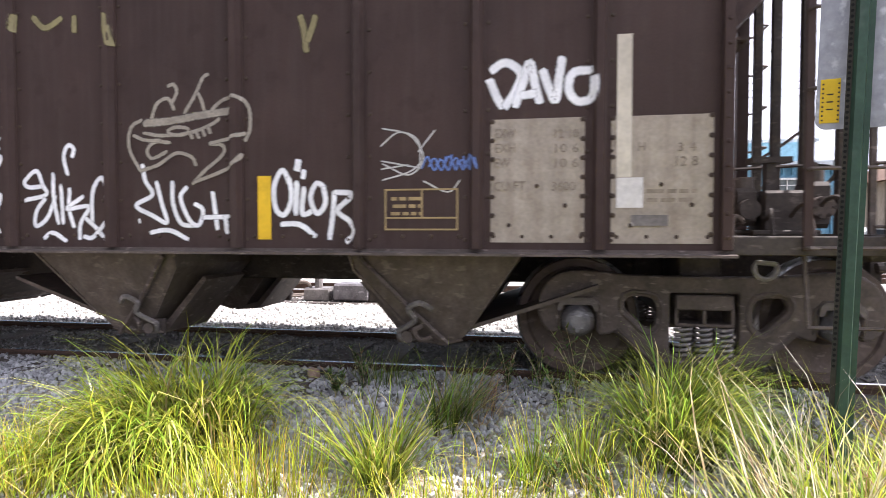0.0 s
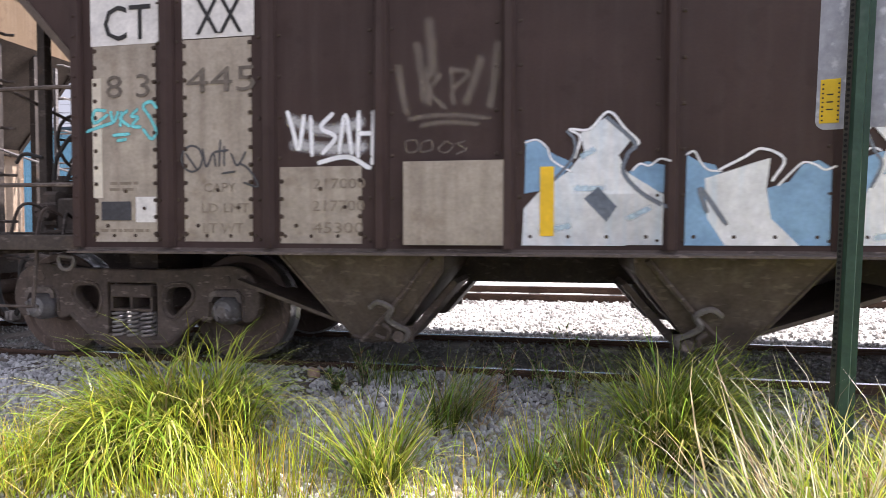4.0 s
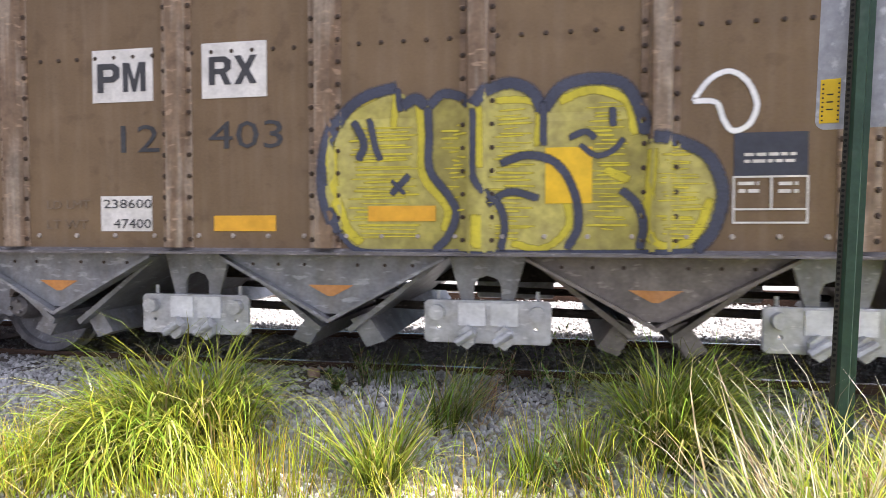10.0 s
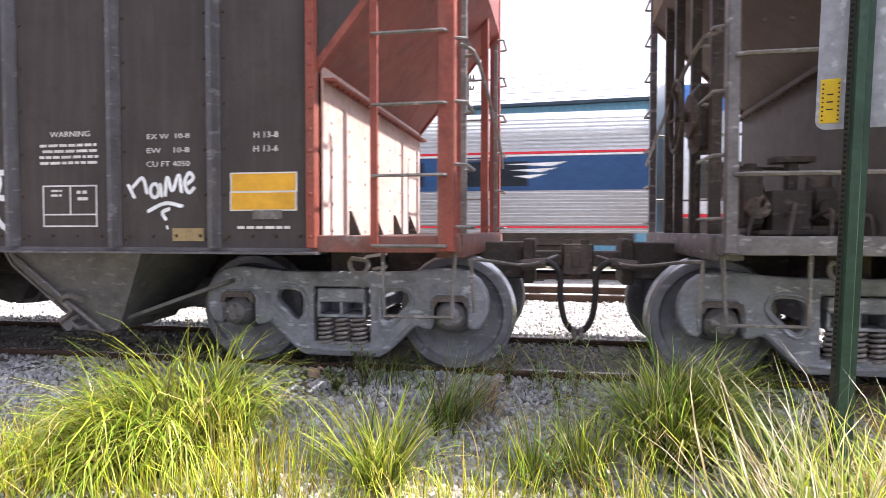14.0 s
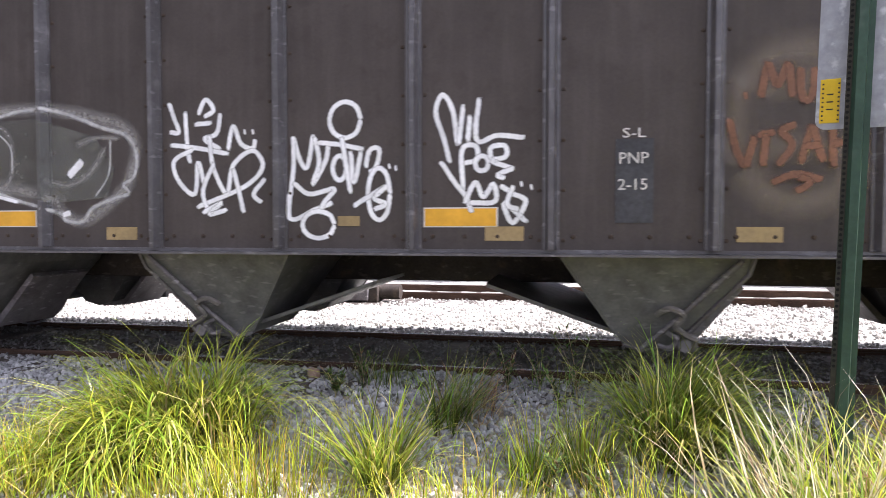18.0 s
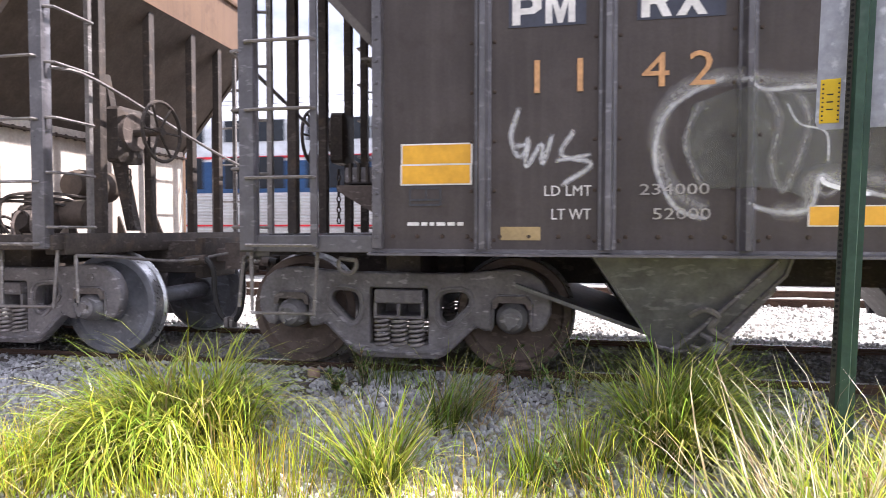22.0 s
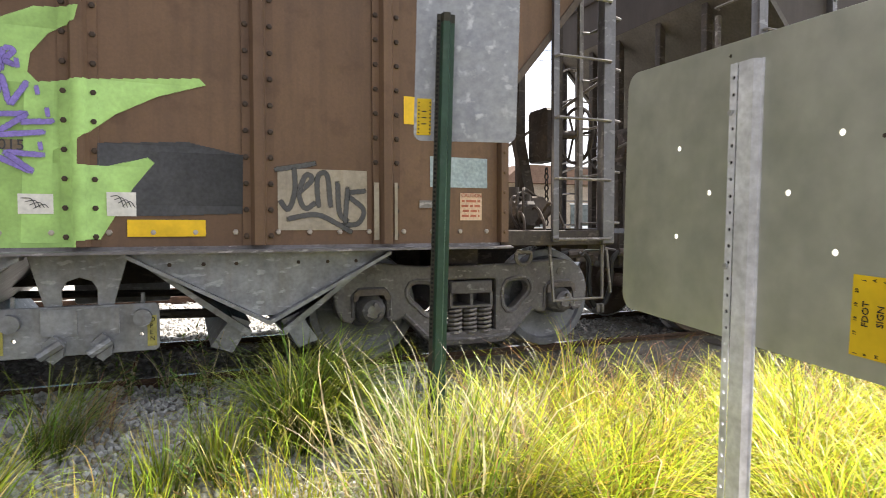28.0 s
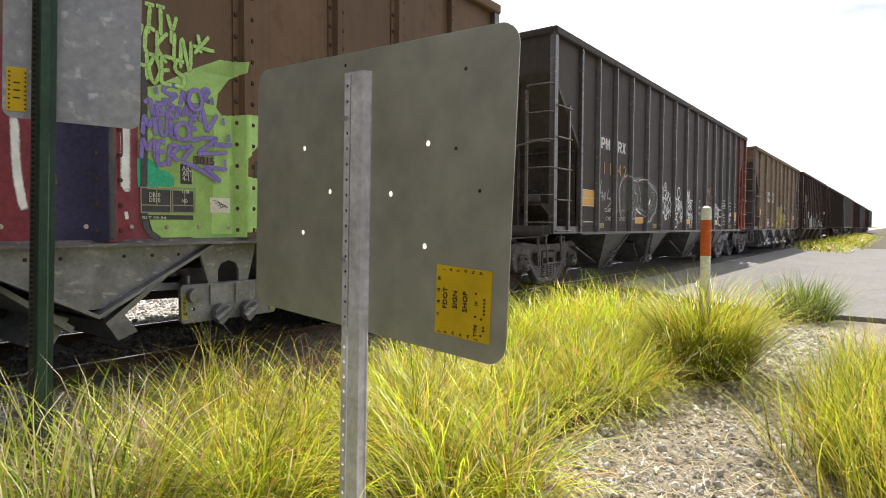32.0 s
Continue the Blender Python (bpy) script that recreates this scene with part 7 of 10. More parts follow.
words_on("a", "45300", (-4.306, 1.107), (-3.933, 1.184), "fainter")
words_on("a", "NEW 11-83", (-3.498, 1.108), (-2.96, 1.183), "fainter")
p = Paint("a", "spray_white", 0.058)
p.line((4.689, 2.138), (4.736, 2.024), (4.786, 1.936)).line((4.694, 2.183), (4.798, 2.238), (4.897, 2.166), (4.868, 2.056), (4.786, 1.936))
p.line((4.858, 1.937), (4.918, 2.11), (4.958, 2.23), (4.992, 2.088), (5.026, 1.957)).line((4.893, 2.018), (5.005, 2.028))
p.line((5.039, 2.189), (5.08, 2.066), (5.125, 1.979), (5.147, 2.118), (5.169, 2.264)).line((5.365, 2.163), (5.238, 2.151), (5.211, 2.042), (5.27, 1.966), (5.361, 1.992), (5.375, 2.126))
p.done("graffiti_tag", "white sprayed block tag")
p = Paint("a", "spray_white", 0.040)
p.line((3.271, 1.44), (3.21, 1.554), (3.145, 1.442), (3.157, 1.279), (3.225, 1.239), (3.277, 1.359), (3.256, 1.513)).line((3.333, 1.632), (3.317, 1.544), w=0.05).line((3.32, 1.48), (3.306, 1.23), w=0.045)
p.line((3.374, 1.559), (3.363, 1.487), w=0.04).line((3.374, 1.439), (3.359, 1.246), (3.449, 1.27)).line((3.539, 1.417), (3.468, 1.457), (3.422, 1.358), (3.469, 1.246), (3.531, 1.317), (3.518, 1.437))
p.line((3.601, 1.404), (3.587, 1.237), (3.56, 1.057)).line((3.593, 1.396), (3.734, 1.375), (3.622, 1.269), (3.711, 1.189), (3.75, 1.11), (3.681, 1.038)).line((3.188, 1.17), (3.339, 1.166), (3.464, 1.077))
p.done("graffiti_tag", "white sprayed script tag")
p = Paint("a", "spray_white", 0.036)
p.line((2.088, 1.624), (2.111, 1.497), (2.168, 1.391), (2.032, 1.311), (2.171, 1.234), (2.286, 1.184), (2.245, 1.327), (2.201, 1.495)).line((2.336, 1.494), (2.339, 1.326), (2.403, 1.179), (2.517, 1.158))
p.line((2.46, 1.45), (2.401, 1.367), (2.473, 1.2), (2.549, 1.166), (2.581, 1.274), (2.51, 1.325)).line((2.66, 1.415), (2.681, 1.261), (2.698, 1.125)).line((2.57, 1.22), (2.806, 1.224)).line((2.761, 1.24), (2.774, 1.096))
p.line((2.142, 1.108), (2.307, 1.125), (2.467, 1.054)).dot(2.06, 1.192)
p.done("graffiti_tag", "white sprayed script tag")
p = Paint("a", "spray_white", 0.036)
p.line((1.446, 1.541), (1.413, 1.689), (1.452, 1.774), (1.501, 1.747), (1.483, 1.679)).line((1.226, 1.466), (1.098, 1.459), (1.059, 1.503), (1.165, 1.585), (1.221, 1.475), (1.248, 1.4), (1.052, 1.358))
p.line((1.247, 1.378), (1.16, 1.269), (1.155, 1.159), (1.26, 1.225), (1.339, 1.399)).line((1.317, 1.573), (1.318, 1.377), (1.358, 1.168)).line((1.384, 1.485), (1.399, 1.168)).line((1.462, 1.454), (1.454, 1.289), (1.497, 1.141))
p.line((1.588, 1.388), (1.434, 1.289), (1.624, 1.306), (1.554, 1.18), (1.543, 1.05)).line((1.653, 1.18), (1.663, 1.417), (1.732, 1.524), (1.782, 1.45), (1.778, 1.347))
p.line((1.591, 1.224), (1.695, 1.137), (1.769, 1.051)).line((1.776, 1.193), (1.658, 1.072), (1.574, 1.081)).line((1.222, 1.062), (1.31, 1.106), (1.433, 1.037))
p.done("graffiti_tag", "white sprayed script tag")
p = Paint("a", "spray_khaki", 0.03)
p.line((2.163, 1.936), (2.217, 2.063), (2.31, 2.097), (2.361, 2.004)).line((2.336, 2.058), (2.38, 2.142), (2.355, 2.2), (2.301, 2.187)).line((2.436, 1.979), (2.526, 2.113), (2.593, 2.237), (2.642, 2.264)).line((2.546, 2.135), (2.581, 2.074), (2.602, 1.991)).line((2.096, 1.923), (2.305, 1.931), (2.564, 1.966), (2.827, 1.993), w=0.06).line((2.094, 1.854), (2.253, 1.827), (2.482, 1.842), (2.648, 1.893), (2.727, 1.942)).line((2.65, 1.993), (2.752, 2.07), (2.877, 2.083), (2.955, 2.007), (2.962, 1.86), (2.92, 1.762)).line((2.482, 1.85), (2.507, 1.793)).line((2.535, 1.852), (2.559, 1.795)).line((2.584, 1.865), (2.608, 1.808)).line((2.633, 1.882), (2.65, 1.826)).line((2.332, 1.771), (2.201, 1.782), (2.133, 1.72), (2.174, 1.661), (2.303, 1.711)).line((2.086, 1.572), (2.22, 1.611), (2.375, 1.695), (2.5, 1.661), (2.532, 1.593)).line((2.498, 1.462), (2.602, 1.562), (2.742, 1.671), (2.748, 1.741), (2.633, 1.759)).line((2.633, 1.759), (2.745, 1.778), (2.859, 1.801), (2.932, 1.828)).line((2.51, 1.477), (2.702, 1.541), (2.854, 1.609), (2.911, 1.678)).line((2.097, 1.949), (2.001, 1.892), (1.985, 1.735), (2.086, 1.552)).line((2.015, 1.838), (2.12, 1.796), (2.252, 1.792))
p.ring(2.395, 1.856, 0.085, 0.03)
p.done("graffiti_tag", "faded khaki crown scribble")
p = Paint("a", "spray_olive", 0.05)
p.line((-1.402, 2.736), (-1.355, 2.829), (-1.319, 2.944)).line((-1.127, 2.78), (-1.129, 2.944)).line((-0.765, 2.701), (-0.748, 2.845), (-0.759, 2.935)).line((-0.604, 2.894), (-0.538, 2.747), (-0.52, 2.589)).line((-0.514, 2.732), (-0.329, 2.771), (-0.263, 2.871)).line((0.092, 2.756), (0.207, 2.748), (0.252, 2.835)).line((0.374, 2.839), (0.379, 2.741), (0.5, 2.741), (0.521, 2.829)).line((0.75, 2.813), (0.78, 2.667)).line((0.991, 2.654), (1.009, 2.795)).line((1.157, 2.773), (1.271, 2.675), (1.427, 2.746)).line((1.526, 2.62), (1.53, 2.759)).line((1.821, 2.739), (1.837, 2.623), (1.861, 2.495)).line((3.351, 2.646), (3.383, 2.523), (3.397, 2.372)).line((3.468, 2.638), (3.439, 2.541), (3.399, 2.447))
p.done("graffiti_tag", "faded olive writing along the upper side")
p = Paint("a", "spray_grey", 0.012)
p.line((3.945, 1.83), (4.145, 1.777), (4.24, 1.621), (4.137, 1.507), (3.946, 1.588)).line((3.933, 1.705), (4.066, 1.799), (4.204, 1.737), (4.218, 1.544)).line((3.93, 1.608), (4.218, 1.552)).line((3.936, 1.549), (4.139, 1.576)).line((3.942, 1.471), (4.138, 1.526), (4.239, 1.601)).line((4.235, 1.466), (4.41, 1.387), (4.498, 1.47)).line((4.201, 1.66), (4.324, 1.811))
p.done("graffiti_scribble", "thin white scribble")
p = Paint("a", "spray_blue", 0.014)
for k in range(7):
    dx, dz = 0.05 * k, 0.012 * (k % 3)
    p.line((4.226 + dx, 1.544 + dz), (4.268 + dx, 1.628 - dz), (4.316 + dx, 1.535), (4.358 + dx * 0.8, 1.618 + dz))
p.done("graffiti_scribble", "thin blue scribble")
p = Paint("a", "spray_white", 0.042)
p.line((0.512, 2.153), (0.459, 2.087), (0.567, 2.029), (0.673, 2.078), (0.629, 2.156), (0.52, 2.161), w=0.055).dot(0.405, 2.013).line((0.242, 2.003), (0.273, 1.848), (0.317, 1.715)).line((0.21, 1.761), (0.345, 1.834), (0.418, 1.909))
p.line((0.418, 1.909), (0.39, 1.756), (0.475, 1.964), (0.481, 1.753)).line((0.514, 1.963), (0.493, 1.772), (0.558, 1.732)).line((0.604, 1.952), (0.572, 1.808), (0.628, 1.7), (0.696, 1.797), (0.654, 1.939)).line((0.843, 1.83), (0.775, 1.859), (0.718, 1.747), (0.841, 1.77))
p.line((0.732, 1.682), (0.839, 1.702), (0.807, 1.631), (0.661, 1.653), (0.575, 1.617), (0.487, 1.573)).line((0.387, 1.659), (0.467, 1.688), (0.529, 1.649)).line((0.535, 1.599), (0.66, 1.6))
p.done("graffiti_tag", "white sprayed bubble tag")
p = Paint("a", "haze_white", 0.05, 0.004, 0.8)
p.line((0.145, 1.879), (0.129, 2.015), (0.234, 2.127), (0.393, 2.12), (0.471, 2.079))
p.done("paint_haze", "hazy overspray")
p = Paint("a", "spray_white", 0.036)
p.line((0.454, 1.496), (0.262, 1.484), (0.101, 1.518), (0.172, 1.431), (0.27, 1.344)).line((0.077, 1.385), (0.208, 1.305), (0.346, 1.227)).line((0.253, 1.449), (0.298, 1.332), (0.366, 1.215)).line((0.352, 1.409), (0.288, 1.274), (0.265, 1.173))
p.line((0.432, 1.447), (0.371, 1.37), (0.415, 1.254), (0.485, 1.226)).line((0.482, 1.407), (0.495, 1.292), (0.555, 1.203), (0.589, 1.303), (0.569, 1.406), (0.513, 1.38)).line((0.508, 1.349), (0.685, 1.386), (0.831, 1.403), (0.797, 1.271), (0.74, 1.157), (0.721, 1.019))
p.line((0.59, 1.329), (0.614, 1.214), (0.647, 1.149)).line((0.343, 1.126), (0.443, 1.149), (0.579, 1.087)).dot(0.61, 1.061).dot(0.824, 1.118)
p.done("graffiti_tag", "white sprayed script tag")
p = Paint("a", "fill_blue", 0.03, 0.005)
p.fill((-2.808, 1.723), (-2.731, 1.73), (-2.673, 1.659), (-2.609, 1.618), (-2.5, 1.569), (-2.645, 1.4), (-2.816, 1.371)).fill((-2.15, 1.503), (-2.04, 1.57), (-1.935, 1.542), (-1.938, 1.363), (-2.095, 1.433))
p.fill((-1.798, 1.603), (-1.724, 1.56), (-1.63, 1.537), (-1.595, 1.474), (-1.682, 1.433), (-1.664, 1.192), (-1.557, 1.032), (-1.808, 1.031)).fill((-1.325, 1.387), (-1.2, 1.427), (-1.128, 1.529), (-1.037, 1.557), (-0.963, 1.506), (-0.968, 1.034), (-1.148, 1.034), (-1.31, 1.2))
p.fill((-0.838, 1.545), (-0.682, 1.603), (-0.652, 1.602), (-0.724, 1.422), (-0.838, 1.288)).fill((-0.415, 1.51), (-0.278, 1.555), (-0.171, 1.633), (-0.103, 1.552), (-0.028, 1.433), (-0.04, 1.323), (-0.413, 1.31), (-0.453, 1.378))
p.done("graffiti_piece", "light blue background of a painted piece")
p = Paint("a", "fill_white", 0.03, 0.0065)
p.fill((-2.833, 1.026), (-2.821, 1.27), (-2.723, 1.379), (-2.538, 1.508), (-2.431, 1.637), (-2.456, 1.759), (-2.281, 1.866), (-2.131, 1.717), (-2.214, 1.611), (-2.165, 1.503), (-1.938, 1.355), (-1.943, 1.03))
p.fill((-1.69, 1.454), (-1.378, 1.554), (-1.308, 1.574), (-1.33, 1.387), (-1.301, 1.2), (-1.139, 1.034), (-1.567, 1.032), (-1.673, 1.201))
p.fill((-0.835, 1.035), (-0.827, 1.239), (-0.732, 1.442), (-0.655, 1.643), (-0.734, 1.746), (-0.671, 1.8), (-0.305, 1.616), (-0.41, 1.518), (-0.458, 1.358), (-0.414, 1.294), (-0.161, 1.308), (-0.034, 1.256), (-0.037, 1.039))
p.done("graffiti_piece", "white painted piece letters")
p = Paint("a", "slate", 0.03, 0.008)
p.fill((-2.431, 1.333), (-2.342, 1.41), (-2.224, 1.28), (-2.288, 1.18)).fill((-0.581, 1.158), (-0.56, 1.283), (-0.308, 1.273), (-0.284, 1.233), (-0.537, 1.194)).fill((-0.465, 1.037), (-0.442, 1.085), (-0.314, 1.101), (-0.244, 1.062), (-0.232, 1.034))
p.done("graffiti_piece", "grey inner shapes of a painted piece")
p = Paint("a", "spray_white", 0.018, 0.008)
p.line((-2.494, 1.595), (-2.457, 1.733), (-2.525, 1.786), (-2.399, 1.783), (-2.28, 1.892), (-2.177, 1.782), (-2.093, 1.694), (-2.134, 1.653)).line((-1.613, 1.503), (-1.47, 1.577), (-1.361, 1.633), (-1.231, 1.564), (-1.301, 1.428)).line((-0.701, 1.918), (-0.688, 1.813), (-0.484, 1.727), (-0.292, 1.639), (-0.337, 1.557)).line((-0.778, 1.735), (-0.688, 1.805)).dot(-0.702, 1.91, w=0.06)
p.done("graffiti_outline", "pale outline of a painted piece")
p = Paint("a", "spray_white", 0.034)
p.line((-4.495, 1.978), (-4.451, 1.834), (-4.408, 1.703), (-4.366, 1.948)).line((-4.316, 1.938), (-4.31, 1.644)).line((-4.147, 1.95), (-4.241, 1.85), (-4.136, 1.778), (-4.24, 1.66)).line((-4.112, 1.658), (-4.06, 1.93), (-4.014, 1.647)).line((-3.961, 1.961), (-3.972, 1.621)).line((-3.855, 1.957), (-3.867, 1.576)).line((-3.969, 1.8), (-3.858, 1.797)).line((-4.272, 1.6), (-4.049, 1.639), (-3.873, 1.551))
p.done("graffiti_tag", "white sprayed block tag")
p = Paint("a", "haze_khaki", 0.030, 0.004, 0.35)
p.line((-3.68, 2.274), (-3.655, 2.085), (-3.616, 1.908), w=0.045).line((-3.551, 2.414), (-3.518, 2.205), (-3.493, 1.975), w=0.05).line((-3.465, 2.574), (-3.446, 2.325), (-3.435, 2.16), w=0.06).line((-3.48, 2.224), (-3.456, 1.953)).line((-3.37, 2.19), (-3.455, 2.069), (-3.337, 1.941)).line((-3.314, 2.237), (-3.295, 1.956)).line((-3.323, 2.213), (-3.196, 2.182), (-3.298, 2.08)).line((-3.1, 2.301), (-3.161, 2.107), (-3.217, 1.966), w=0.05).line((-2.996, 2.393), (-3.017, 2.142), (-3.055, 1.931), w=0.05).line((-3.626, 1.887), (-3.346, 1.908), (-3.029, 1.873)).line((-3.533, 1.839), (-3.338, 1.858), (-3.11, 1.835)).line((-3.628, 1.741), (-3.62, 1.665), (-3.545, 1.672), (-3.553, 1.739), (-3.619, 1.741), w=0.012).line((-3.516, 1.73), (-3.517, 1.663), (-3.442, 1.678), (-3.451, 1.736), (-3.506, 1.73), w=0.012).line((-3.349, 1.734), (-3.396, 1.677), (-3.341, 1.651), (-3.303, 1.7), (-3.349, 1.734), w=0.012).line((-3.202, 1.73), (-3.267, 1.707), (-3.203, 1.673), (-3.277, 1.641), w=0.012)
p.done("graffiti_haze", "faded grey crown-shaped ghost tag")
p = Paint("a", "haze_white", 0.12, 0.0032, 0.4)
p.line((0.182, 1.903), (0.41, 1.824), (0.573, 1.836), (0.814, 1.804)).line((0.14, 2.011), (0.24, 2.095), (0.406, 2.069), w=0.1).line((0.439, 2.085), (0.536, 2.14), (0.64, 2.087), (0.603, 2.019), (0.473, 2.025), (0.439, 2.085), w=0.09)
p.done("paint_haze", "hazy overspray round the bubble tag")
p = Paint("a", "haze_white", 0.07, 0.0032, 0.3)
p.line((-4.502, 1.923), (-4.205, 1.828), (-3.911, 1.883)).line((-4.481, 1.749), (-4.208, 1.699), (-3.891, 1.705))
p.done("paint_haze", "hazy overspray round the block tag")
p = Paint("a", "spray_white", 0.014, 0.0075)
p.line((-2.817, 1.705), (-2.738, 1.723), (-2.669, 1.669), (-2.635, 1.587), (-2.506, 1.505)).line((-2.133, 1.507), (-2.083, 1.553), (-2.025, 1.54), (-1.959, 1.582), (-1.902, 1.558)).line((-1.804, 1.603), (-1.756, 1.625), (-1.716, 1.558), (-1.668, 1.507), (-1.588, 1.498))
p.done("graffiti_outline", "thin white outline of the blue clouds")
p = Paint("a", "spray_white", 0.014, 0.0075)
p.line((-1.266, 1.401), (-1.189, 1.484), (-1.121, 1.543), (-1.052, 1.527), (-0.999, 1.496), (-0.939, 1.518)).line((-0.794, 1.604), (-0.739, 1.625), (-0.695, 1.602)).line((-0.291, 1.55), (-0.235, 1.607), (-0.179, 1.631), (-0.13, 1.59), (-0.095, 1.532))
p.done("graffiti_outline", "thin white outline of the blue clouds")
p = Paint("a", "spray_slate", 0.03, 0.0082)
p.line((-2.299, 1.867), (-2.116, 1.688), (-2.158, 1.618), (-2.183, 1.5), (-2.076, 1.371), (-1.911, 1.268), w=0.028).line((-2.546, 1.779), (-2.495, 1.713), (-2.505, 1.601), (-2.645, 1.434), w=0.02).line((-1.676, 1.235), (-1.716, 1.391), (-1.556, 1.157), w=0.03)
p.done("graffiti_shade", "slate grey shading of the painted letters")
p = Paint("a", "spray_slate", 0.03, 0.0082)
p.line((-0.732, 1.781), (-0.52, 1.687), (-0.306, 1.608), (-0.284, 1.542), w=0.022).line((-0.404, 1.494), (-0.411, 1.406), (-0.367, 1.31), w=0.03).line((-0.776, 1.716), (-0.731, 1.603), (-0.694, 1.521), (-0.752, 1.38), w=0.02)
p.done("graffiti_shade", "slate grey shading of the painted letters")
p = Paint("a", "spray_sky", 0.05, 0.0078)
p.line((-2.507, 1.4), (-2.293, 1.398)).line((-2.727, 1.118), (-2.509, 1.158)).line((-2.168, 1.198), (-2.002, 1.276)).line((-2.462, 1.6), (-2.355, 1.658))
p.done("graffiti_shade", "pale blue brushing over the white letters")
p = Paint("a", "spray_sky", 0.05, 0.0078)
p.line((-0.683, 1.454), (-0.556, 1.599)).line((-0.736, 1.081), (-0.589, 1.1), (-0.373, 1.119)).line((-0.645, 1.268), (-0.591, 1.378))
p.done("graffiti_shade", "pale blue brushing over the white letters")
p = Paint("a", "spray_cyan", 0.026, 0.008)
p.line((-5.95, 2.025), (-6.048, 2.029), (-6.054, 1.937), (-5.932, 1.999)).line((-6.126, 1.873), (-6.007, 1.906), (-5.886, 1.938)).line((-5.913, 2.024), (-5.89, 1.939), (-5.845, 2.021)).line((-5.816, 2.02), (-5.833, 1.9)).line((-5.765, 2.025), (-5.831, 1.966), (-5.747, 1.897))
p.line((-5.679, 2.033), (-5.738, 1.98), (-5.681, 1.967), (-5.732, 1.907), (-5.654, 1.894)).line((-5.521, 2.026), (-5.572, 2.079), (-5.637, 2.049), (-5.582, 1.964), (-5.535, 1.864), (-5.571, 1.804), (-5.647, 1.886)).line((-5.9, 1.84), (-5.748, 1.846)).line((-5.864, 1.798), (-5.778, 1.807))
p.done("graffiti_tag", "cyan sprayed tag")
p = Paint("a", "spray_black", 0.016, 0.008)
p.ring(-5.242, 1.651, 0.085, 0.095).line((-5.296, 1.695), (-5.202, 1.568)).line((-5.158, 1.727), (-5.127, 1.591), (-5.071, 1.689), (-5.053, 1.589)).line((-5.013, 1.787), (-5.026, 1.589)).line((-4.983, 1.74), (-4.986, 1.588)).line((-5.065, 1.696), (-4.947, 1.707)).line((-4.931, 1.686), (-4.88, 1.596), (-4.812, 1.696)).line((-4.866, 1.614), (-4.785, 1.559), (-4.722, 1.443), (-4.836, 1.472)).line((-5.007, 1.539), (-4.894, 1.551))
p.done("graffiti_tag", "thin black marker tag")

# tan car
plate_of("b", "mark_board", (-3.006, 2.479), (-2.497, 2.086), "white", "white board with dark reporting mark")
plate_of("b", "mark_board", (-2.097, 2.484), (-1.589, 2.085), "white", "white board with dark reporting mark")
block_letters("b", "PM", (-2.963, 2.16), (-2.528, 2.375), "charcoal", "dark block letters", 0.007)
block_letters("b", "RX", (-2.04, 2.18), (-1.637, 2.383), "charcoal", "dark block letters", 0.007)
words_on("b", "12", (-2.857, 1.709), (-2.534, 1.914), "charcoal", "", 0.003)
words_on("b", "403", (-2.049, 1.719), (-1.472, 1.918), "charcoal", "", 0.003)
plate_of("b", "weight_board", (-2.951, 1.383), (-2.518, 1.118), "white", "white weight board")
words_on("b", "238600", (-2.929, 1.292), (-2.523, 1.359), "charcoal")
words_on("b", "47400", (-2.842, 1.141), (-2.527, 1.211), "charcoal")
words_on("b", "LD LMT", (-3.429, 1.291), (-3.052, 1.356), "faint")
words_on("b", "LT WT", (-3.435, 1.137), (-3.074, 1.205), "faint")
plate_of("b", "reflector", (-2.012, 1.233), (-1.527, 1.119), "amber", "amber reflective plate")
plate_of("b", "reflector", (-4.91, 1.767), (-4.459, 1.546), "amber", "amber reflective plate")
plate_of("b", "reflector", (-0.835, 1.295), (-0.356, 1.188), "amber", "amber reflective plate", 0.009)
plate_of("b", "decal", (0.381, 1.67), (0.681, 1.303), "yellow", "bright yellow square decal", 0.009)
plate_of("b", "navy_patch", (3.872, 2.326), (4.43, 1.777), "navy", "dark blue painted patch")
plate_of("b", "reflector", (4.437, 1.62), (4.899, 1.415), "amber", "amber reflective plate")
plate_of("b", "reflector", (2.712, 1.285), (3.17, 1.166), "amber", "amber reflective plate")
plate_of("b", "card", (2.743, 1.47), (2.959, 1.384), "white", "small white card")
bars_on("b", 1, (2.754, 1.403), (2.952, 1.451), "charcoal", 7, 0.008)
plate_of("b", "metal_tag", (4.255, 1.355), (4.475, 1.287), "ladder", "small metal tag", 0.009)
plate_of("b", "navy_patch", (1.541, 1.734), (1.967, 1.46), "navy", "dark lubrication plate")
frame_on("b", (1.536, 1.466), (1.972, 1.169), "white")
bars_on("b", 2, (1.596, 1.536), (1.915, 1.619), "white", 8, 0.008)
bars_on("b", 2, (1.567, 1.35), (1.693, 1.443), "white", 9)
bars_on("b", 2, (1.795, 1.347), (1.919, 1.44), "white", 10)
words_on("b", "EXW 10-0", (2.549, 1.615), (2.89, 1.658), "faint")
words_on("b", "EW 10-8", (2.547, 1.515), (2.887, 1.56), "faint")
words_on("b", "H 12-8", (3.063, 1.604), (3.32, 1.655), "faint")
words_on("b", "H 10-0", (3.061, 1.506), (3.352, 1.555), "faint")
words_on("b", "CU FT", (2.537, 1.408), (2.726, 1.457), "faint")
bars_on("b", 1, (-4.773, 1.021), (-4.376, 1.059), "white", 11, 0.02)
p = Paint("b", "fill_yellow", 0.03, 0.0045)
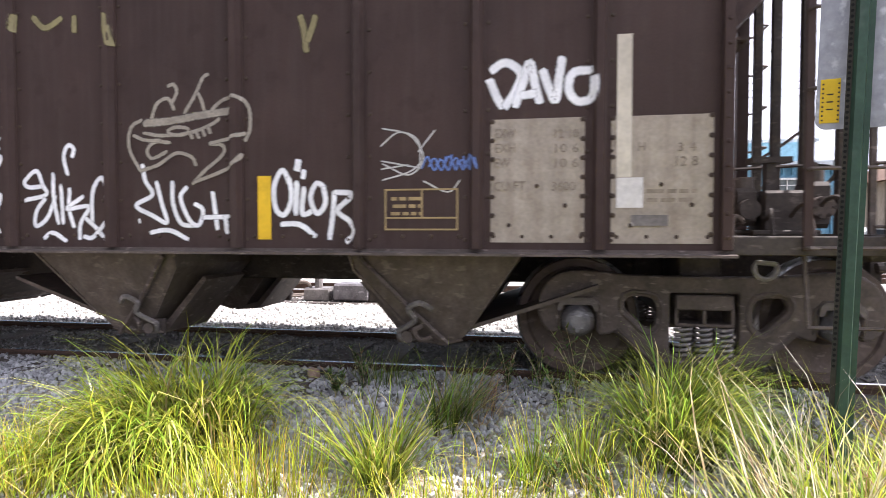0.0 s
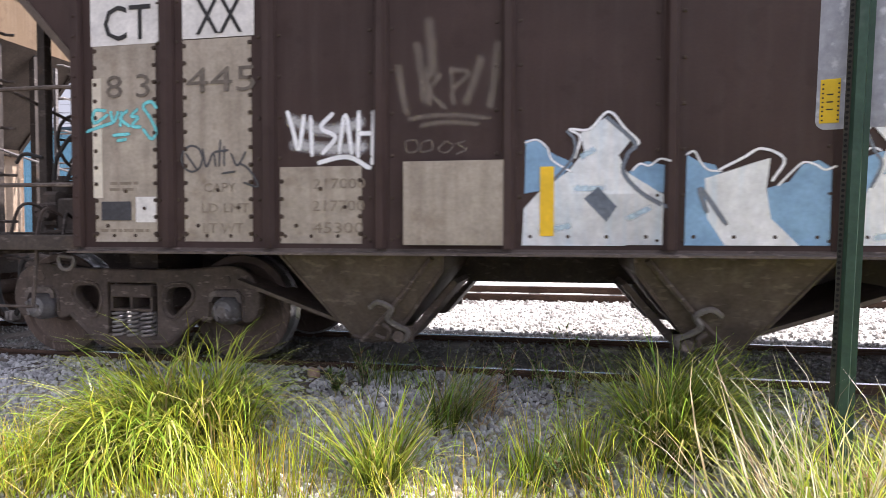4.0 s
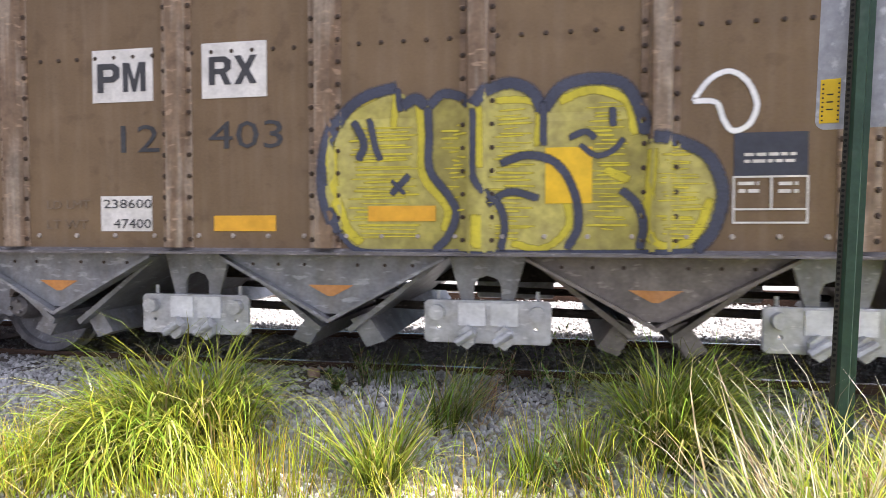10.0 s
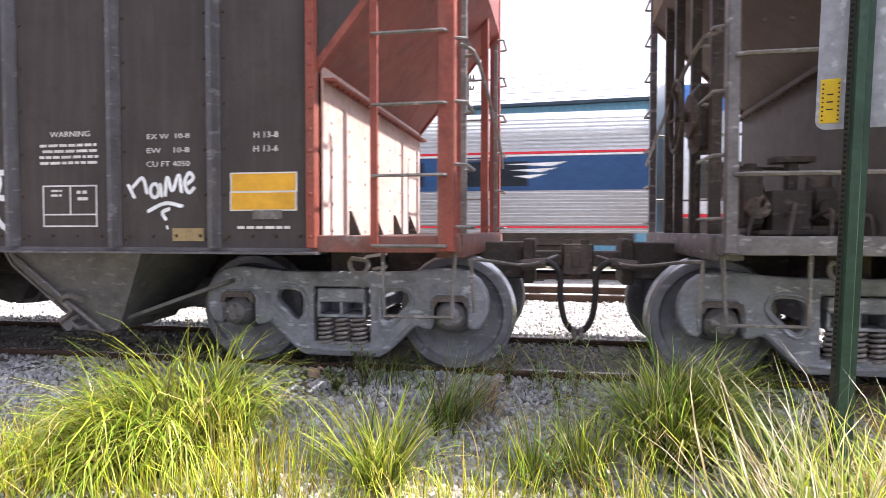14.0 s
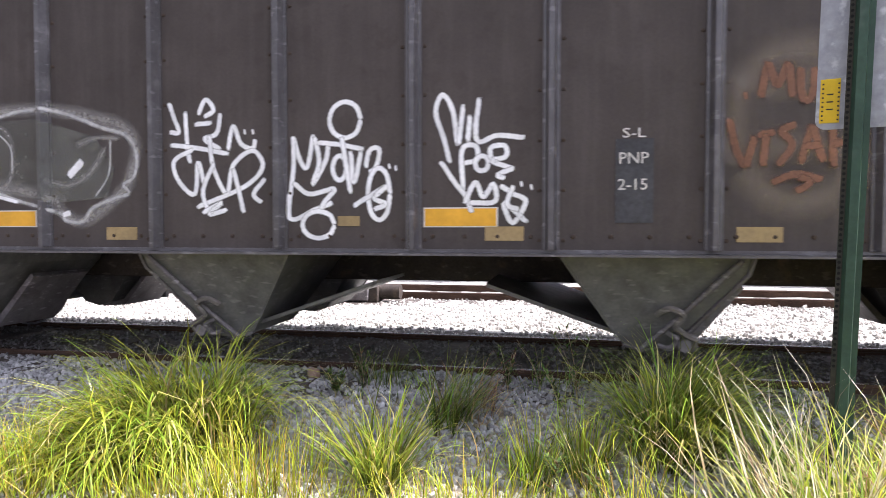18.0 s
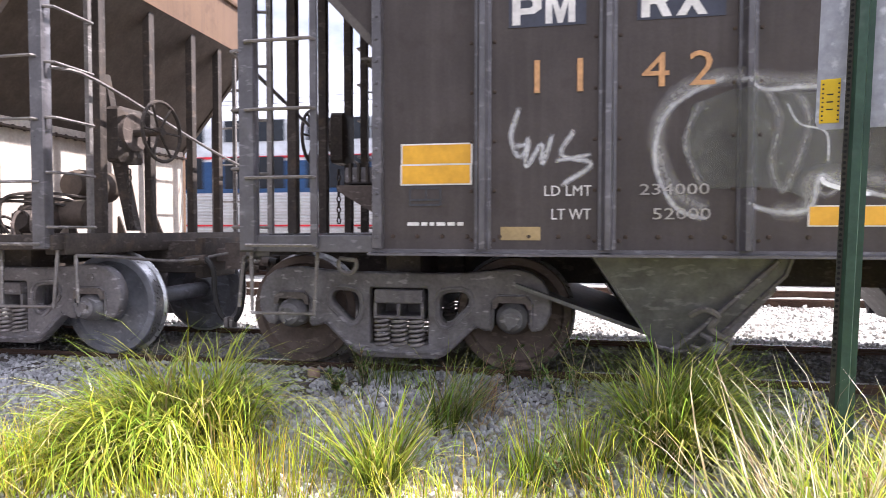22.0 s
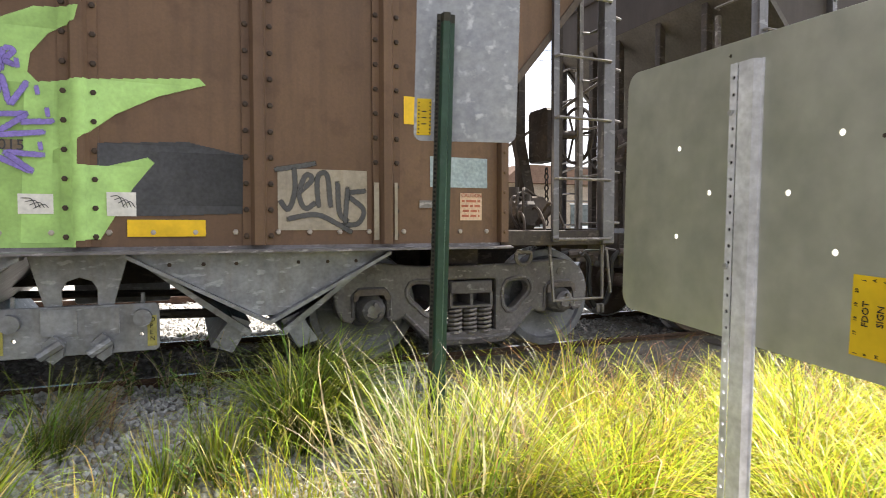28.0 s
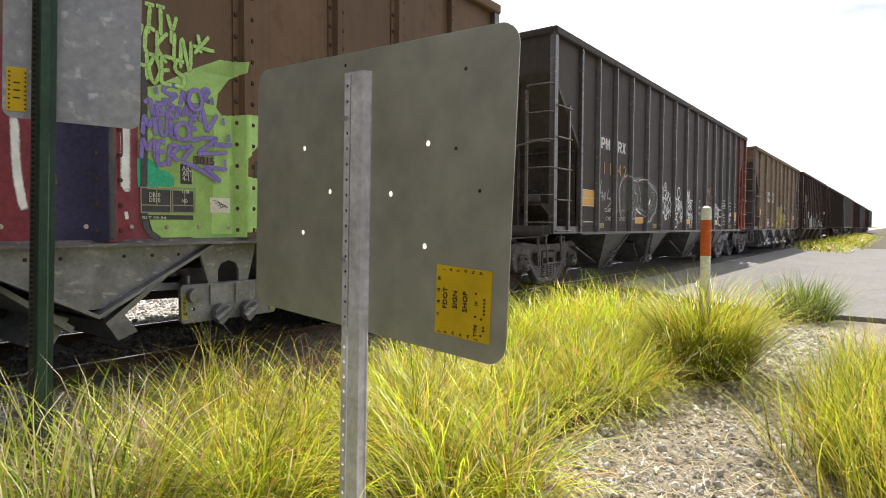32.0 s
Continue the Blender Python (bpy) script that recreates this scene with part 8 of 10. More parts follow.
p.fill((-1.138, 1.436), (-1.12, 1.714), (-1.013, 1.928), (-0.851, 2.052), (-0.63, 2.097), (-0.529, 2.009), (-0.37, 2.018), (-0.214, 2.027), (-0.1, 1.954), (-0.021, 2.034), (0.169, 2.087), (0.316, 1.995), (0.369, 1.9), (0.434, 2.027), (0.646, 2.088), (0.859, 2.057), (0.967, 1.88), (1.026, 1.705), (1.231, 1.671), (1.398, 1.575), (1.468, 1.368), (1.416, 1.12), (1.313, 0.991), (-0.887, 0.967), (-1.048, 1.117))
p.done("graffiti_piece", "thin yellow fill of a bubble-letter piece")
p = Paint("b", "spray_yellow", 0.05, 0.0055)
p.line((-1.091, 1.714), (-1.08, 1.436), (-0.997, 1.157), (-0.885, 1.031), w=0.07).line((-0.999, 1.948), (-0.811, 2.039), (-0.647, 2.071), (-0.655, 1.819)).line((-0.47, 1.987), (-0.45, 1.736), (-0.445, 1.505), (-0.275, 1.272), (-0.299, 1.118), w=0.06).line((-0.054, 1.953), (-0.05, 1.537)).line((0.046, 1.994), (0.315, 1.958), (0.326, 1.679)).line((-0.059, 1.233), (-0.058, 1.004), w=0.1)
p.line((0.462, 1.971), (0.681, 2.036), (0.891, 1.955), (0.95, 1.736), w=0.06).line((0.16, 1.043), (0.365, 1.006), (0.533, 1.156), (0.502, 1.379)).line((1.052, 1.643), (1.04, 1.083), (1.287, 1.066), (1.41, 1.333), w=0.06).line((0.758, 1.522), (0.915, 1.447), w=0.06)
rng = random.Random(9)
for k in range(34):
    z = 1.078 + 0.029 * k + rng.uniform(-0.006, 0.006)
    for u0, u1, w0, w1 in ((-0.984, -0.444, 0.0, 0.80), (-0.326, -0.127, 0.1, 0.8), (-0.012, 0.318, 0.0, 0.88), (0.633, 0.924, 0.05, 0.92), (1.056, 1.397, 0.0, 0.62)):
        if w0 <= k / 33 <= w1:
            p.line((u0 + rng.uniform(0, 0.12), z), (u1 - rng.uniform(0, 0.12), z + rng.uniform(-0.01, 0.01)), w=rng.uniform(0.008, 0.017))
            p.lift -= 0.0003
p.done("graffiti_piece", "brighter yellow strokes of the piece")
p = Paint("b", "spray_navy", 0.085, 0.007)
p.line((-1.049, 1.098), (-1.144, 1.397), (-1.12, 1.714), (-1.013, 1.928), (-0.851, 2.052), (-0.622, 2.109)).line((-0.622, 2.101), (-0.603, 1.934), w=0.05).line((-0.59, 1.972), (-0.497, 2.023), (-0.419, 1.966)).line((-0.403, 1.965), (-0.311, 2.046), (-0.194, 2.026), (-0.115, 1.955), w=0.07)
p.line((-0.092, 1.954), (-0.002, 2.056), (0.151, 2.102), (0.298, 2.033), (0.358, 1.901)).line((0.369, 1.919), (0.483, 2.062), (0.682, 2.108), (0.876, 2.064), (0.974, 1.898), (1.012, 1.734)).line((1.026, 1.72), (1.231, 1.685), (1.398, 1.582), (1.478, 1.368), (1.43, 1.138), (1.319, 0.994))
p.line((-1.049, 1.109), (-0.887, 0.983), (-0.402, 0.967), (0.139, 0.971), (0.799, 0.98), (1.319, 0.994), w=0.04)
p.line((-0.411, 1.966), (-0.401, 1.774), (-0.397, 1.543), (-0.272, 1.368), (-0.213, 1.241), (-0.273, 1.08), (-0.37, 0.983), w=0.06).line((-0.093, 1.935), (-0.1, 1.689), (-0.083, 1.461), (0.073, 1.3), (0.114, 1.156), (0.087, 0.99), w=0.055).line((0.367, 1.975), (0.367, 1.678), w=0.05)
p.line((0.08, 1.572), (0.269, 1.624), (0.452, 1.565), (0.568, 1.378), (0.595, 1.156), (0.519, 1.0), w=0.06).line((-0.003, 1.301), (0.15, 1.383), (0.343, 1.336), w=0.055).line((0.529, 1.729), (0.638, 1.767), (0.702, 1.721), w=0.045).line((0.6, 1.687), (0.706, 1.611), (0.814, 1.645), (0.879, 1.72), w=0.04)
p.line((0.806, 1.922), (0.81, 1.794), w=0.05).line((0.861, 1.393), (0.961, 1.294), (1.0, 1.156), (0.976, 1.003), w=0.06).line((-0.939, 1.887), (-0.862, 1.728), (-0.907, 1.611), w=0.06).line((-0.824, 1.903), (-0.781, 1.706), (-0.743, 1.607), w=0.05).line((-0.67, 1.372), (-0.537, 1.506), w=0.05).line((-0.667, 1.47), (-0.569, 1.371), w=0.03)
p.done("graffiti_outline", "dark navy outline of the bubble-letter piece")
p = Paint("b", "spray_white", 0.036, 0.006)
p.line((1.294, 1.94), (1.391, 2.07), (1.508, 2.117), (1.612, 2.05), (1.669, 1.908), (1.627, 1.787), (1.534, 1.748), (1.476, 1.82), (1.431, 1.927), (1.294, 1.94))
p.done("graffiti_outline", "white sprayed drop outline")
dg = G()
for i in range(11):
    dg.stud(4.894 - 0.088 * i, -1.60, 2.153 - 0.098 * i, 0.024)
    dg.stud(-4.863 + 0.088 * i, -1.60, 2.171 - 0.098 * i, 0.024)
stuffed("diagonal_rivet", dg, M["rivet"], car_b)

part("reflector", G().box(-15.12 - mid_b + 0.55, -15.12 - mid_b + 0.80, -1.628, -1.622, 1.0, 1.065), M["amber"], car_b, "amber reflective plate on the end beam")
# dark grey car
for a0, a1 in (((-6.069, 1.707), (-5.596, 1.58)), ((-6.074, 1.568), (-5.601, 1.444)), ((5.613, 1.534), (6.107, 1.411)), ((5.609, 1.397), (6.103, 1.276))):
    plate_of("c", "reflector_back", (a0[0] - 0.012, a0[1] + 0.01), (a1[0] + 0.012, a1[1] - 0.01), "white", "white border", 0.003)
    plate_of("c", "reflector", a0, a1, "amber", "amber reflective plate", 0.005)
for a0, a1 in (((-3.502, 1.272), (-3.016, 1.158)), ((0.084, 1.274), (0.574, 1.155)), ((3.023, 1.268), (3.518, 1.141))):
    plate_of("c", "reflector_back", (a0[0] - 0.01, a0[1] + 0.008), (a1[0] + 0.01, a1[1] - 0.008), "white", "white border", 0.003)
    plate_of("c", "reflector", a0, a1, "amber", "amber reflective plate", 0.005)
for a0, a1 in (((-2.39, 1.149), (-2.131, 1.054)), ((0.498, 1.152), (0.757, 1.057)), ((2.079, 1.148), (2.348, 1.052)), ((5.129, 1.141), (5.384, 1.046)), ((-5.394, 1.15), (-5.131, 1.06)), ((-0.543, 1.226), (-0.383, 1.156))):
    plate_of("c", "old_plate", a0, a1, "oldyellow", "dusty old yellow plate")
plate_of("c", "mark_ground", (-5.343, 2.462), (-4.845, 2.711), "navy", "dark mark ground", 0.003)
plate_of("c", "mark_ground", (-4.529, 2.464), (-3.998, 2.693), "navy", "dark mark ground", 0.003)
block_letters("c", "PM", (-5.321, 2.477), (-4.889, 2.675), "white", "bold white reporting mark", 0.007)
block_letters("c", "RX", (-4.504, 2.478), (-4.081, 2.684), "white", "bold white reporting mark", 0.007)
words_on("c", "1 1", (-5.246, 2.029), (-4.935, 2.249), "orangenum", "faded orange numerals")
words_on("c", "4 2", (-4.499, 2.04), (-4.059, 2.258), "orangenum", "faded orange numerals")
words_on("c", "LD LMT", (-5.113, 1.353), (-4.809, 1.422), "white")
words_on("c", "LT WT", (-5.065, 1.198), (-4.813, 1.27), "white")
words_on("c", "234000", (-4.508, 1.355), (-4.086, 1.425), "fadedwhite")
words_on("c", "52000", (-4.429, 1.197), (-4.078, 1.27), "fadedwhite")
bars_on("c", 1, (-6.052, 1.146), (-5.623, 1.195), "white", 12)
frame_on("c", (-6.023, 1.293), (-5.799, 1.421), "charcoal")
words_on("c", "S-L", (1.382, 1.723), (1.526, 1.785), "white")
plate_of("c", "faded_patch", (1.344, 1.716), (1.579, 1.175), "charcoal", "faded dark patch", 0.003)
words_on("c", "PNP", (1.36, 1.556), (1.541, 1.63), "white")
words_on("c", "2-15", (1.356, 1.388), (1.537, 1.46), "white")
words_on("c", "WARNING", (4.097, 1.839), (4.446, 1.882), "white")
bars_on("c", 4, (3.991, 1.62), (4.537, 1.798), "white", 13)
frame_on("c", (4.019, 1.15), (4.498, 1.471), "white")
bars_on("c", 2, (4.093, 1.376), (4.192, 1.446), "white", 14)
bars_on("c", 2, (4.321, 1.341), (4.416, 1.443), "white", 15)
words_on("c", "EX W  10-8", (4.928, 1.803), (5.275, 1.841), "white")
words_on("c", "EW    10-8", (4.925, 1.699), (5.271, 1.738), "white")
words_on("c", "CU FT 4050", (4.921, 1.598), (5.277, 1.639), "white")
words_on("c", "H 13-8", (5.786, 1.791), (5.974, 1.834), "white")
words_on("c", "H 13-6", (5.783, 1.691), (5.971, 1.735), "white")
bars_on("c", 1, (5.643, 1.125), (6.079, 1.169), "white", 16)
plate_of("c", "metal_tag", (5.777, 1.27), (6.004, 1.205), "ladder", "small metal tag", 0.009)
p = Paint("c", "fill_ghost", 0.03, 0.0035)
p.fill((-4.195, 1.916), (-3.954, 2.004), (-3.453, 1.966), (-3.009, 1.987), (-2.48, 1.833), (-2.311, 1.586), (-2.382, 1.372), (-2.803, 1.34), (-3.388, 1.42), (-3.496, 1.316), (-3.686, 1.386), (-4.087, 1.39), (-4.243, 1.626))
p.done("graffiti_piece", "faded grey-green ghost of a painted piece")
p = Paint("c", "haze_white", 0.030, 0.005, 0.3)
p.line((-4.092, 1.196), (-4.284, 1.275), (-4.408, 1.551), (-4.36, 1.844), (-4.194, 1.994), (-3.992, 2.082)).line((-3.933, 2.08), (-3.759, 1.997), (-3.566, 2.004), (-3.377, 1.99)).line((-3.358, 2.0), (-3.154, 2.048), (-2.899, 2.052), (-2.652, 1.991), (-2.444, 1.911), (-2.207, 1.832), (-2.125, 1.688), (-2.15, 1.529), (-2.238, 1.47), (-2.195, 1.405), (-2.331, 1.364), (-2.504, 1.293), (-2.592, 1.192), (-2.733, 1.2), (-2.804, 1.259), (-3.092, 1.335), (-3.35, 1.412), (-3.447, 1.459), (-3.504, 1.263), (-3.697, 1.241), (-3.89, 1.303))
p.line((-3.644, 1.917), (-3.57, 1.782), (-3.42, 1.722), (-3.404, 1.533), w=0.014).line((-3.379, 1.908), (-3.232, 1.772), (-3.217, 1.567), w=0.014).line((-2.343, 1.818), (-2.363, 1.551), (-2.486, 1.373), w=0.014)
p.done("graffiti_outline", "hazy white outline of the faded piece")
p = Paint("c", "haze_soft", 0.07, 0.0045, 0.5)
p.line((-4.096, 1.248), (-4.302, 1.398), (-4.403, 1.722), (-4.296, 1.976), (-4.055, 2.075), (-3.786, 2.064), (-3.589, 2.032), (-3.267, 2.056), (-2.892, 2.053), (-2.529, 1.991), (-2.235, 1.903), (-2.13, 1.754), (-2.175, 1.55), (-2.232, 1.433), (-2.556, 1.198), (-2.769, 1.26), (-2.892, 1.382), (-3.461, 1.45), (-3.527, 1.264), (-3.725, 1.246))
p.done("paint_haze", "soft white overspray round the faded piece")
p = Paint("c", "haze_soft", 0.028, 0.0052, 0.5)
p.line((-3.753, 2.0), (-3.682, 1.798), (-3.723, 1.548), (-3.658, 1.372), (-3.578, 1.546), (-3.512, 1.793), (-3.576, 1.969)).line((-3.433, 1.964), (-3.242, 1.859), (-3.23, 1.54), (-3.41, 1.344), (-3.513, 1.482)).line((-2.648, 1.769), (-2.469, 1.823), (-2.258, 1.816)).line((-2.892, 1.503), (-2.708, 1.47), (-2.528, 1.557), (-2.374, 1.761)).line((-4.138, 1.938), (-4.23, 1.686), (-4.129, 1.396))
p.done("graffiti_outline", "faint inner outlines of the faded piece")
p = Paint("c", "spray_white", 0.045, 0.006)
p.line((-3.447, 1.451), (-3.388, 1.401), (-3.165, 1.343), w=0.03).line((-2.711, 1.536), (-2.586, 1.656), w=0.06).line((-2.768, 1.244), (-2.697, 1.258))
p.done("graffiti_highlight", "white sprayed highlights")
p = Paint("c", "haze_white", 0.036, 0.006, 0.3)
p.line((-5.271, 1.94), (-5.326, 1.751), (-5.277, 1.615), (-5.213, 1.687), (-5.31, 1.681), w=0.03).line((-5.211, 1.748), (-5.226, 1.549), (-5.125, 1.693), (-5.12, 1.564), (-5.053, 1.756), w=0.03).line((-4.915, 1.781), (-4.997, 1.622), (-4.805, 1.558), (-5.002, 1.42), w=0.03).line((-5.041, 1.582), (-4.804, 1.618), w=0.025)
p.done("graffiti_tag", "hazy white small tag")
p = Paint("c", "spray_white", 0.036, 0.005)
p.line((-1.85, 2.067), (-1.807, 1.947), (-1.772, 1.848), (-1.849, 1.851)).line((-1.718, 1.999), (-1.707, 1.796), (-1.685, 1.617)).line((-1.614, 1.97), (-1.553, 2.077), (-1.49, 2.0), (-1.567, 1.952)).line((-1.434, 1.977), (-1.468, 1.831), (-1.564, 1.792), (-1.435, 1.713)).line((-1.645, 1.9), (-1.503, 1.908))
p.line((-1.379, 1.704), (-1.335, 1.878), (-1.275, 1.751), (-1.184, 1.716), (-1.163, 1.782)).line((-1.844, 1.757), (-1.614, 1.726), (-1.371, 1.678)).line((-1.653, 1.718), (-1.81, 1.637), (-1.777, 1.491), (-1.647, 1.392), (-1.618, 1.625), (-1.568, 1.455))
p.line((-1.525, 1.825), (-1.496, 1.589), (-1.391, 1.394), (-1.337, 1.598), (-1.185, 1.699), (-1.107, 1.582), (-1.25, 1.442), (-1.632, 1.294)).line((-1.486, 1.622), (-1.579, 1.413), (-1.529, 1.243)).line((-1.337, 1.577), (-1.289, 1.389), (-1.257, 1.25)).line((-1.087, 1.498), (-1.178, 1.387), (-1.116, 1.324)).line((-1.586, 1.252), (-1.431, 1.327), (-1.529, 1.243), (-1.386, 1.276)).dot(-1.244, 1.834).dot(-1.18, 1.832)
p.done("graffiti_tag", "white sprayed scrawled tag")
p = Paint("c", "spray_white", 0.036, 0.005)
p.line((-0.873, 1.794), (-0.825, 1.63), (-0.769, 1.575), (-0.721, 1.803)).line((-0.873, 1.794), (-0.872, 1.569), (-0.902, 1.216), (-0.712, 1.272), (-0.579, 1.32)).line((-0.875, 1.467), (-0.753, 1.383), (-0.567, 1.418), (-0.645, 1.321), (-0.678, 1.24)).ring(-0.485, 1.897, 0.115, 0.125)
p.line((-0.712, 1.79), (-0.679, 1.606), (-0.728, 1.452), (-0.635, 1.606), (-0.609, 1.727)).line((-0.696, 1.745), (-0.522, 1.725), (-0.35, 1.688)).ring(-0.527, 1.563, 0.05, 0.085).line((-0.511, 1.781), (-0.482, 1.603), (-0.446, 1.38)).line((-0.445, 1.682), (-0.422, 1.46), (-0.367, 1.681))
p.ring(-0.685, 1.166, 0.12, 0.095).line((-0.337, 1.56), (-0.307, 1.679), (-0.239, 1.686), (-0.26, 1.566), (-0.312, 1.527)).ring(-0.24, 1.378, 0.08, 0.18).line((-0.427, 1.295), (-0.317, 1.359), (-0.187, 1.429), (-0.275, 1.35), (-0.191, 1.31), (-0.277, 1.27)).dot(-0.166, 1.565).dot(-0.12, 1.552)
p.done("graffiti_tag", "white sprayed looping tag")
p = Paint("c", "spray_white", 0.036, 0.005)
p.line((0.258, 1.58), (0.217, 1.746), (0.161, 1.923), (0.205, 2.043), (0.276, 1.939), (0.31, 1.696)).line((0.35, 1.975), (0.318, 1.704)).line((0.396, 1.904), (0.379, 1.722)).line((0.459, 2.017), (0.433, 1.798), (0.463, 1.72), (0.58, 1.759), (0.764, 1.739)).line((0.35, 1.392), (0.341, 1.665), (0.431, 1.694), (0.444, 1.604), (0.355, 1.579))
p.ring(0.476, 1.576, 0.045, 0.05).line((0.536, 1.602), (0.538, 1.679), (0.629, 1.689), (0.636, 1.619), (0.548, 1.59), (0.692, 1.534)).line((0.693, 1.541), (0.585, 1.497), (0.632, 1.473)).line((0.193, 1.597), (0.291, 1.451), (0.369, 1.352), (0.41, 1.243)).line((0.356, 1.306), (0.432, 1.449), (0.486, 1.351), (0.552, 1.436), (0.564, 1.32), (0.388, 1.313))
p.line((0.599, 1.427), (0.688, 1.369), (0.769, 1.318), (0.683, 1.176), (0.628, 1.311), (0.781, 1.176)).line((0.69, 1.426), (0.647, 1.303), (0.725, 1.264)).dot(0.741, 1.433).dot(0.806, 1.41)
p.done("graffiti_tag", "white sprayed stacked tag")
p = Paint("c", "haze_khaki", 0.15, 0.003, 0.5)
p.line((2.103, 1.52), (2.056, 1.811), (2.184, 2.13), (2.426, 2.243), (2.659, 2.143), (2.78, 1.823), (2.75, 1.508), (2.581, 1.333), (2.309, 1.318), (2.103, 1.52))
p.line((2.216, 2.021), (2.423, 2.048), (2.657, 1.985)).line((2.175, 1.627), (2.417, 1.657), (2.718, 1.614))
p.done("graffiti_haze", "khaki overspray behind the rust-coloured tag")
p = Paint("c", "spray_rust", 0.042, 0.006, 0.15)
p.line((2.208, 1.943), (2.224, 2.057), (2.247, 2.17)).line((2.247, 2.17), (2.299, 2.0)).line((2.299, 2.0), (2.363, 2.164)).line((2.363, 2.164), (2.387, 1.936))
p.line((2.431, 2.126), (2.435, 1.977), (2.468, 1.919), (2.503, 1.974), (2.512, 2.122)).line((2.57, 2.211), (2.575, 1.865)).line((2.575, 1.855), (2.682, 1.862)).line((2.682, 1.862), (2.687, 2.002)).dot(2.118, 1.96)
p.line((2.024, 1.83), (2.07, 1.629), (2.124, 1.512)).line((2.124, 1.512), (2.177, 1.717)).line((2.19, 1.717), (2.294, 1.732)).line((2.243, 1.726), (2.222, 1.517)).line((2.412, 1.778), (2.329, 1.738), (2.389, 1.65), (2.305, 1.523))
p.line((2.435, 1.532), (2.5, 1.776)).line((2.5, 1.776), (2.564, 1.54)).line((2.457, 1.642), (2.552, 1.647)).line((2.611, 1.811), (2.62, 1.503)).line((2.612, 1.652), (2.725, 1.663)).line((2.734, 1.818), (2.745, 1.403))
p.line((2.269, 1.419), (2.414, 1.471), (2.562, 1.433)).line((2.427, 1.457), (2.488, 1.42), (2.412, 1.364))
p.done("graffiti_tag", "rust-coloured sprayed tag")
p = Paint("c", "spray_white", 0.05, 0.006)
p.line((3.048, 1.377), (3.116, 1.758), (3.261, 1.656), (3.106, 1.55), (3.231, 1.324)).line((3.216, 1.332), (3.317, 1.59), (3.411, 1.708), (3.443, 1.322)).line((3.291, 1.453), (3.44, 1.481)).line((3.452, 1.309), (3.495, 1.63), (3.626, 1.534), (3.581, 1.372), (3.442, 1.305)).line((3.733, 1.566), (3.618, 1.563), (3.572, 1.394), (3.612, 1.201), (3.733, 1.107)).line((3.601, 1.381), (3.735, 1.371))
p.line((3.143, 1.255), (3.301, 1.224), (3.519, 1.167), w=0.03)
p.done("graffiti_tag", "bold white sprayed tag")
p = Paint("c", "spray_white", 0.03, 0.006)
p.line((4.764, 1.475), (4.822, 1.361)).line((4.798, 1.442), (4.888, 1.514), (4.927, 1.392)).ring(4.989, 1.42, 0.035, 0.05).line((5.034, 1.479), (5.047, 1.367)).line((5.073, 1.375), (5.095, 1.519), (5.134, 1.418), (5.189, 1.533), (5.21, 1.397)).line((5.237, 1.453), (5.306, 1.507), (5.274, 1.548), (5.238, 1.477), (5.269, 1.404), (5.321, 1.444))
p.line((4.923, 1.263), (5.076, 1.326), (5.224, 1.301)).line((5.117, 1.286), (5.052, 1.258), (5.084, 1.198)).dot(5.091, 1.145)
p.done("graffiti_tag", "small white sprayed tag")

t = letters("lettering", "PMRX", 0, 0, 0.14, M["white"], car_c, 0, label="small white reporting mark")
t.matrix_basis = pose(-7.262, -0.42, 3.70, 0, 0, -90)
glyphs(t)

# rusty brown car
plate_of("d", "reflector", (5.395, 2.05), (5.843, 1.853), "yellow", "yellow reflective plate")
plate_of("d", "reflector", (3.622, 1.163), (4.065, 1.059), "yellow", "yellow reflective plate", 0.008)
plate_of("d", "pale_patch", (5.596, 1.632), (6.061, 1.41), "bluegrey", "pale blue-grey painted patch")
plate_of("d", "warning_decal", (5.837, 1.37), (6.015, 1.167), "caution", "sun-bleached warning decal")
words_on("d", "CAUTION", (5.844, 1.338), (6.009, 1.369), "cautionred")
bars_on("d", 4, (5.846, 1.183), (6.004, 1.329), "cautionred", 21)
plate_of("d", "metal_tag", (5.51, 1.31), (5.731, 1.254), "ladder", "small metal tag", 0.009)
plate_of("d", "white_strip", (5.166, 1.428), (5.202, 1.027), "offwhite", "worn white strip", 0.016)
plate_of("d", "white_strip", (5.316, 1.431), (5.338, 1.026), "offwhite", "worn white strip", 0.016)
plate_of("d", "stencil_panel", (4.512, 1.508), (5.12, 1.096), "offwhite", "worn white panel under a black tag")
p = Paint("d", "charcoal", 0.03, 0.0035)
p.fill((3.473, 1.619), (3.963, 1.649), (4.297, 1.58), (4.289, 1.205), (3.916, 1.189), (3.463, 1.186))
p.done("dark_patch", "charcoal painted-out patch")
p = Paint("d", "spray_black", 0.036, 0.006)
p.line((4.488, 1.496), (4.621, 1.518), (4.77, 1.548)).line((4.621, 1.515), (4.623, 1.354), (4.578, 1.236), (4.524, 1.298)).line((4.651, 1.347), (4.739, 1.437), (4.697, 1.465), (4.651, 1.336), (4.691, 1.244), (4.763, 1.282)).line((4.78, 1.245), (4.775, 1.449), (4.84, 1.469), (4.864, 1.246)).line((4.912, 1.433), (4.925, 1.216), (4.987, 1.153))
p.line((5.115, 1.37), (4.984, 1.341), (5.093, 1.24), (5.053, 1.142), (4.934, 1.134)).line((4.565, 1.17), (4.761, 1.201), (4.905, 1.141), (5.014, 1.077)).line((4.985, 1.397), (4.96, 1.134))
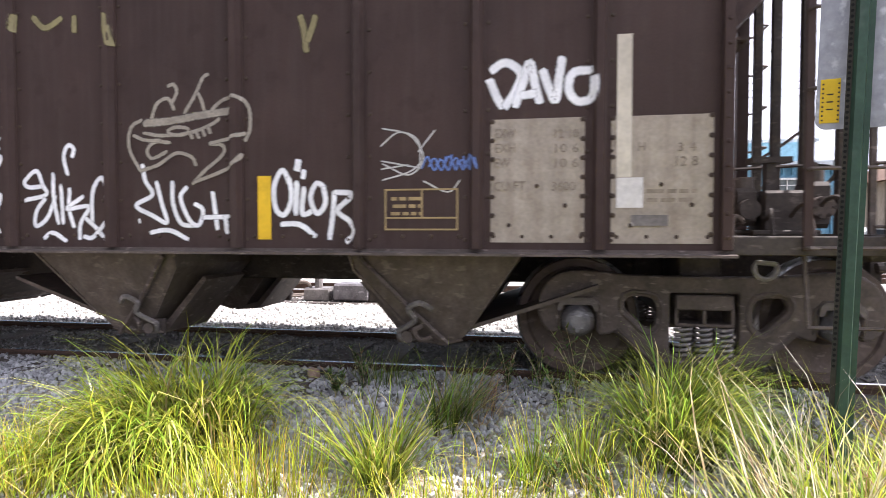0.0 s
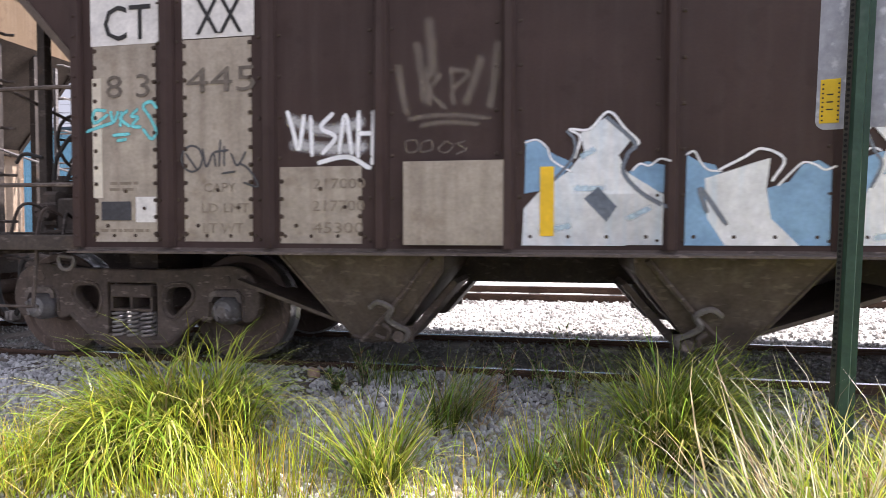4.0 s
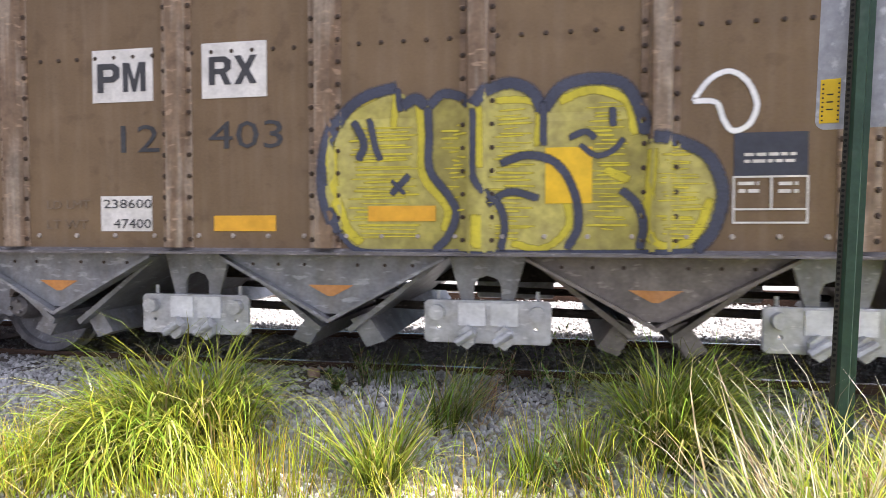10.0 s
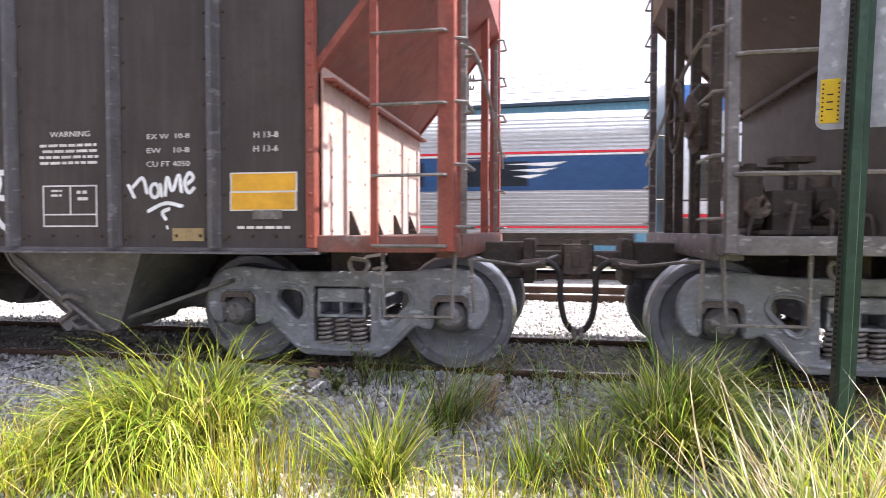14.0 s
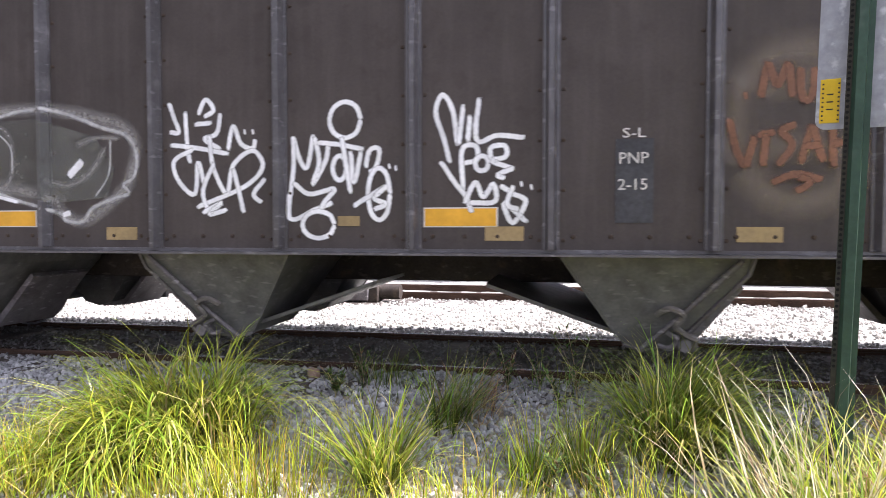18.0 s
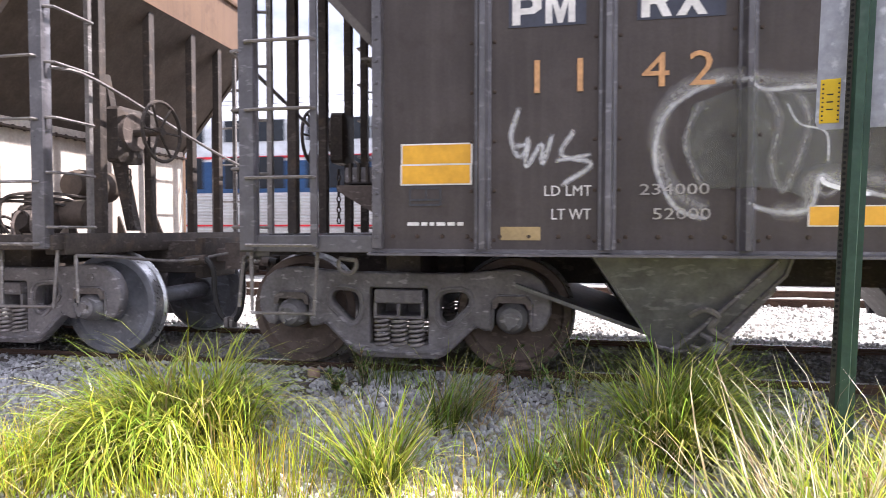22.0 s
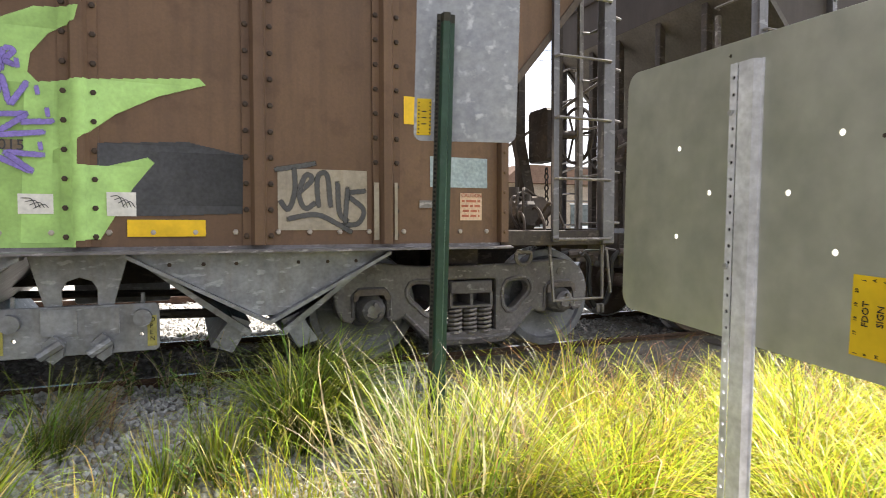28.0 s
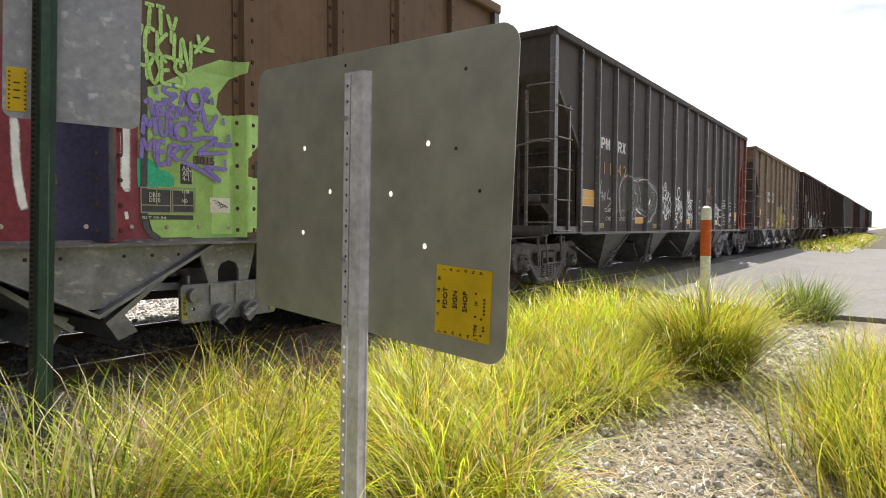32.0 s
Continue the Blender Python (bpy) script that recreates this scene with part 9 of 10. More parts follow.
p.done("graffiti_tag", "black sprayed tag on a white panel")
p = Paint("d", "fill_lime", 0.03, 0.0045)
p.fill((2.525, 2.042), (2.665, 2.092), (2.938, 2.263), (3.167, 2.379), (3.394, 2.397), (3.373, 2.312), (3.238, 2.236), (3.146, 2.113), (3.129, 2.004), (3.188, 1.94), (3.385, 1.96), (3.358, 1.0), (2.626, 1.005), (2.508, 1.43))
p.fill((3.255, 1.961), (3.487, 1.996), (4.041, 2.048), (4.078, 2.009), (3.8, 1.916), (3.568, 1.791), (3.386, 1.639), (3.239, 1.561))
p.fill((3.222, 1.488), (3.527, 1.484), (3.741, 1.541), (3.777, 1.511), (3.658, 1.355), (3.481, 1.048), (3.218, 1.027))
p.fill((3.115, 1.945), (3.261, 1.961), (3.224, 1.026), (3.077, 1.028))
p.done("graffiti_piece", "lime green fill with long spikes")
p = Paint("d", "fill_green", 0.03, 0.006)
p.fill((2.507, 1.565), (2.576, 1.571), (2.631, 1.543), (2.666, 1.493), (2.745, 1.478), (2.782, 1.429), (2.774, 1.378), (2.511, 1.362))
p.done("graffiti_piece", "emerald cloud shape")
p = Paint("d", "fill_maroon", 0.03, 0.0045)
p.fill((2.329, 2.366), (2.477, 2.479), (2.554, 2.345), (2.544, 1.683), (2.537, 1.111), (2.64, 0.986), (2.289, 0.989)).fill((1.569, 2.177), (1.849, 2.246), (1.9, 1.783), (1.98, 1.339), (1.969, 0.995), (1.527, 1.0))
p.done("graffiti_piece", "dark red painted letters")
p = Paint("d", "fill_navy", 0.03, 0.0055)
p.fill((1.916, 2.263), (2.329, 2.366), (2.289, 0.989), (1.969, 0.995), (1.98, 1.339), (1.9, 1.783))
p.done("graffiti_piece", "deep blue painted ground")
p = Paint("d", "spray_black", 0.05, 0.007)
p.line((2.572, 2.427), (2.56, 1.684), (2.558, 1.131), (2.657, 0.99)).line((2.329, 2.366), (2.313, 1.694), (2.304, 0.996)).line((1.903, 2.056), (1.91, 1.715), (1.989, 1.339))
p.done("graffiti_outline", "black outline of the painted letters")
p = Paint("d", "spray_white", 0.05, 0.008)
p.line((2.433, 1.861), (2.429, 1.593), (2.433, 1.324)).dot(2.429, 1.161).line((1.774, 1.747), (1.781, 1.429), (1.814, 1.187)).line((2.383, 2.126), (2.428, 1.95), (2.419, 1.336), w=0.07)
p.done("graffiti_highlight", "white highlights on the painted letters")
p = Paint("d", "spray_purple", 0.034, 0.008)
p.line((2.815, 2.106), (2.752, 2.109), (2.704, 2.067), (2.752, 2.042), (2.799, 2.046), (2.748, 2.0), (2.686, 1.994)).line((2.829, 1.976), (2.845, 2.033), (2.853, 2.089)).line((2.853, 2.089), (2.876, 2.028), (2.892, 1.991)).line((2.892, 1.991), (2.906, 2.088)).line((3.002, 1.999), (3.01, 2.067), (3.018, 2.131)).line((3.018, 2.131), (3.065, 2.115), (3.016, 2.058)).line((3.016, 2.058), (3.074, 2.032)).line((2.561, 1.952), (2.607, 1.989)).line((2.607, 1.989), (2.619, 1.903), (2.632, 1.848)).line((2.632, 1.848), (2.661, 1.981)).line((2.714, 1.97), (2.665, 1.953), (2.663, 1.884), (2.717, 1.897)).line((2.664, 1.922), (2.699, 1.929)).line((2.729, 1.863), (2.734, 1.918), (2.741, 1.973)).line((2.741, 1.973), (2.779, 1.953), (2.739, 1.912)).line((2.739, 1.912), (2.786, 1.87)).line((2.798, 1.871), (2.818, 1.968)).line((2.818, 1.968), (2.846, 1.897)).line((2.846, 1.897), (2.88, 1.982)).line((2.88, 1.982), (2.894, 1.899)).line((2.966, 1.994), (2.92, 1.981), (2.914, 1.905), (2.97, 1.922)).line((2.916, 1.945), (2.953, 1.956)).line((2.985, 1.874), (3.007, 1.98)).line((3.007, 1.98), (3.042, 1.806)).line((3.042, 1.806), (3.132, 1.949)).line((2.545, 1.726), (2.558, 1.871)).line((2.558, 1.871), (2.591, 1.781)).line((2.591, 1.781), (2.631, 1.87)).line((2.631, 1.87), (2.641, 1.726)).line((2.675, 1.857), (2.677, 1.777), (2.697, 1.738), (2.723, 1.773), (2.729, 1.863)).line((2.753, 1.866), (2.754, 1.731)).line((2.754, 1.731), (2.803, 1.729)).line((2.951, 1.886), (2.91, 1.875), (2.908, 1.739), (2.981, 1.747)).line((2.908, 1.809), (2.957, 1.824)).line((2.978, 1.753), (3.132, 1.765)).line((3.132, 1.765), (2.956, 1.634)).line((2.956, 1.634), (3.216, 1.665)).line((3.09, 1.716), (3.262, 1.729)).line((2.53, 1.556), (2.544, 1.71)).line((2.544, 1.71), (2.579, 1.616)).line((2.579, 1.616), (2.625, 1.712)).line((2.625, 1.712), (2.635, 1.564)).line((2.709, 1.691), (2.655, 1.677), (2.655, 1.534), (2.72, 1.548)).line((2.655, 1.613), (2.704, 1.627)).line((2.73, 1.523), (2.744, 1.685)).line((2.744, 1.685), (2.806, 1.665), (2.749, 1.614)).line((2.749, 1.614), (2.803, 1.56)).line((2.812, 1.662), (2.918, 1.684)).line((2.918, 1.684), (2.834, 1.565)).line((2.834, 1.565), (2.97, 1.518), (3.151, 1.429)).line((3.003, 1.544), (3.211, 1.53)).line((3.018, 1.538), (3.146, 1.439))
p.ring(2.947, 2.031, 0.055, 0.075).ring(2.842, 1.785, 0.055, 0.062)
p.dot(2.645, 2.045, w=0.05).dot(3.084, 2.044, w=0.05).dot(3.177, 1.899, w=0.05).dot(3.226, 1.777, w=0.05).dot(3.188, 1.58, w=0.05)
p.done("graffiti_tag", "purple sprayed writing over the lime paint")
p = Paint("d", "spray_lime", 0.032, 0.006)
scrawl(p, "ITTY", 2.487, 2.425, 2.826, 2.644, 5)
scrawl(p, "YCKIN", 2.482, 2.26, 2.933, 2.492, 6)
scrawl(p, "HOES", 2.509, 2.12, 2.884, 2.328, 7)
p.line((2.979, 2.528), (2.999, 2.387)).line((2.931, 2.434), (3.117, 2.426)).line((3.072, 2.53), (2.943, 2.374))
p.done("graffiti_tag", "pale lime sprayed scrawl")
plate_of("d", "lube_plate", (2.526, 1.35), (2.928, 1.19), "charcoal", "dark stencil plate", 0.007)
plate_of("d", "lube_plate", (2.52, 1.17), (2.926, 1.137), "charcoal", "dark stencil plate", 0.007)
plate_of("d", "test_plate", (2.828, 1.545), (2.919, 1.402), "charcoal", "small dark stencil plate", 0.008)
plate_of("d", "number_patch", (2.929, 1.615), (3.095, 1.558), "faint", "grey number patch", 0.0085)
words_on("d", "ARS", (2.834, 1.497), (2.921, 1.535), "white", "", 0.0125)
words_on("d", "ABT", (2.838, 1.461), (2.92, 1.498), "white", "", 0.0125)
words_on("d", "4-13", (2.837, 1.424), (2.921, 1.462), "white", "", 0.0125)
words_on("d", "DB10", (2.585, 1.295), (2.665, 1.329), "white", "", 0.0125)
words_on("d", "DB20", (2.583, 1.26), (2.664, 1.291), "white", "", 0.0125)
words_on("d", "LUB", (2.834, 1.332), (2.889, 1.357), "white", "", 0.0125)
words_on("d", "NO", (2.831, 1.263), (2.875, 1.29), "white", "", 0.0125)
words_on("d", "BLT 09-94", (2.534, 1.139), (2.705, 1.159), "white", "", 0.0125)
words_on("d", "3015", (2.936, 1.556), (3.099, 1.618), "charcoal", "", 0.0125)
frame_on("d", (2.526, 1.183), (2.751, 1.365), "offwhite", 0.008, 0.0115)
frame_on("d", (2.758, 1.186), (2.947, 1.373), "offwhite", 0.008, 0.0115)
plate_of("d", "sticker", (3.068, 1.31), (3.242, 1.194), "white", "white sticker with thin arcs", 0.008)
plate_of("d", "sticker", (3.515, 1.328), (3.673, 1.184), "white", "white sticker with thin arcs", 0.008)
p = Paint("d", "spray_black", 0.005, 0.012)
for k in range(4):
    p.line((3.084 + 0.02 * k, 1.285 - 0.02 * k), (3.134 + 0.02 * k, 1.28 - 0.01 * k), (3.159 + 0.02 * k, 1.23)).line((3.535 + 0.02 * k, 1.302 - 0.02 * k), (3.58 + 0.02 * k, 1.302 - 0.01 * k), (3.608 + 0.02 * k, 1.235))
p.done("thin_arcs")


# ---- blue workshop across the tracks ----
def workshop():
    b = thing("workshop", "light blue metal workshop building with white framed windows", "building", "", pose(0, 30, 0))
    wins = [(-14.75, 2.2, -13.16, 3.8), (-12.5, 2.2, -10.88, 3.78), (-9.98, 2.18, -8.35, 3.75), (-3.2, 2.14, -1.43, 3.8), (-1.33, 2.13, 0.45, 3.78), (1.02, 2.12, 2.75, 3.75), (3.0, 2.1, 4.87, 3.7)]
    wins += [(-19.6, 2.2, -18.0, 3.8), (-24.0, 2.2, -22.4, 3.8)]
    roof = lambda x: 7.16 + (x - 5.75) * 0.0147
    wall = part("wall", shape([(-32.0, -0.2), (5.75, -0.2), (5.75, roof(5.75)), (-32.0, roof(-32.0))], [[(a, z0), (c, z0), (c, z1), (a, z1)] for a, z0, c, z1 in wins], 0.2, 0.002), M["bluewall"], b)
    wall.location.y = 0.1
    seam = G()
    x = -31.9
    while x < 5.7:
        for z0, z1 in ([(0, 7)] if not any(w[0] - 0.1 < x < w[2] + 0.1 for w in wins) else [(0, 2.0), (3.95, 7)]):
            seam.box(x, x + 0.05, -0.03, 0, z0, min(z1, roof(x) - 0.05))
        x += 0.405
    part("siding", seam, M["bluewall"], b)
    part("roof", G().prism([(-32.3, roof(-32.3)), (6.0, roof(6.0)), (6.0, roof(6.0) + 0.14), (-32.3, roof(-32.3) + 0.14)], "y", -0.35, 14), M["bluetrim"], b)
    part("side_wall", G().box(5.55, 5.75, 0.2, 14, -0.2, 7.1), M["bluewall"], b)
    for x0, z0, x1, z1 in wins + [(6.61, 2.14, 8.6, 3.47), (9.6, 2.14, 11.3, 3.47)]:
        w = part("window", G().box(x0, x1, 0.12, 0.14, z0, z1), M["glassdark"], b)
        fr = G()
        for a in (x0, x1 - 0.09):
            fr.box(a, a + 0.09, -0.04, 0.15, z0, z1)
        for c in (z0, z1 - 0.09):
            fr.box(x0 + 0.09, x1 - 0.09, -0.04, 0.15, c, c + 0.09)
        part("window_frame", fr, M["framewhite"], w)
        mu = G()
        for k in range(1, 3):
            a = x0 + (x1 - x0) * k / 3
            mu.box(a - 0.02, a + 0.02, 0.06, 0.12, z0 + 0.09, z1 - 0.09)
        for k in range(1, 4):
            c = z0 + (z1 - z0) * k / 4
            mu.box(x0 + 0.09, x1 - 0.09, 0.062, 0.118, c - 0.02, c + 0.02)
        part("glazing_grid", mu, M["framewhite"], w)
    # lower wing at the side
    part("wing_wall", G().box(5.75, 9.0, 0.05, 0.2, -0.2, 4.0).box(9.0, 12.3, 0.2, 0.4, -0.2, 4.0), M["bluewall"], b)
    wr = G()
    x = 5.9
    while x < 12.2:
        wr.box(x, x + 0.05, 0.0, 0.05 if x < 9 else 0.2, 0, 2.0).box(x, x + 0.05, 0.0, 0.05 if x < 9 else 0.2, 3.6, 4.0)
        x += 0.405
    part("wing_siding", wr, M["bluewall"], b)
    part("wing_roof", G().box(5.7, 12.5, -0.3, 3.0, 4.0, 4.2), M["roofpale"], b)
    part("upper_wall", G().box(5.75, 12.3, 3.0, 3.2, 4.2, 5.45).box(7.2, 9.4, 2.97, 3.0, 4.4, 5.3), M["paleblue"], b)
    part("upper_roof", G().box(5.7, 12.5, 2.8, 12.0, 5.45, 5.6), M["roofpale"], b)
    glyphs(letters("sign_lettering", "FOUNDRY\u00b7MACHINE\u00b7CO", -3.2, 4.62, 0.36, M["framewhite"], b, -0.04, 0.97, shear=0.2, label="white sign lettering"))
    for k in range(5):
        part("name_bar", G().prism([(-1.05 + 0.31 * k, 5.22), (-0.82 + 0.31 * k, 5.22), (-0.76 + 0.31 * k, 5.60), (-0.99 + 0.31 * k, 5.60)], "y", -0.06, -0.03), M["framewhite"], b, "white lettering bar")
    return b


workshop()


def parked_car(label, x, y, material, turn):
    c = thing("car", label, "car", "parked cars", pose(x, y, -0.2, 0, 0, turn))
    part("body", G().prism([(-2.2, 0.3), (2.2, 0.3), (2.25, 0.75), (1.4, 0.92), (0.7, 1.42), (-1.3, 1.45), (-2.0, 0.95), (-2.25, 0.8)], "y", -0.85, 0.85), M[material], c)
    for s_ in (-1, 1):
        part("side_window", G().prism([(-1.75, 0.95), (1.15, 0.95), (0.6, 1.34), (-1.2, 1.36)], "y", s_ * 0.86 - 0.005, s_ * 0.86 + 0.005), M["coachglass"], c)
    for wx in (-1.4, 1.4):
        for wy in (-0.8, 0.8):
            part("wheel", G().lathe([(0.2, -0.1), (0.33, -0.1), (0.33, 0.1), (0.2, 0.1)], 16, (wx, wy, 0.33)), M["rubber"], c)


parked_car("white parked car beside the workshop", 15.6, 33.0, "markerwhite", 10)
parked_car("silver parked car beyond the tracks", 29.0, 38.0, "coachwhite", 0)
parked_car("dark parked car beyond the tracks", 36.0, 38.5, "coachblue", 0)

# switch machine beside the far track
sw = thing("switch_machine", "pale weathered switch machine with rods beside the far track", "switch machine", "", pose(-3.7, 10.2, -0.14))
part("housing", G().box(-0.1, 0.55, -0.25, 0.2, 0.05, 0.34, 0.03), M["truckgrey"], sw)
part("motor", G().cyl((0.62, 0, 0.2), (1.05, 0, 0.2), 0.13, 14).box(0.5, 0.7, -0.2, 0.2, 0.02, 0.3, 0.02), M["under"], sw)
part("gear_case", G().box(-0.65, -0.15, -0.22, 0.18, 0.02, 0.26, 0.03).cyl((-0.4, -0.1, 0.26), (-0.4, -0.1, 0.42), 0.07, 10), M["ladder"], sw)
for k in range(3):
    part("rod", G().cyl((-1.3 + 0.4 * k, -0.3 + 0.12 * k, 0.1), (-0.2 + 0.4 * k, 0.9, 0.12), 0.02, 8), M["pole"], sw)
part("crank", G().tube(bend([(-0.9, -0.2, 0.05), (-0.85, -0.2, 0.3), (-0.6, -0.15, 0.35), (-0.5, -0.1, 0.15)], 5), 0.03, 8), M["pole"], sw)
part("base_plank", G().box(-1.0, 1.2, -0.4, 0.4, -0.05, 0.03, 0.006), M["tie"], sw)

wh = thing("warehouse", "low cream building with a brown roof", "building", "", pose(33, 42, 0))
part("wall", G().box(-10, 14, 0, 10, -0.2, 4.6), M["creamwall"], wh)
part("roof", G().prism([(-10.8, 4.6), (14.8, 4.6), (13, 6.0), (-9, 6.0)], "y", -0.8, 10.8), M["tiled"], wh)
for k in range(5):
    w = part("window", G().box(-8.5 + 4.5 * k, -6.5 + 4.5 * k, -0.05, 0.1, 1.2, 3.0), M["glassdark"], wh)
    part("window_frame", G().box(-8.6 + 4.5 * k, -6.4 + 4.5 * k, -0.08, 0.0, 3.0, 3.12).box(-8.6 + 4.5 * k, -6.4 + 4.5 * k, -0.12, 0.0, 1.08, 1.2), M["framewhite"], w)

up = thing("utility_pole", "grey wooden utility pole with crossarms", "utility pole", "", pose(-6.6, 45, 0))
part("pole", G().cyl((0, 0, -0.5), (0, 0, 12.9), 0.16, 10, 0.11), M["pole"], up)
part("crossarm", G().box(-0.55, 0.55, -0.06, 0.06, 12.1, 12.25, 0.01), M["pole"], up)
part("crossarm", G().box(-0.45, 0.45, -0.06, 0.06, 11.4, 11.52, 0.01), M["pole"], up)
ins = G()
for x in (-0.45, -0.2, 0.2, 0.45):
    ins.cyl((x, 0, 12.2), (x, 0, 12.5), 0.05, 8).cyl((x, 0, 11.5), (x, 0, 11.7), 0.05, 8)
part("insulator_row", ins, M["wire"], up)
wr = thing("power_line", "dark sagging overhead power line", "power line")
for z, y in ((12.4, 45), (11.6, 45), (9.4, 38), (9.0, 38), (8.6, 38)):
    pts = [(-60 + 12 * k, y, z + 0.0016 * (-60 + 12 * k) * (-60 + 12 * k + 53)) if y == 45 else (-60 + 12 * k, y, z + 0.02 * k) for k in range(13)]
    part("wire", G().tube(pts, 0.014, 4), M["wire"], wr)


# ---- passenger train on the far track ----
YP = 16.65
PASS = []        # thing, distance of its middle behind the rear of the locomotive


def coach_body(g, L, h, floor, half=1.52):
    prof = [(-half, floor), (-half - 0.02, floor + 0.9), (-half, h - 0.75), (-half + 0.2, h - 0.35), (-half + 0.65, h - 0.08), (0, h), (half - 0.65, h - 0.08), (half - 0.2, h - 0.35), (half, h - 0.75), (half + 0.02, floor + 0.9), (half, floor)]
    g.prism(prof, "x", -L / 2, L / 2)
    return g


def bogie(car, x):
    g = G().box(x - 1.5, x + 1.5, -1.15, -1.0, 0.45, 0.75, 0.03).box(x - 1.5, x + 1.5, 1.0, 1.15, 0.45, 0.75, 0.03).box(x - 0.3, x + 0.3, -1.1, 1.1, 0.5, 0.9)
    part("bogie_frame", g, M["under"], car)
    for dx in (-1.25, 1.25):
        w = G()
        for s in (-1, 1):
            w.cyl((x + dx, s * 0.68, 0.457), (x + dx, s * 0.82, 0.457), 0.457, 24)
        w.cyl((x + dx, -0.9, 0.457), (x + dx, 0.9, 0.457), 0.09, 10)
        part("wheelset", w, M["wheelbrown"], car)


def stretch_up(c, base, k):
    """Raise everything above a base height by a factor."""
    for ob in c.children_recursive:
        if ob.type == "MESH" and ob.data.users == 1 and ob.matrix_basis.is_identity:
            for q in ob.data.vertices:
                if q.co.z > base:
                    q.co.z = base + (q.co.z - base) * k


def coach(style, label):
    """A passenger car 25.4 m long; its origin is on the track below its middle."""
    L = 25.4
    h = {"low": 3.86, "high": 4.3, "tri": 4.3, "baggage": 4.25}[style]
    c = thing("passenger_car", label, "railcar", "cars of the passenger train", pose(0, YP, 0))
    part("body", coach_body(G(), L, h, 1.05), M["coachsteel"] if style == "low" else M["coachwhite"], c)
    part("underframe", G().box(-L / 2 + 0.3, L / 2 - 0.3, -1.35, 1.35, 0.75, 1.05).box(-4, 4, -1.3, 1.3, 0.45, 0.75), M["under"], c)
    fl = G()
    lines = [1.08 + 0.075 * k for k in range(12)] + ([2.90 + 0.085 * k for k in range(9)] if style == "low" else [])
    for z in lines:
        if z < h - 0.32:
            fl.box(-L / 2, L / 2, -1.56, -1.52, z, z + 0.035, 0.008)
    stuffed("fluting", fl, M["coachsteel"], c)
    if style == "low":
        part("window_band", G().box(-L / 2, L / 2, -1.553, -1.53, 1.98, 2.72), M["coachblue"], c, "dark blue window band")
        part("red_line", G().box(-L / 2, L / 2, -1.557, -1.53, 2.78, 2.83).box(-L / 2, L / 2, -1.565, -1.53, 1.16, 1.20), M["stripered"], c)
        part("white_line", G().box(-L / 2, L / 2, -1.558, -1.53, 2.73, 2.77), M["stripewhite"], c)
        for k in range(3):
            part("emblem", G().prism([(L / 2 - 3.4 + 0.1 * k, 2.56 - 0.13 * k), (L / 2 - 1.9 - 0.25 * k, 2.60 - 0.13 * k), (L / 2 - 2.3 - 0.25 * k, 2.50 - 0.13 * k)], "y", -1.566, -1.55), M["stripewhite"], c, "white emblem stripe")
        for k in range(8):
            x = -L / 2 + 2.6 + 2.6 * k
            part("window", G().box(x, x + 1.75, -1.562, -1.54, 2.08, 2.62, 0.004), M["coachglass"], c)
    else:
        if style == "high":
            part("window_band", G().box(-L / 2, L / 2, -1.553, -1.53, 2.0, 2.75), M["coachblue"], c, "dark blue window band")
            part("red_line", G().box(-L / 2, L / 2, -1.557, -1.53, 2.82, 2.87).box(-L / 2, L / 2, -1.565, -1.53, 1.2, 1.24), M["stripered"], c)
        else:
            part("red_stripe", G().box(-L / 2, L / 2, -1.554, -1.53, 2.64, 2.90), M["stripered"], c)
            part("white_stripe", G().box(-L / 2, L / 2, -1.554, -1.53, 2.38, 2.64), M["stripewhite"], c)
            part("blue_stripe", G().box(-L / 2, L / 2, -1.554, -1.53, 2.10, 2.38), M["stripeblue"], c)
            part("red_line", G().box(-L / 2, L / 2, -1.565, -1.53, 1.2, 1.24), M["stripered"], c)
        if style == "baggage":
            for x in (-6.0, 6.0):
                part("baggage_door", G().box(x - 1.2, x + 1.2, -1.57, -1.53, 1.15, 3.2, 0.01), M["coachsteel"], c)
        else:
            for k in range(9):
                x = -L / 2 + 2.2 + 2.35 * k
                part("window", G().box(x, x + 1.75, -1.564, -1.54, 2.10, 2.85, 0.004), M["coachglass"], c)
                part("upper_window", G().box(x, x + 1.75, -1.56, -1.50, 3.22, 3.72, 0.004), M["coachglass"], c)
    for s in (-1, 1):
        part("diaphragm", G().box(s * L / 2 - 0.25 if s < 0 else L / 2, -L / 2 if s < 0 else L / 2 + 0.25, -0.55, 0.55, 1.1, 3.4), M["rubber"], c)
        if style == "low" and s > 0:
            bogie(c, s * (L / 2 - 3.2))
            continue
        d = part("door", G().box(s * (L / 2 - 0.7) - 0.42, s * (L / 2 - 0.7) + 0.42, -1.575, -1.54, 1.1, 3.15, 0.006), M["coachsteel"], c)
        part("door_window", G().box(s * (L / 2 - 0.7) - 0.2, s * (L / 2 - 0.7) + 0.2, -1.582, -1.57, 2.2, 2.95), M["coachglass"], d)
        bogie(c, s * (L / 2 - 3.2))
    stretch_up(c, 1.05, 1.115)
    return c


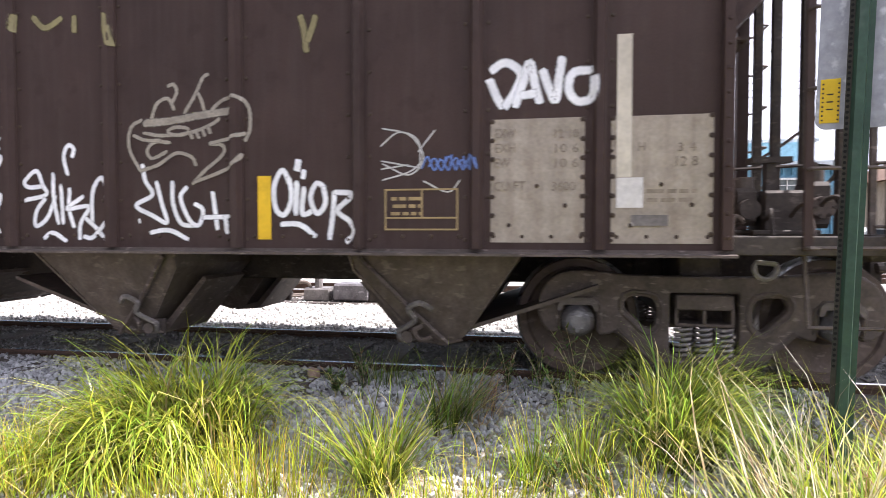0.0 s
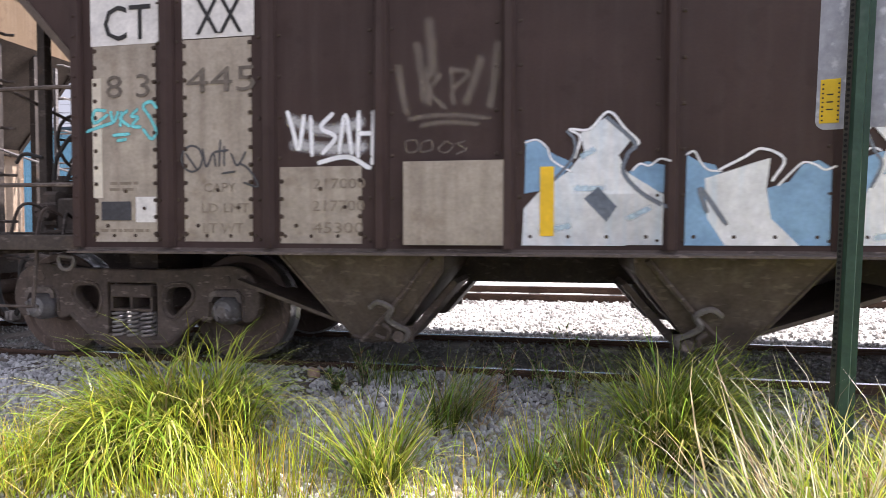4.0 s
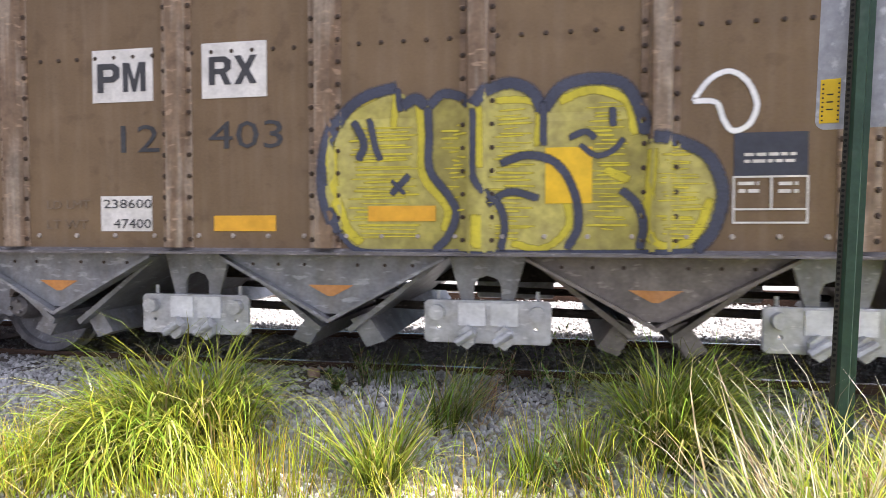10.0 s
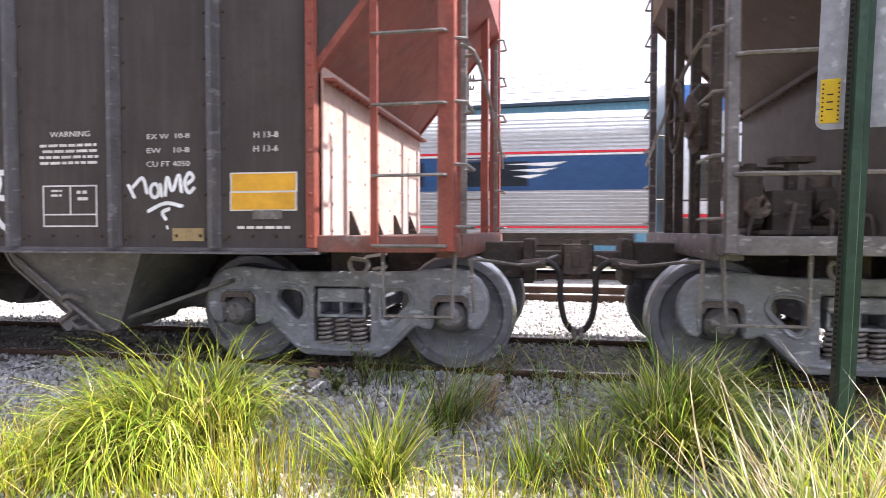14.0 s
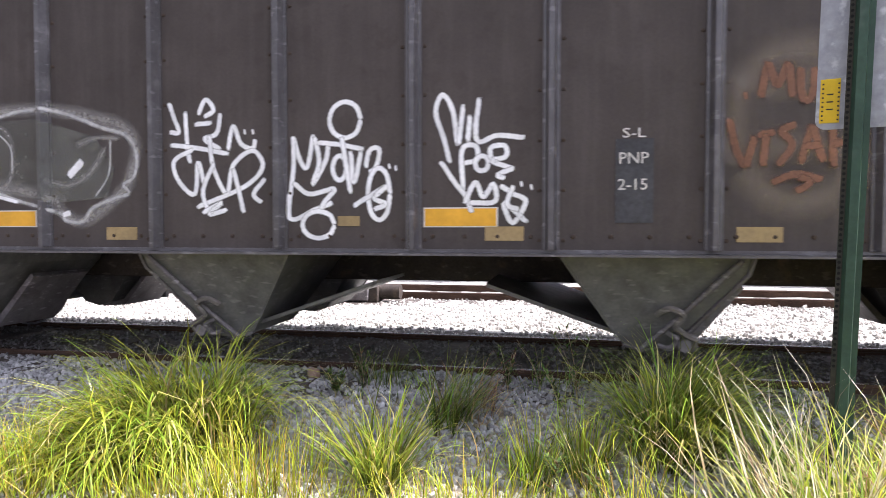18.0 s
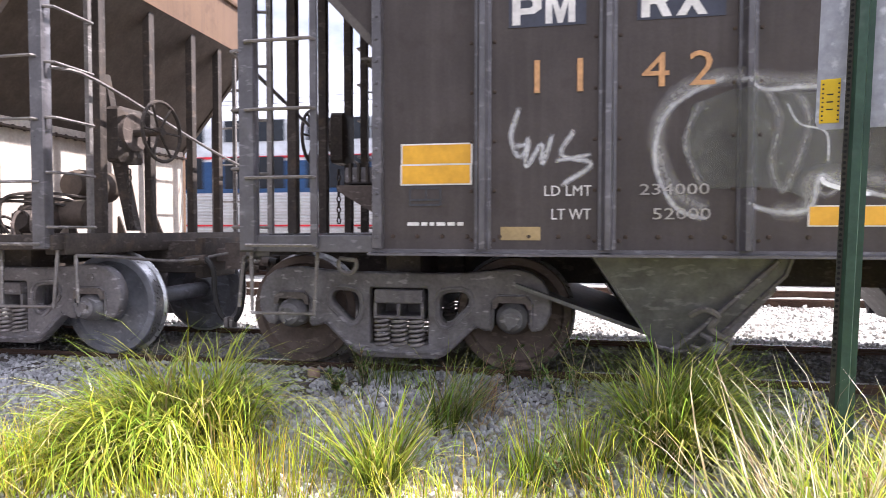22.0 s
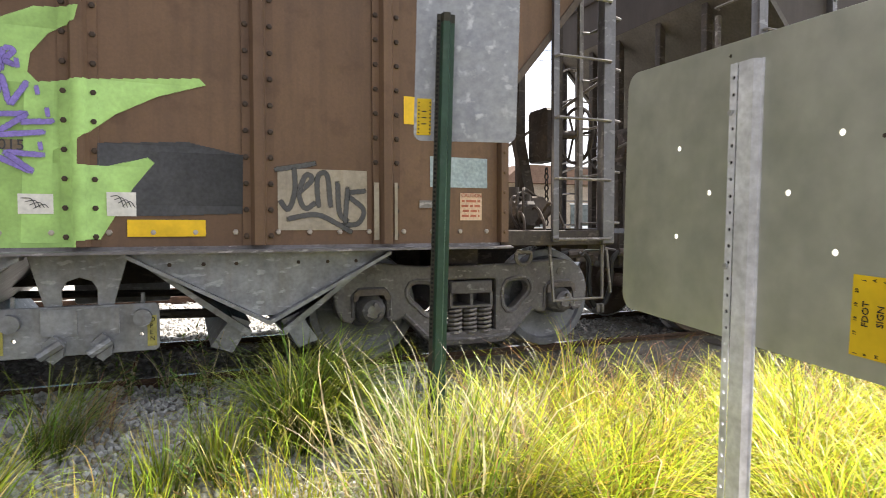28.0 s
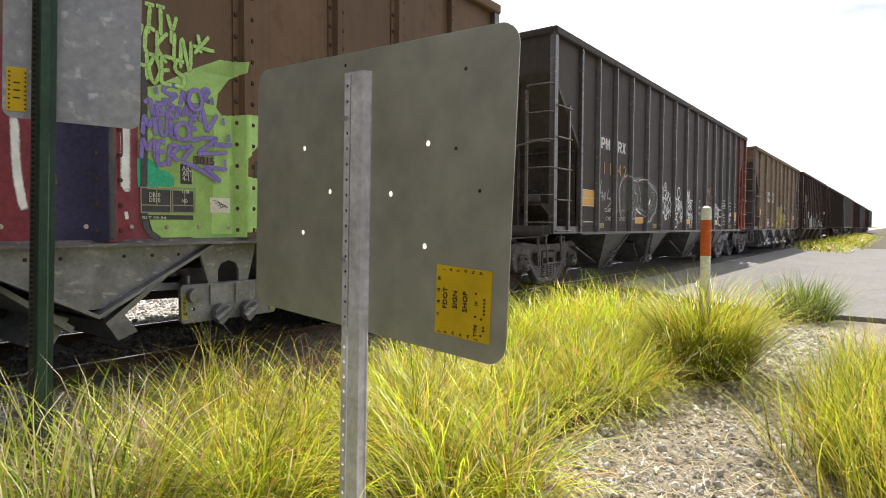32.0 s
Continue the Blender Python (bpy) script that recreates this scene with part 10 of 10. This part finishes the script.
def locomotive():
    L = 21.0
    c = thing("locomotive", "silver passenger locomotive with a blue roof band", "locomotive", "", pose(0, YP, 0))
    # cross-section as the coaches, with a sloping nose at the front
    g = G()
    prof = [(-1.5, 1.0), (-1.52, 2.0), (-1.50, 3.75), (-1.25, 4.35), (-0.6, 4.58), (0.6, 4.58), (1.25, 4.35), (1.50, 3.75), (1.52, 2.0), (1.5, 1.0)]
    cuts = [(-10.4, 1.0, 1.0), (7.6, 1.0, 1.0), (8.6, 0.97, 0.90), (9.5, 0.9, 0.66), (10.3, 0.8, 0.5), (10.5, 0.7, 0.42)]
    o = 0
    for x, wy, hz in cuts:
        g.v += [(x, y * wy, 1.0 + (z - 1.0) * hz) for y, z in prof]
    n = len(prof)
    for i in range(len(cuts) - 1):
        for k in range(n):
            g.f.append((i * n + k, i * n + (k + 1) % n, (i + 1) * n + (k + 1) % n, (i + 1) * n + k))
    g.f += [tuple(range(n)), tuple(range(6 * n - 1, 5 * n - 1, -1))]
    part("body", g, M["coachwhite"], c)
    part("roof_band", G().add([(-10.3, -1.515, 3.72), (-10.3, -1.262, 4.36), (6.6, -1.262, 4.36), (6.6, -1.515, 3.72)], [(0, 1, 2, 3)])
         .add([(-6.0, -1.522, 3.72), (6.6, -1.522, 3.72), (6.9, -1.522, 3.55), (2.0, -1.522, 3.45), (-2.5, -1.522, 3.6)], [(0, 1, 2, 3, 4)]), M["stripeblue"], c, "blue roof band")
    part("roof_detail", G().box(-8.5, -6.0, -0.9, 0.9, 4.56, 4.72, 0.03).box(-3, 1.0, -0.8, 0.8, 4.56, 4.68, 0.03), M["louvre"], c)
    part("red_line", G().box(-10.4, 8.0, -1.535, -1.51, 1.42, 1.50), M["stripered"], c)
    part("dark_skirt", G().box(-10.3, 9.4, -1.535, 1.535, 0.62, 1.40), M["under"], c)
    for x0, x1 in ((-9.7, -8.05), (-7.85, -6.2)):
        gr = part("grille", G().box(x0, x1, -1.54, -1.51, 1.82, 2.62, 0.004), M["louvre"], c, "dark louvred grille")
        sl = G()
        for k in range(9):
            sl.box(x0 + 0.05, x1 - 0.05, -1.552, -1.54, 1.87 + 0.083 * k, 1.90 + 0.083 * k)
        stuffed("slat", sl, M["under"], gr)
    part("louvre_panel", G().box(3.0, 4.8, -1.53, -1.50, 2.9, 3.3), M["louvre"], c)
    part("cab_window", G().box(5.6, 6.5, -1.53, -1.49, 2.85, 3.45, 0.01), M["coachglass"], c)
    part("windscreen", G().add([(8.75, -1.2, 3.72), (8.75, 1.2, 3.72), (9.52, 1.1, 3.12), (9.52, -1.1, 3.12)], [(0, 1, 2, 3)]), M["coachglass"], c)
    em = G()
    for k in range(3):
        pts = bend([(1.0 + 0.35 * k, 1.75), (1.35 + 0.4 * k, 2.35), (2.1 + 0.45 * k, 2.75), (3.1 + 0.35 * k, 2.95)], 6)
        low = [(x + 0.26 - 0.14 * i / len(pts), z - 0.02) for i, (x, z) in enumerate(pts)]
        em.prism(pts + low[::-1], "y", -1.54, -1.52)
    part("emblem", em, M["coachblue"], c, "dark blue emblem stripes")
    for x in (-6.4, 6.0):
        bogie(c, x)
    stretch_up(c, 1.5, 1.07)
    return c


loco = locomotive()
PASS.append((loco, 10.5))
STYLES = ["low", "low", "high", "high", "high", "tri", "tri"]
protos = {}
names = {"low": "fluted stainless passenger car with a dark blue band", "high": "silver passenger car with two rows of windows", "tri": "silver passenger car with red, white and blue stripes"}
for k, st in enumerate(STYLES):
    use = "baggage" if k == 6 else st
    lab = names[st] if use != "baggage" else "silver baggage car with red, white and blue stripes"
    if use in protos:
        c = copy_thing(protos[use], pose(0, YP, 0))
    else:
        c = protos[use] = coach(use, lab)
    PASS.append((c, -13.0 - 26.0 * k))


# ---- what moves ----
def motions():
    times = [0.5 * k for k in range(65)]
    for car, mid in CARS:
        walk(car, [(t, pose(mid + TRAVEL[i], YC, 0)) for i, t in enumerate(times)])
    fine = [0.2 * k for k in range(161)]
    for w, x in WHEELS:
        base = w.matrix_basis.translation.copy()
        walk(w, [(t, pose(base.x, base.y, base.z, 0, math.degrees(travel(t) / 0.457) % 360, 0)) for t in fine])
    for thing_, back in PASS:
        rows = []
        for i in range(33):
            rear = -0.1 + 13.74 * (i - 13.8) + 0.125 * ((i - 18.35) ** 2 - (13.8 - 18.35) ** 2)
            rows.append((float(i), pose(rear + back, YP, 0)))
        walk(thing_, rows)


motions()
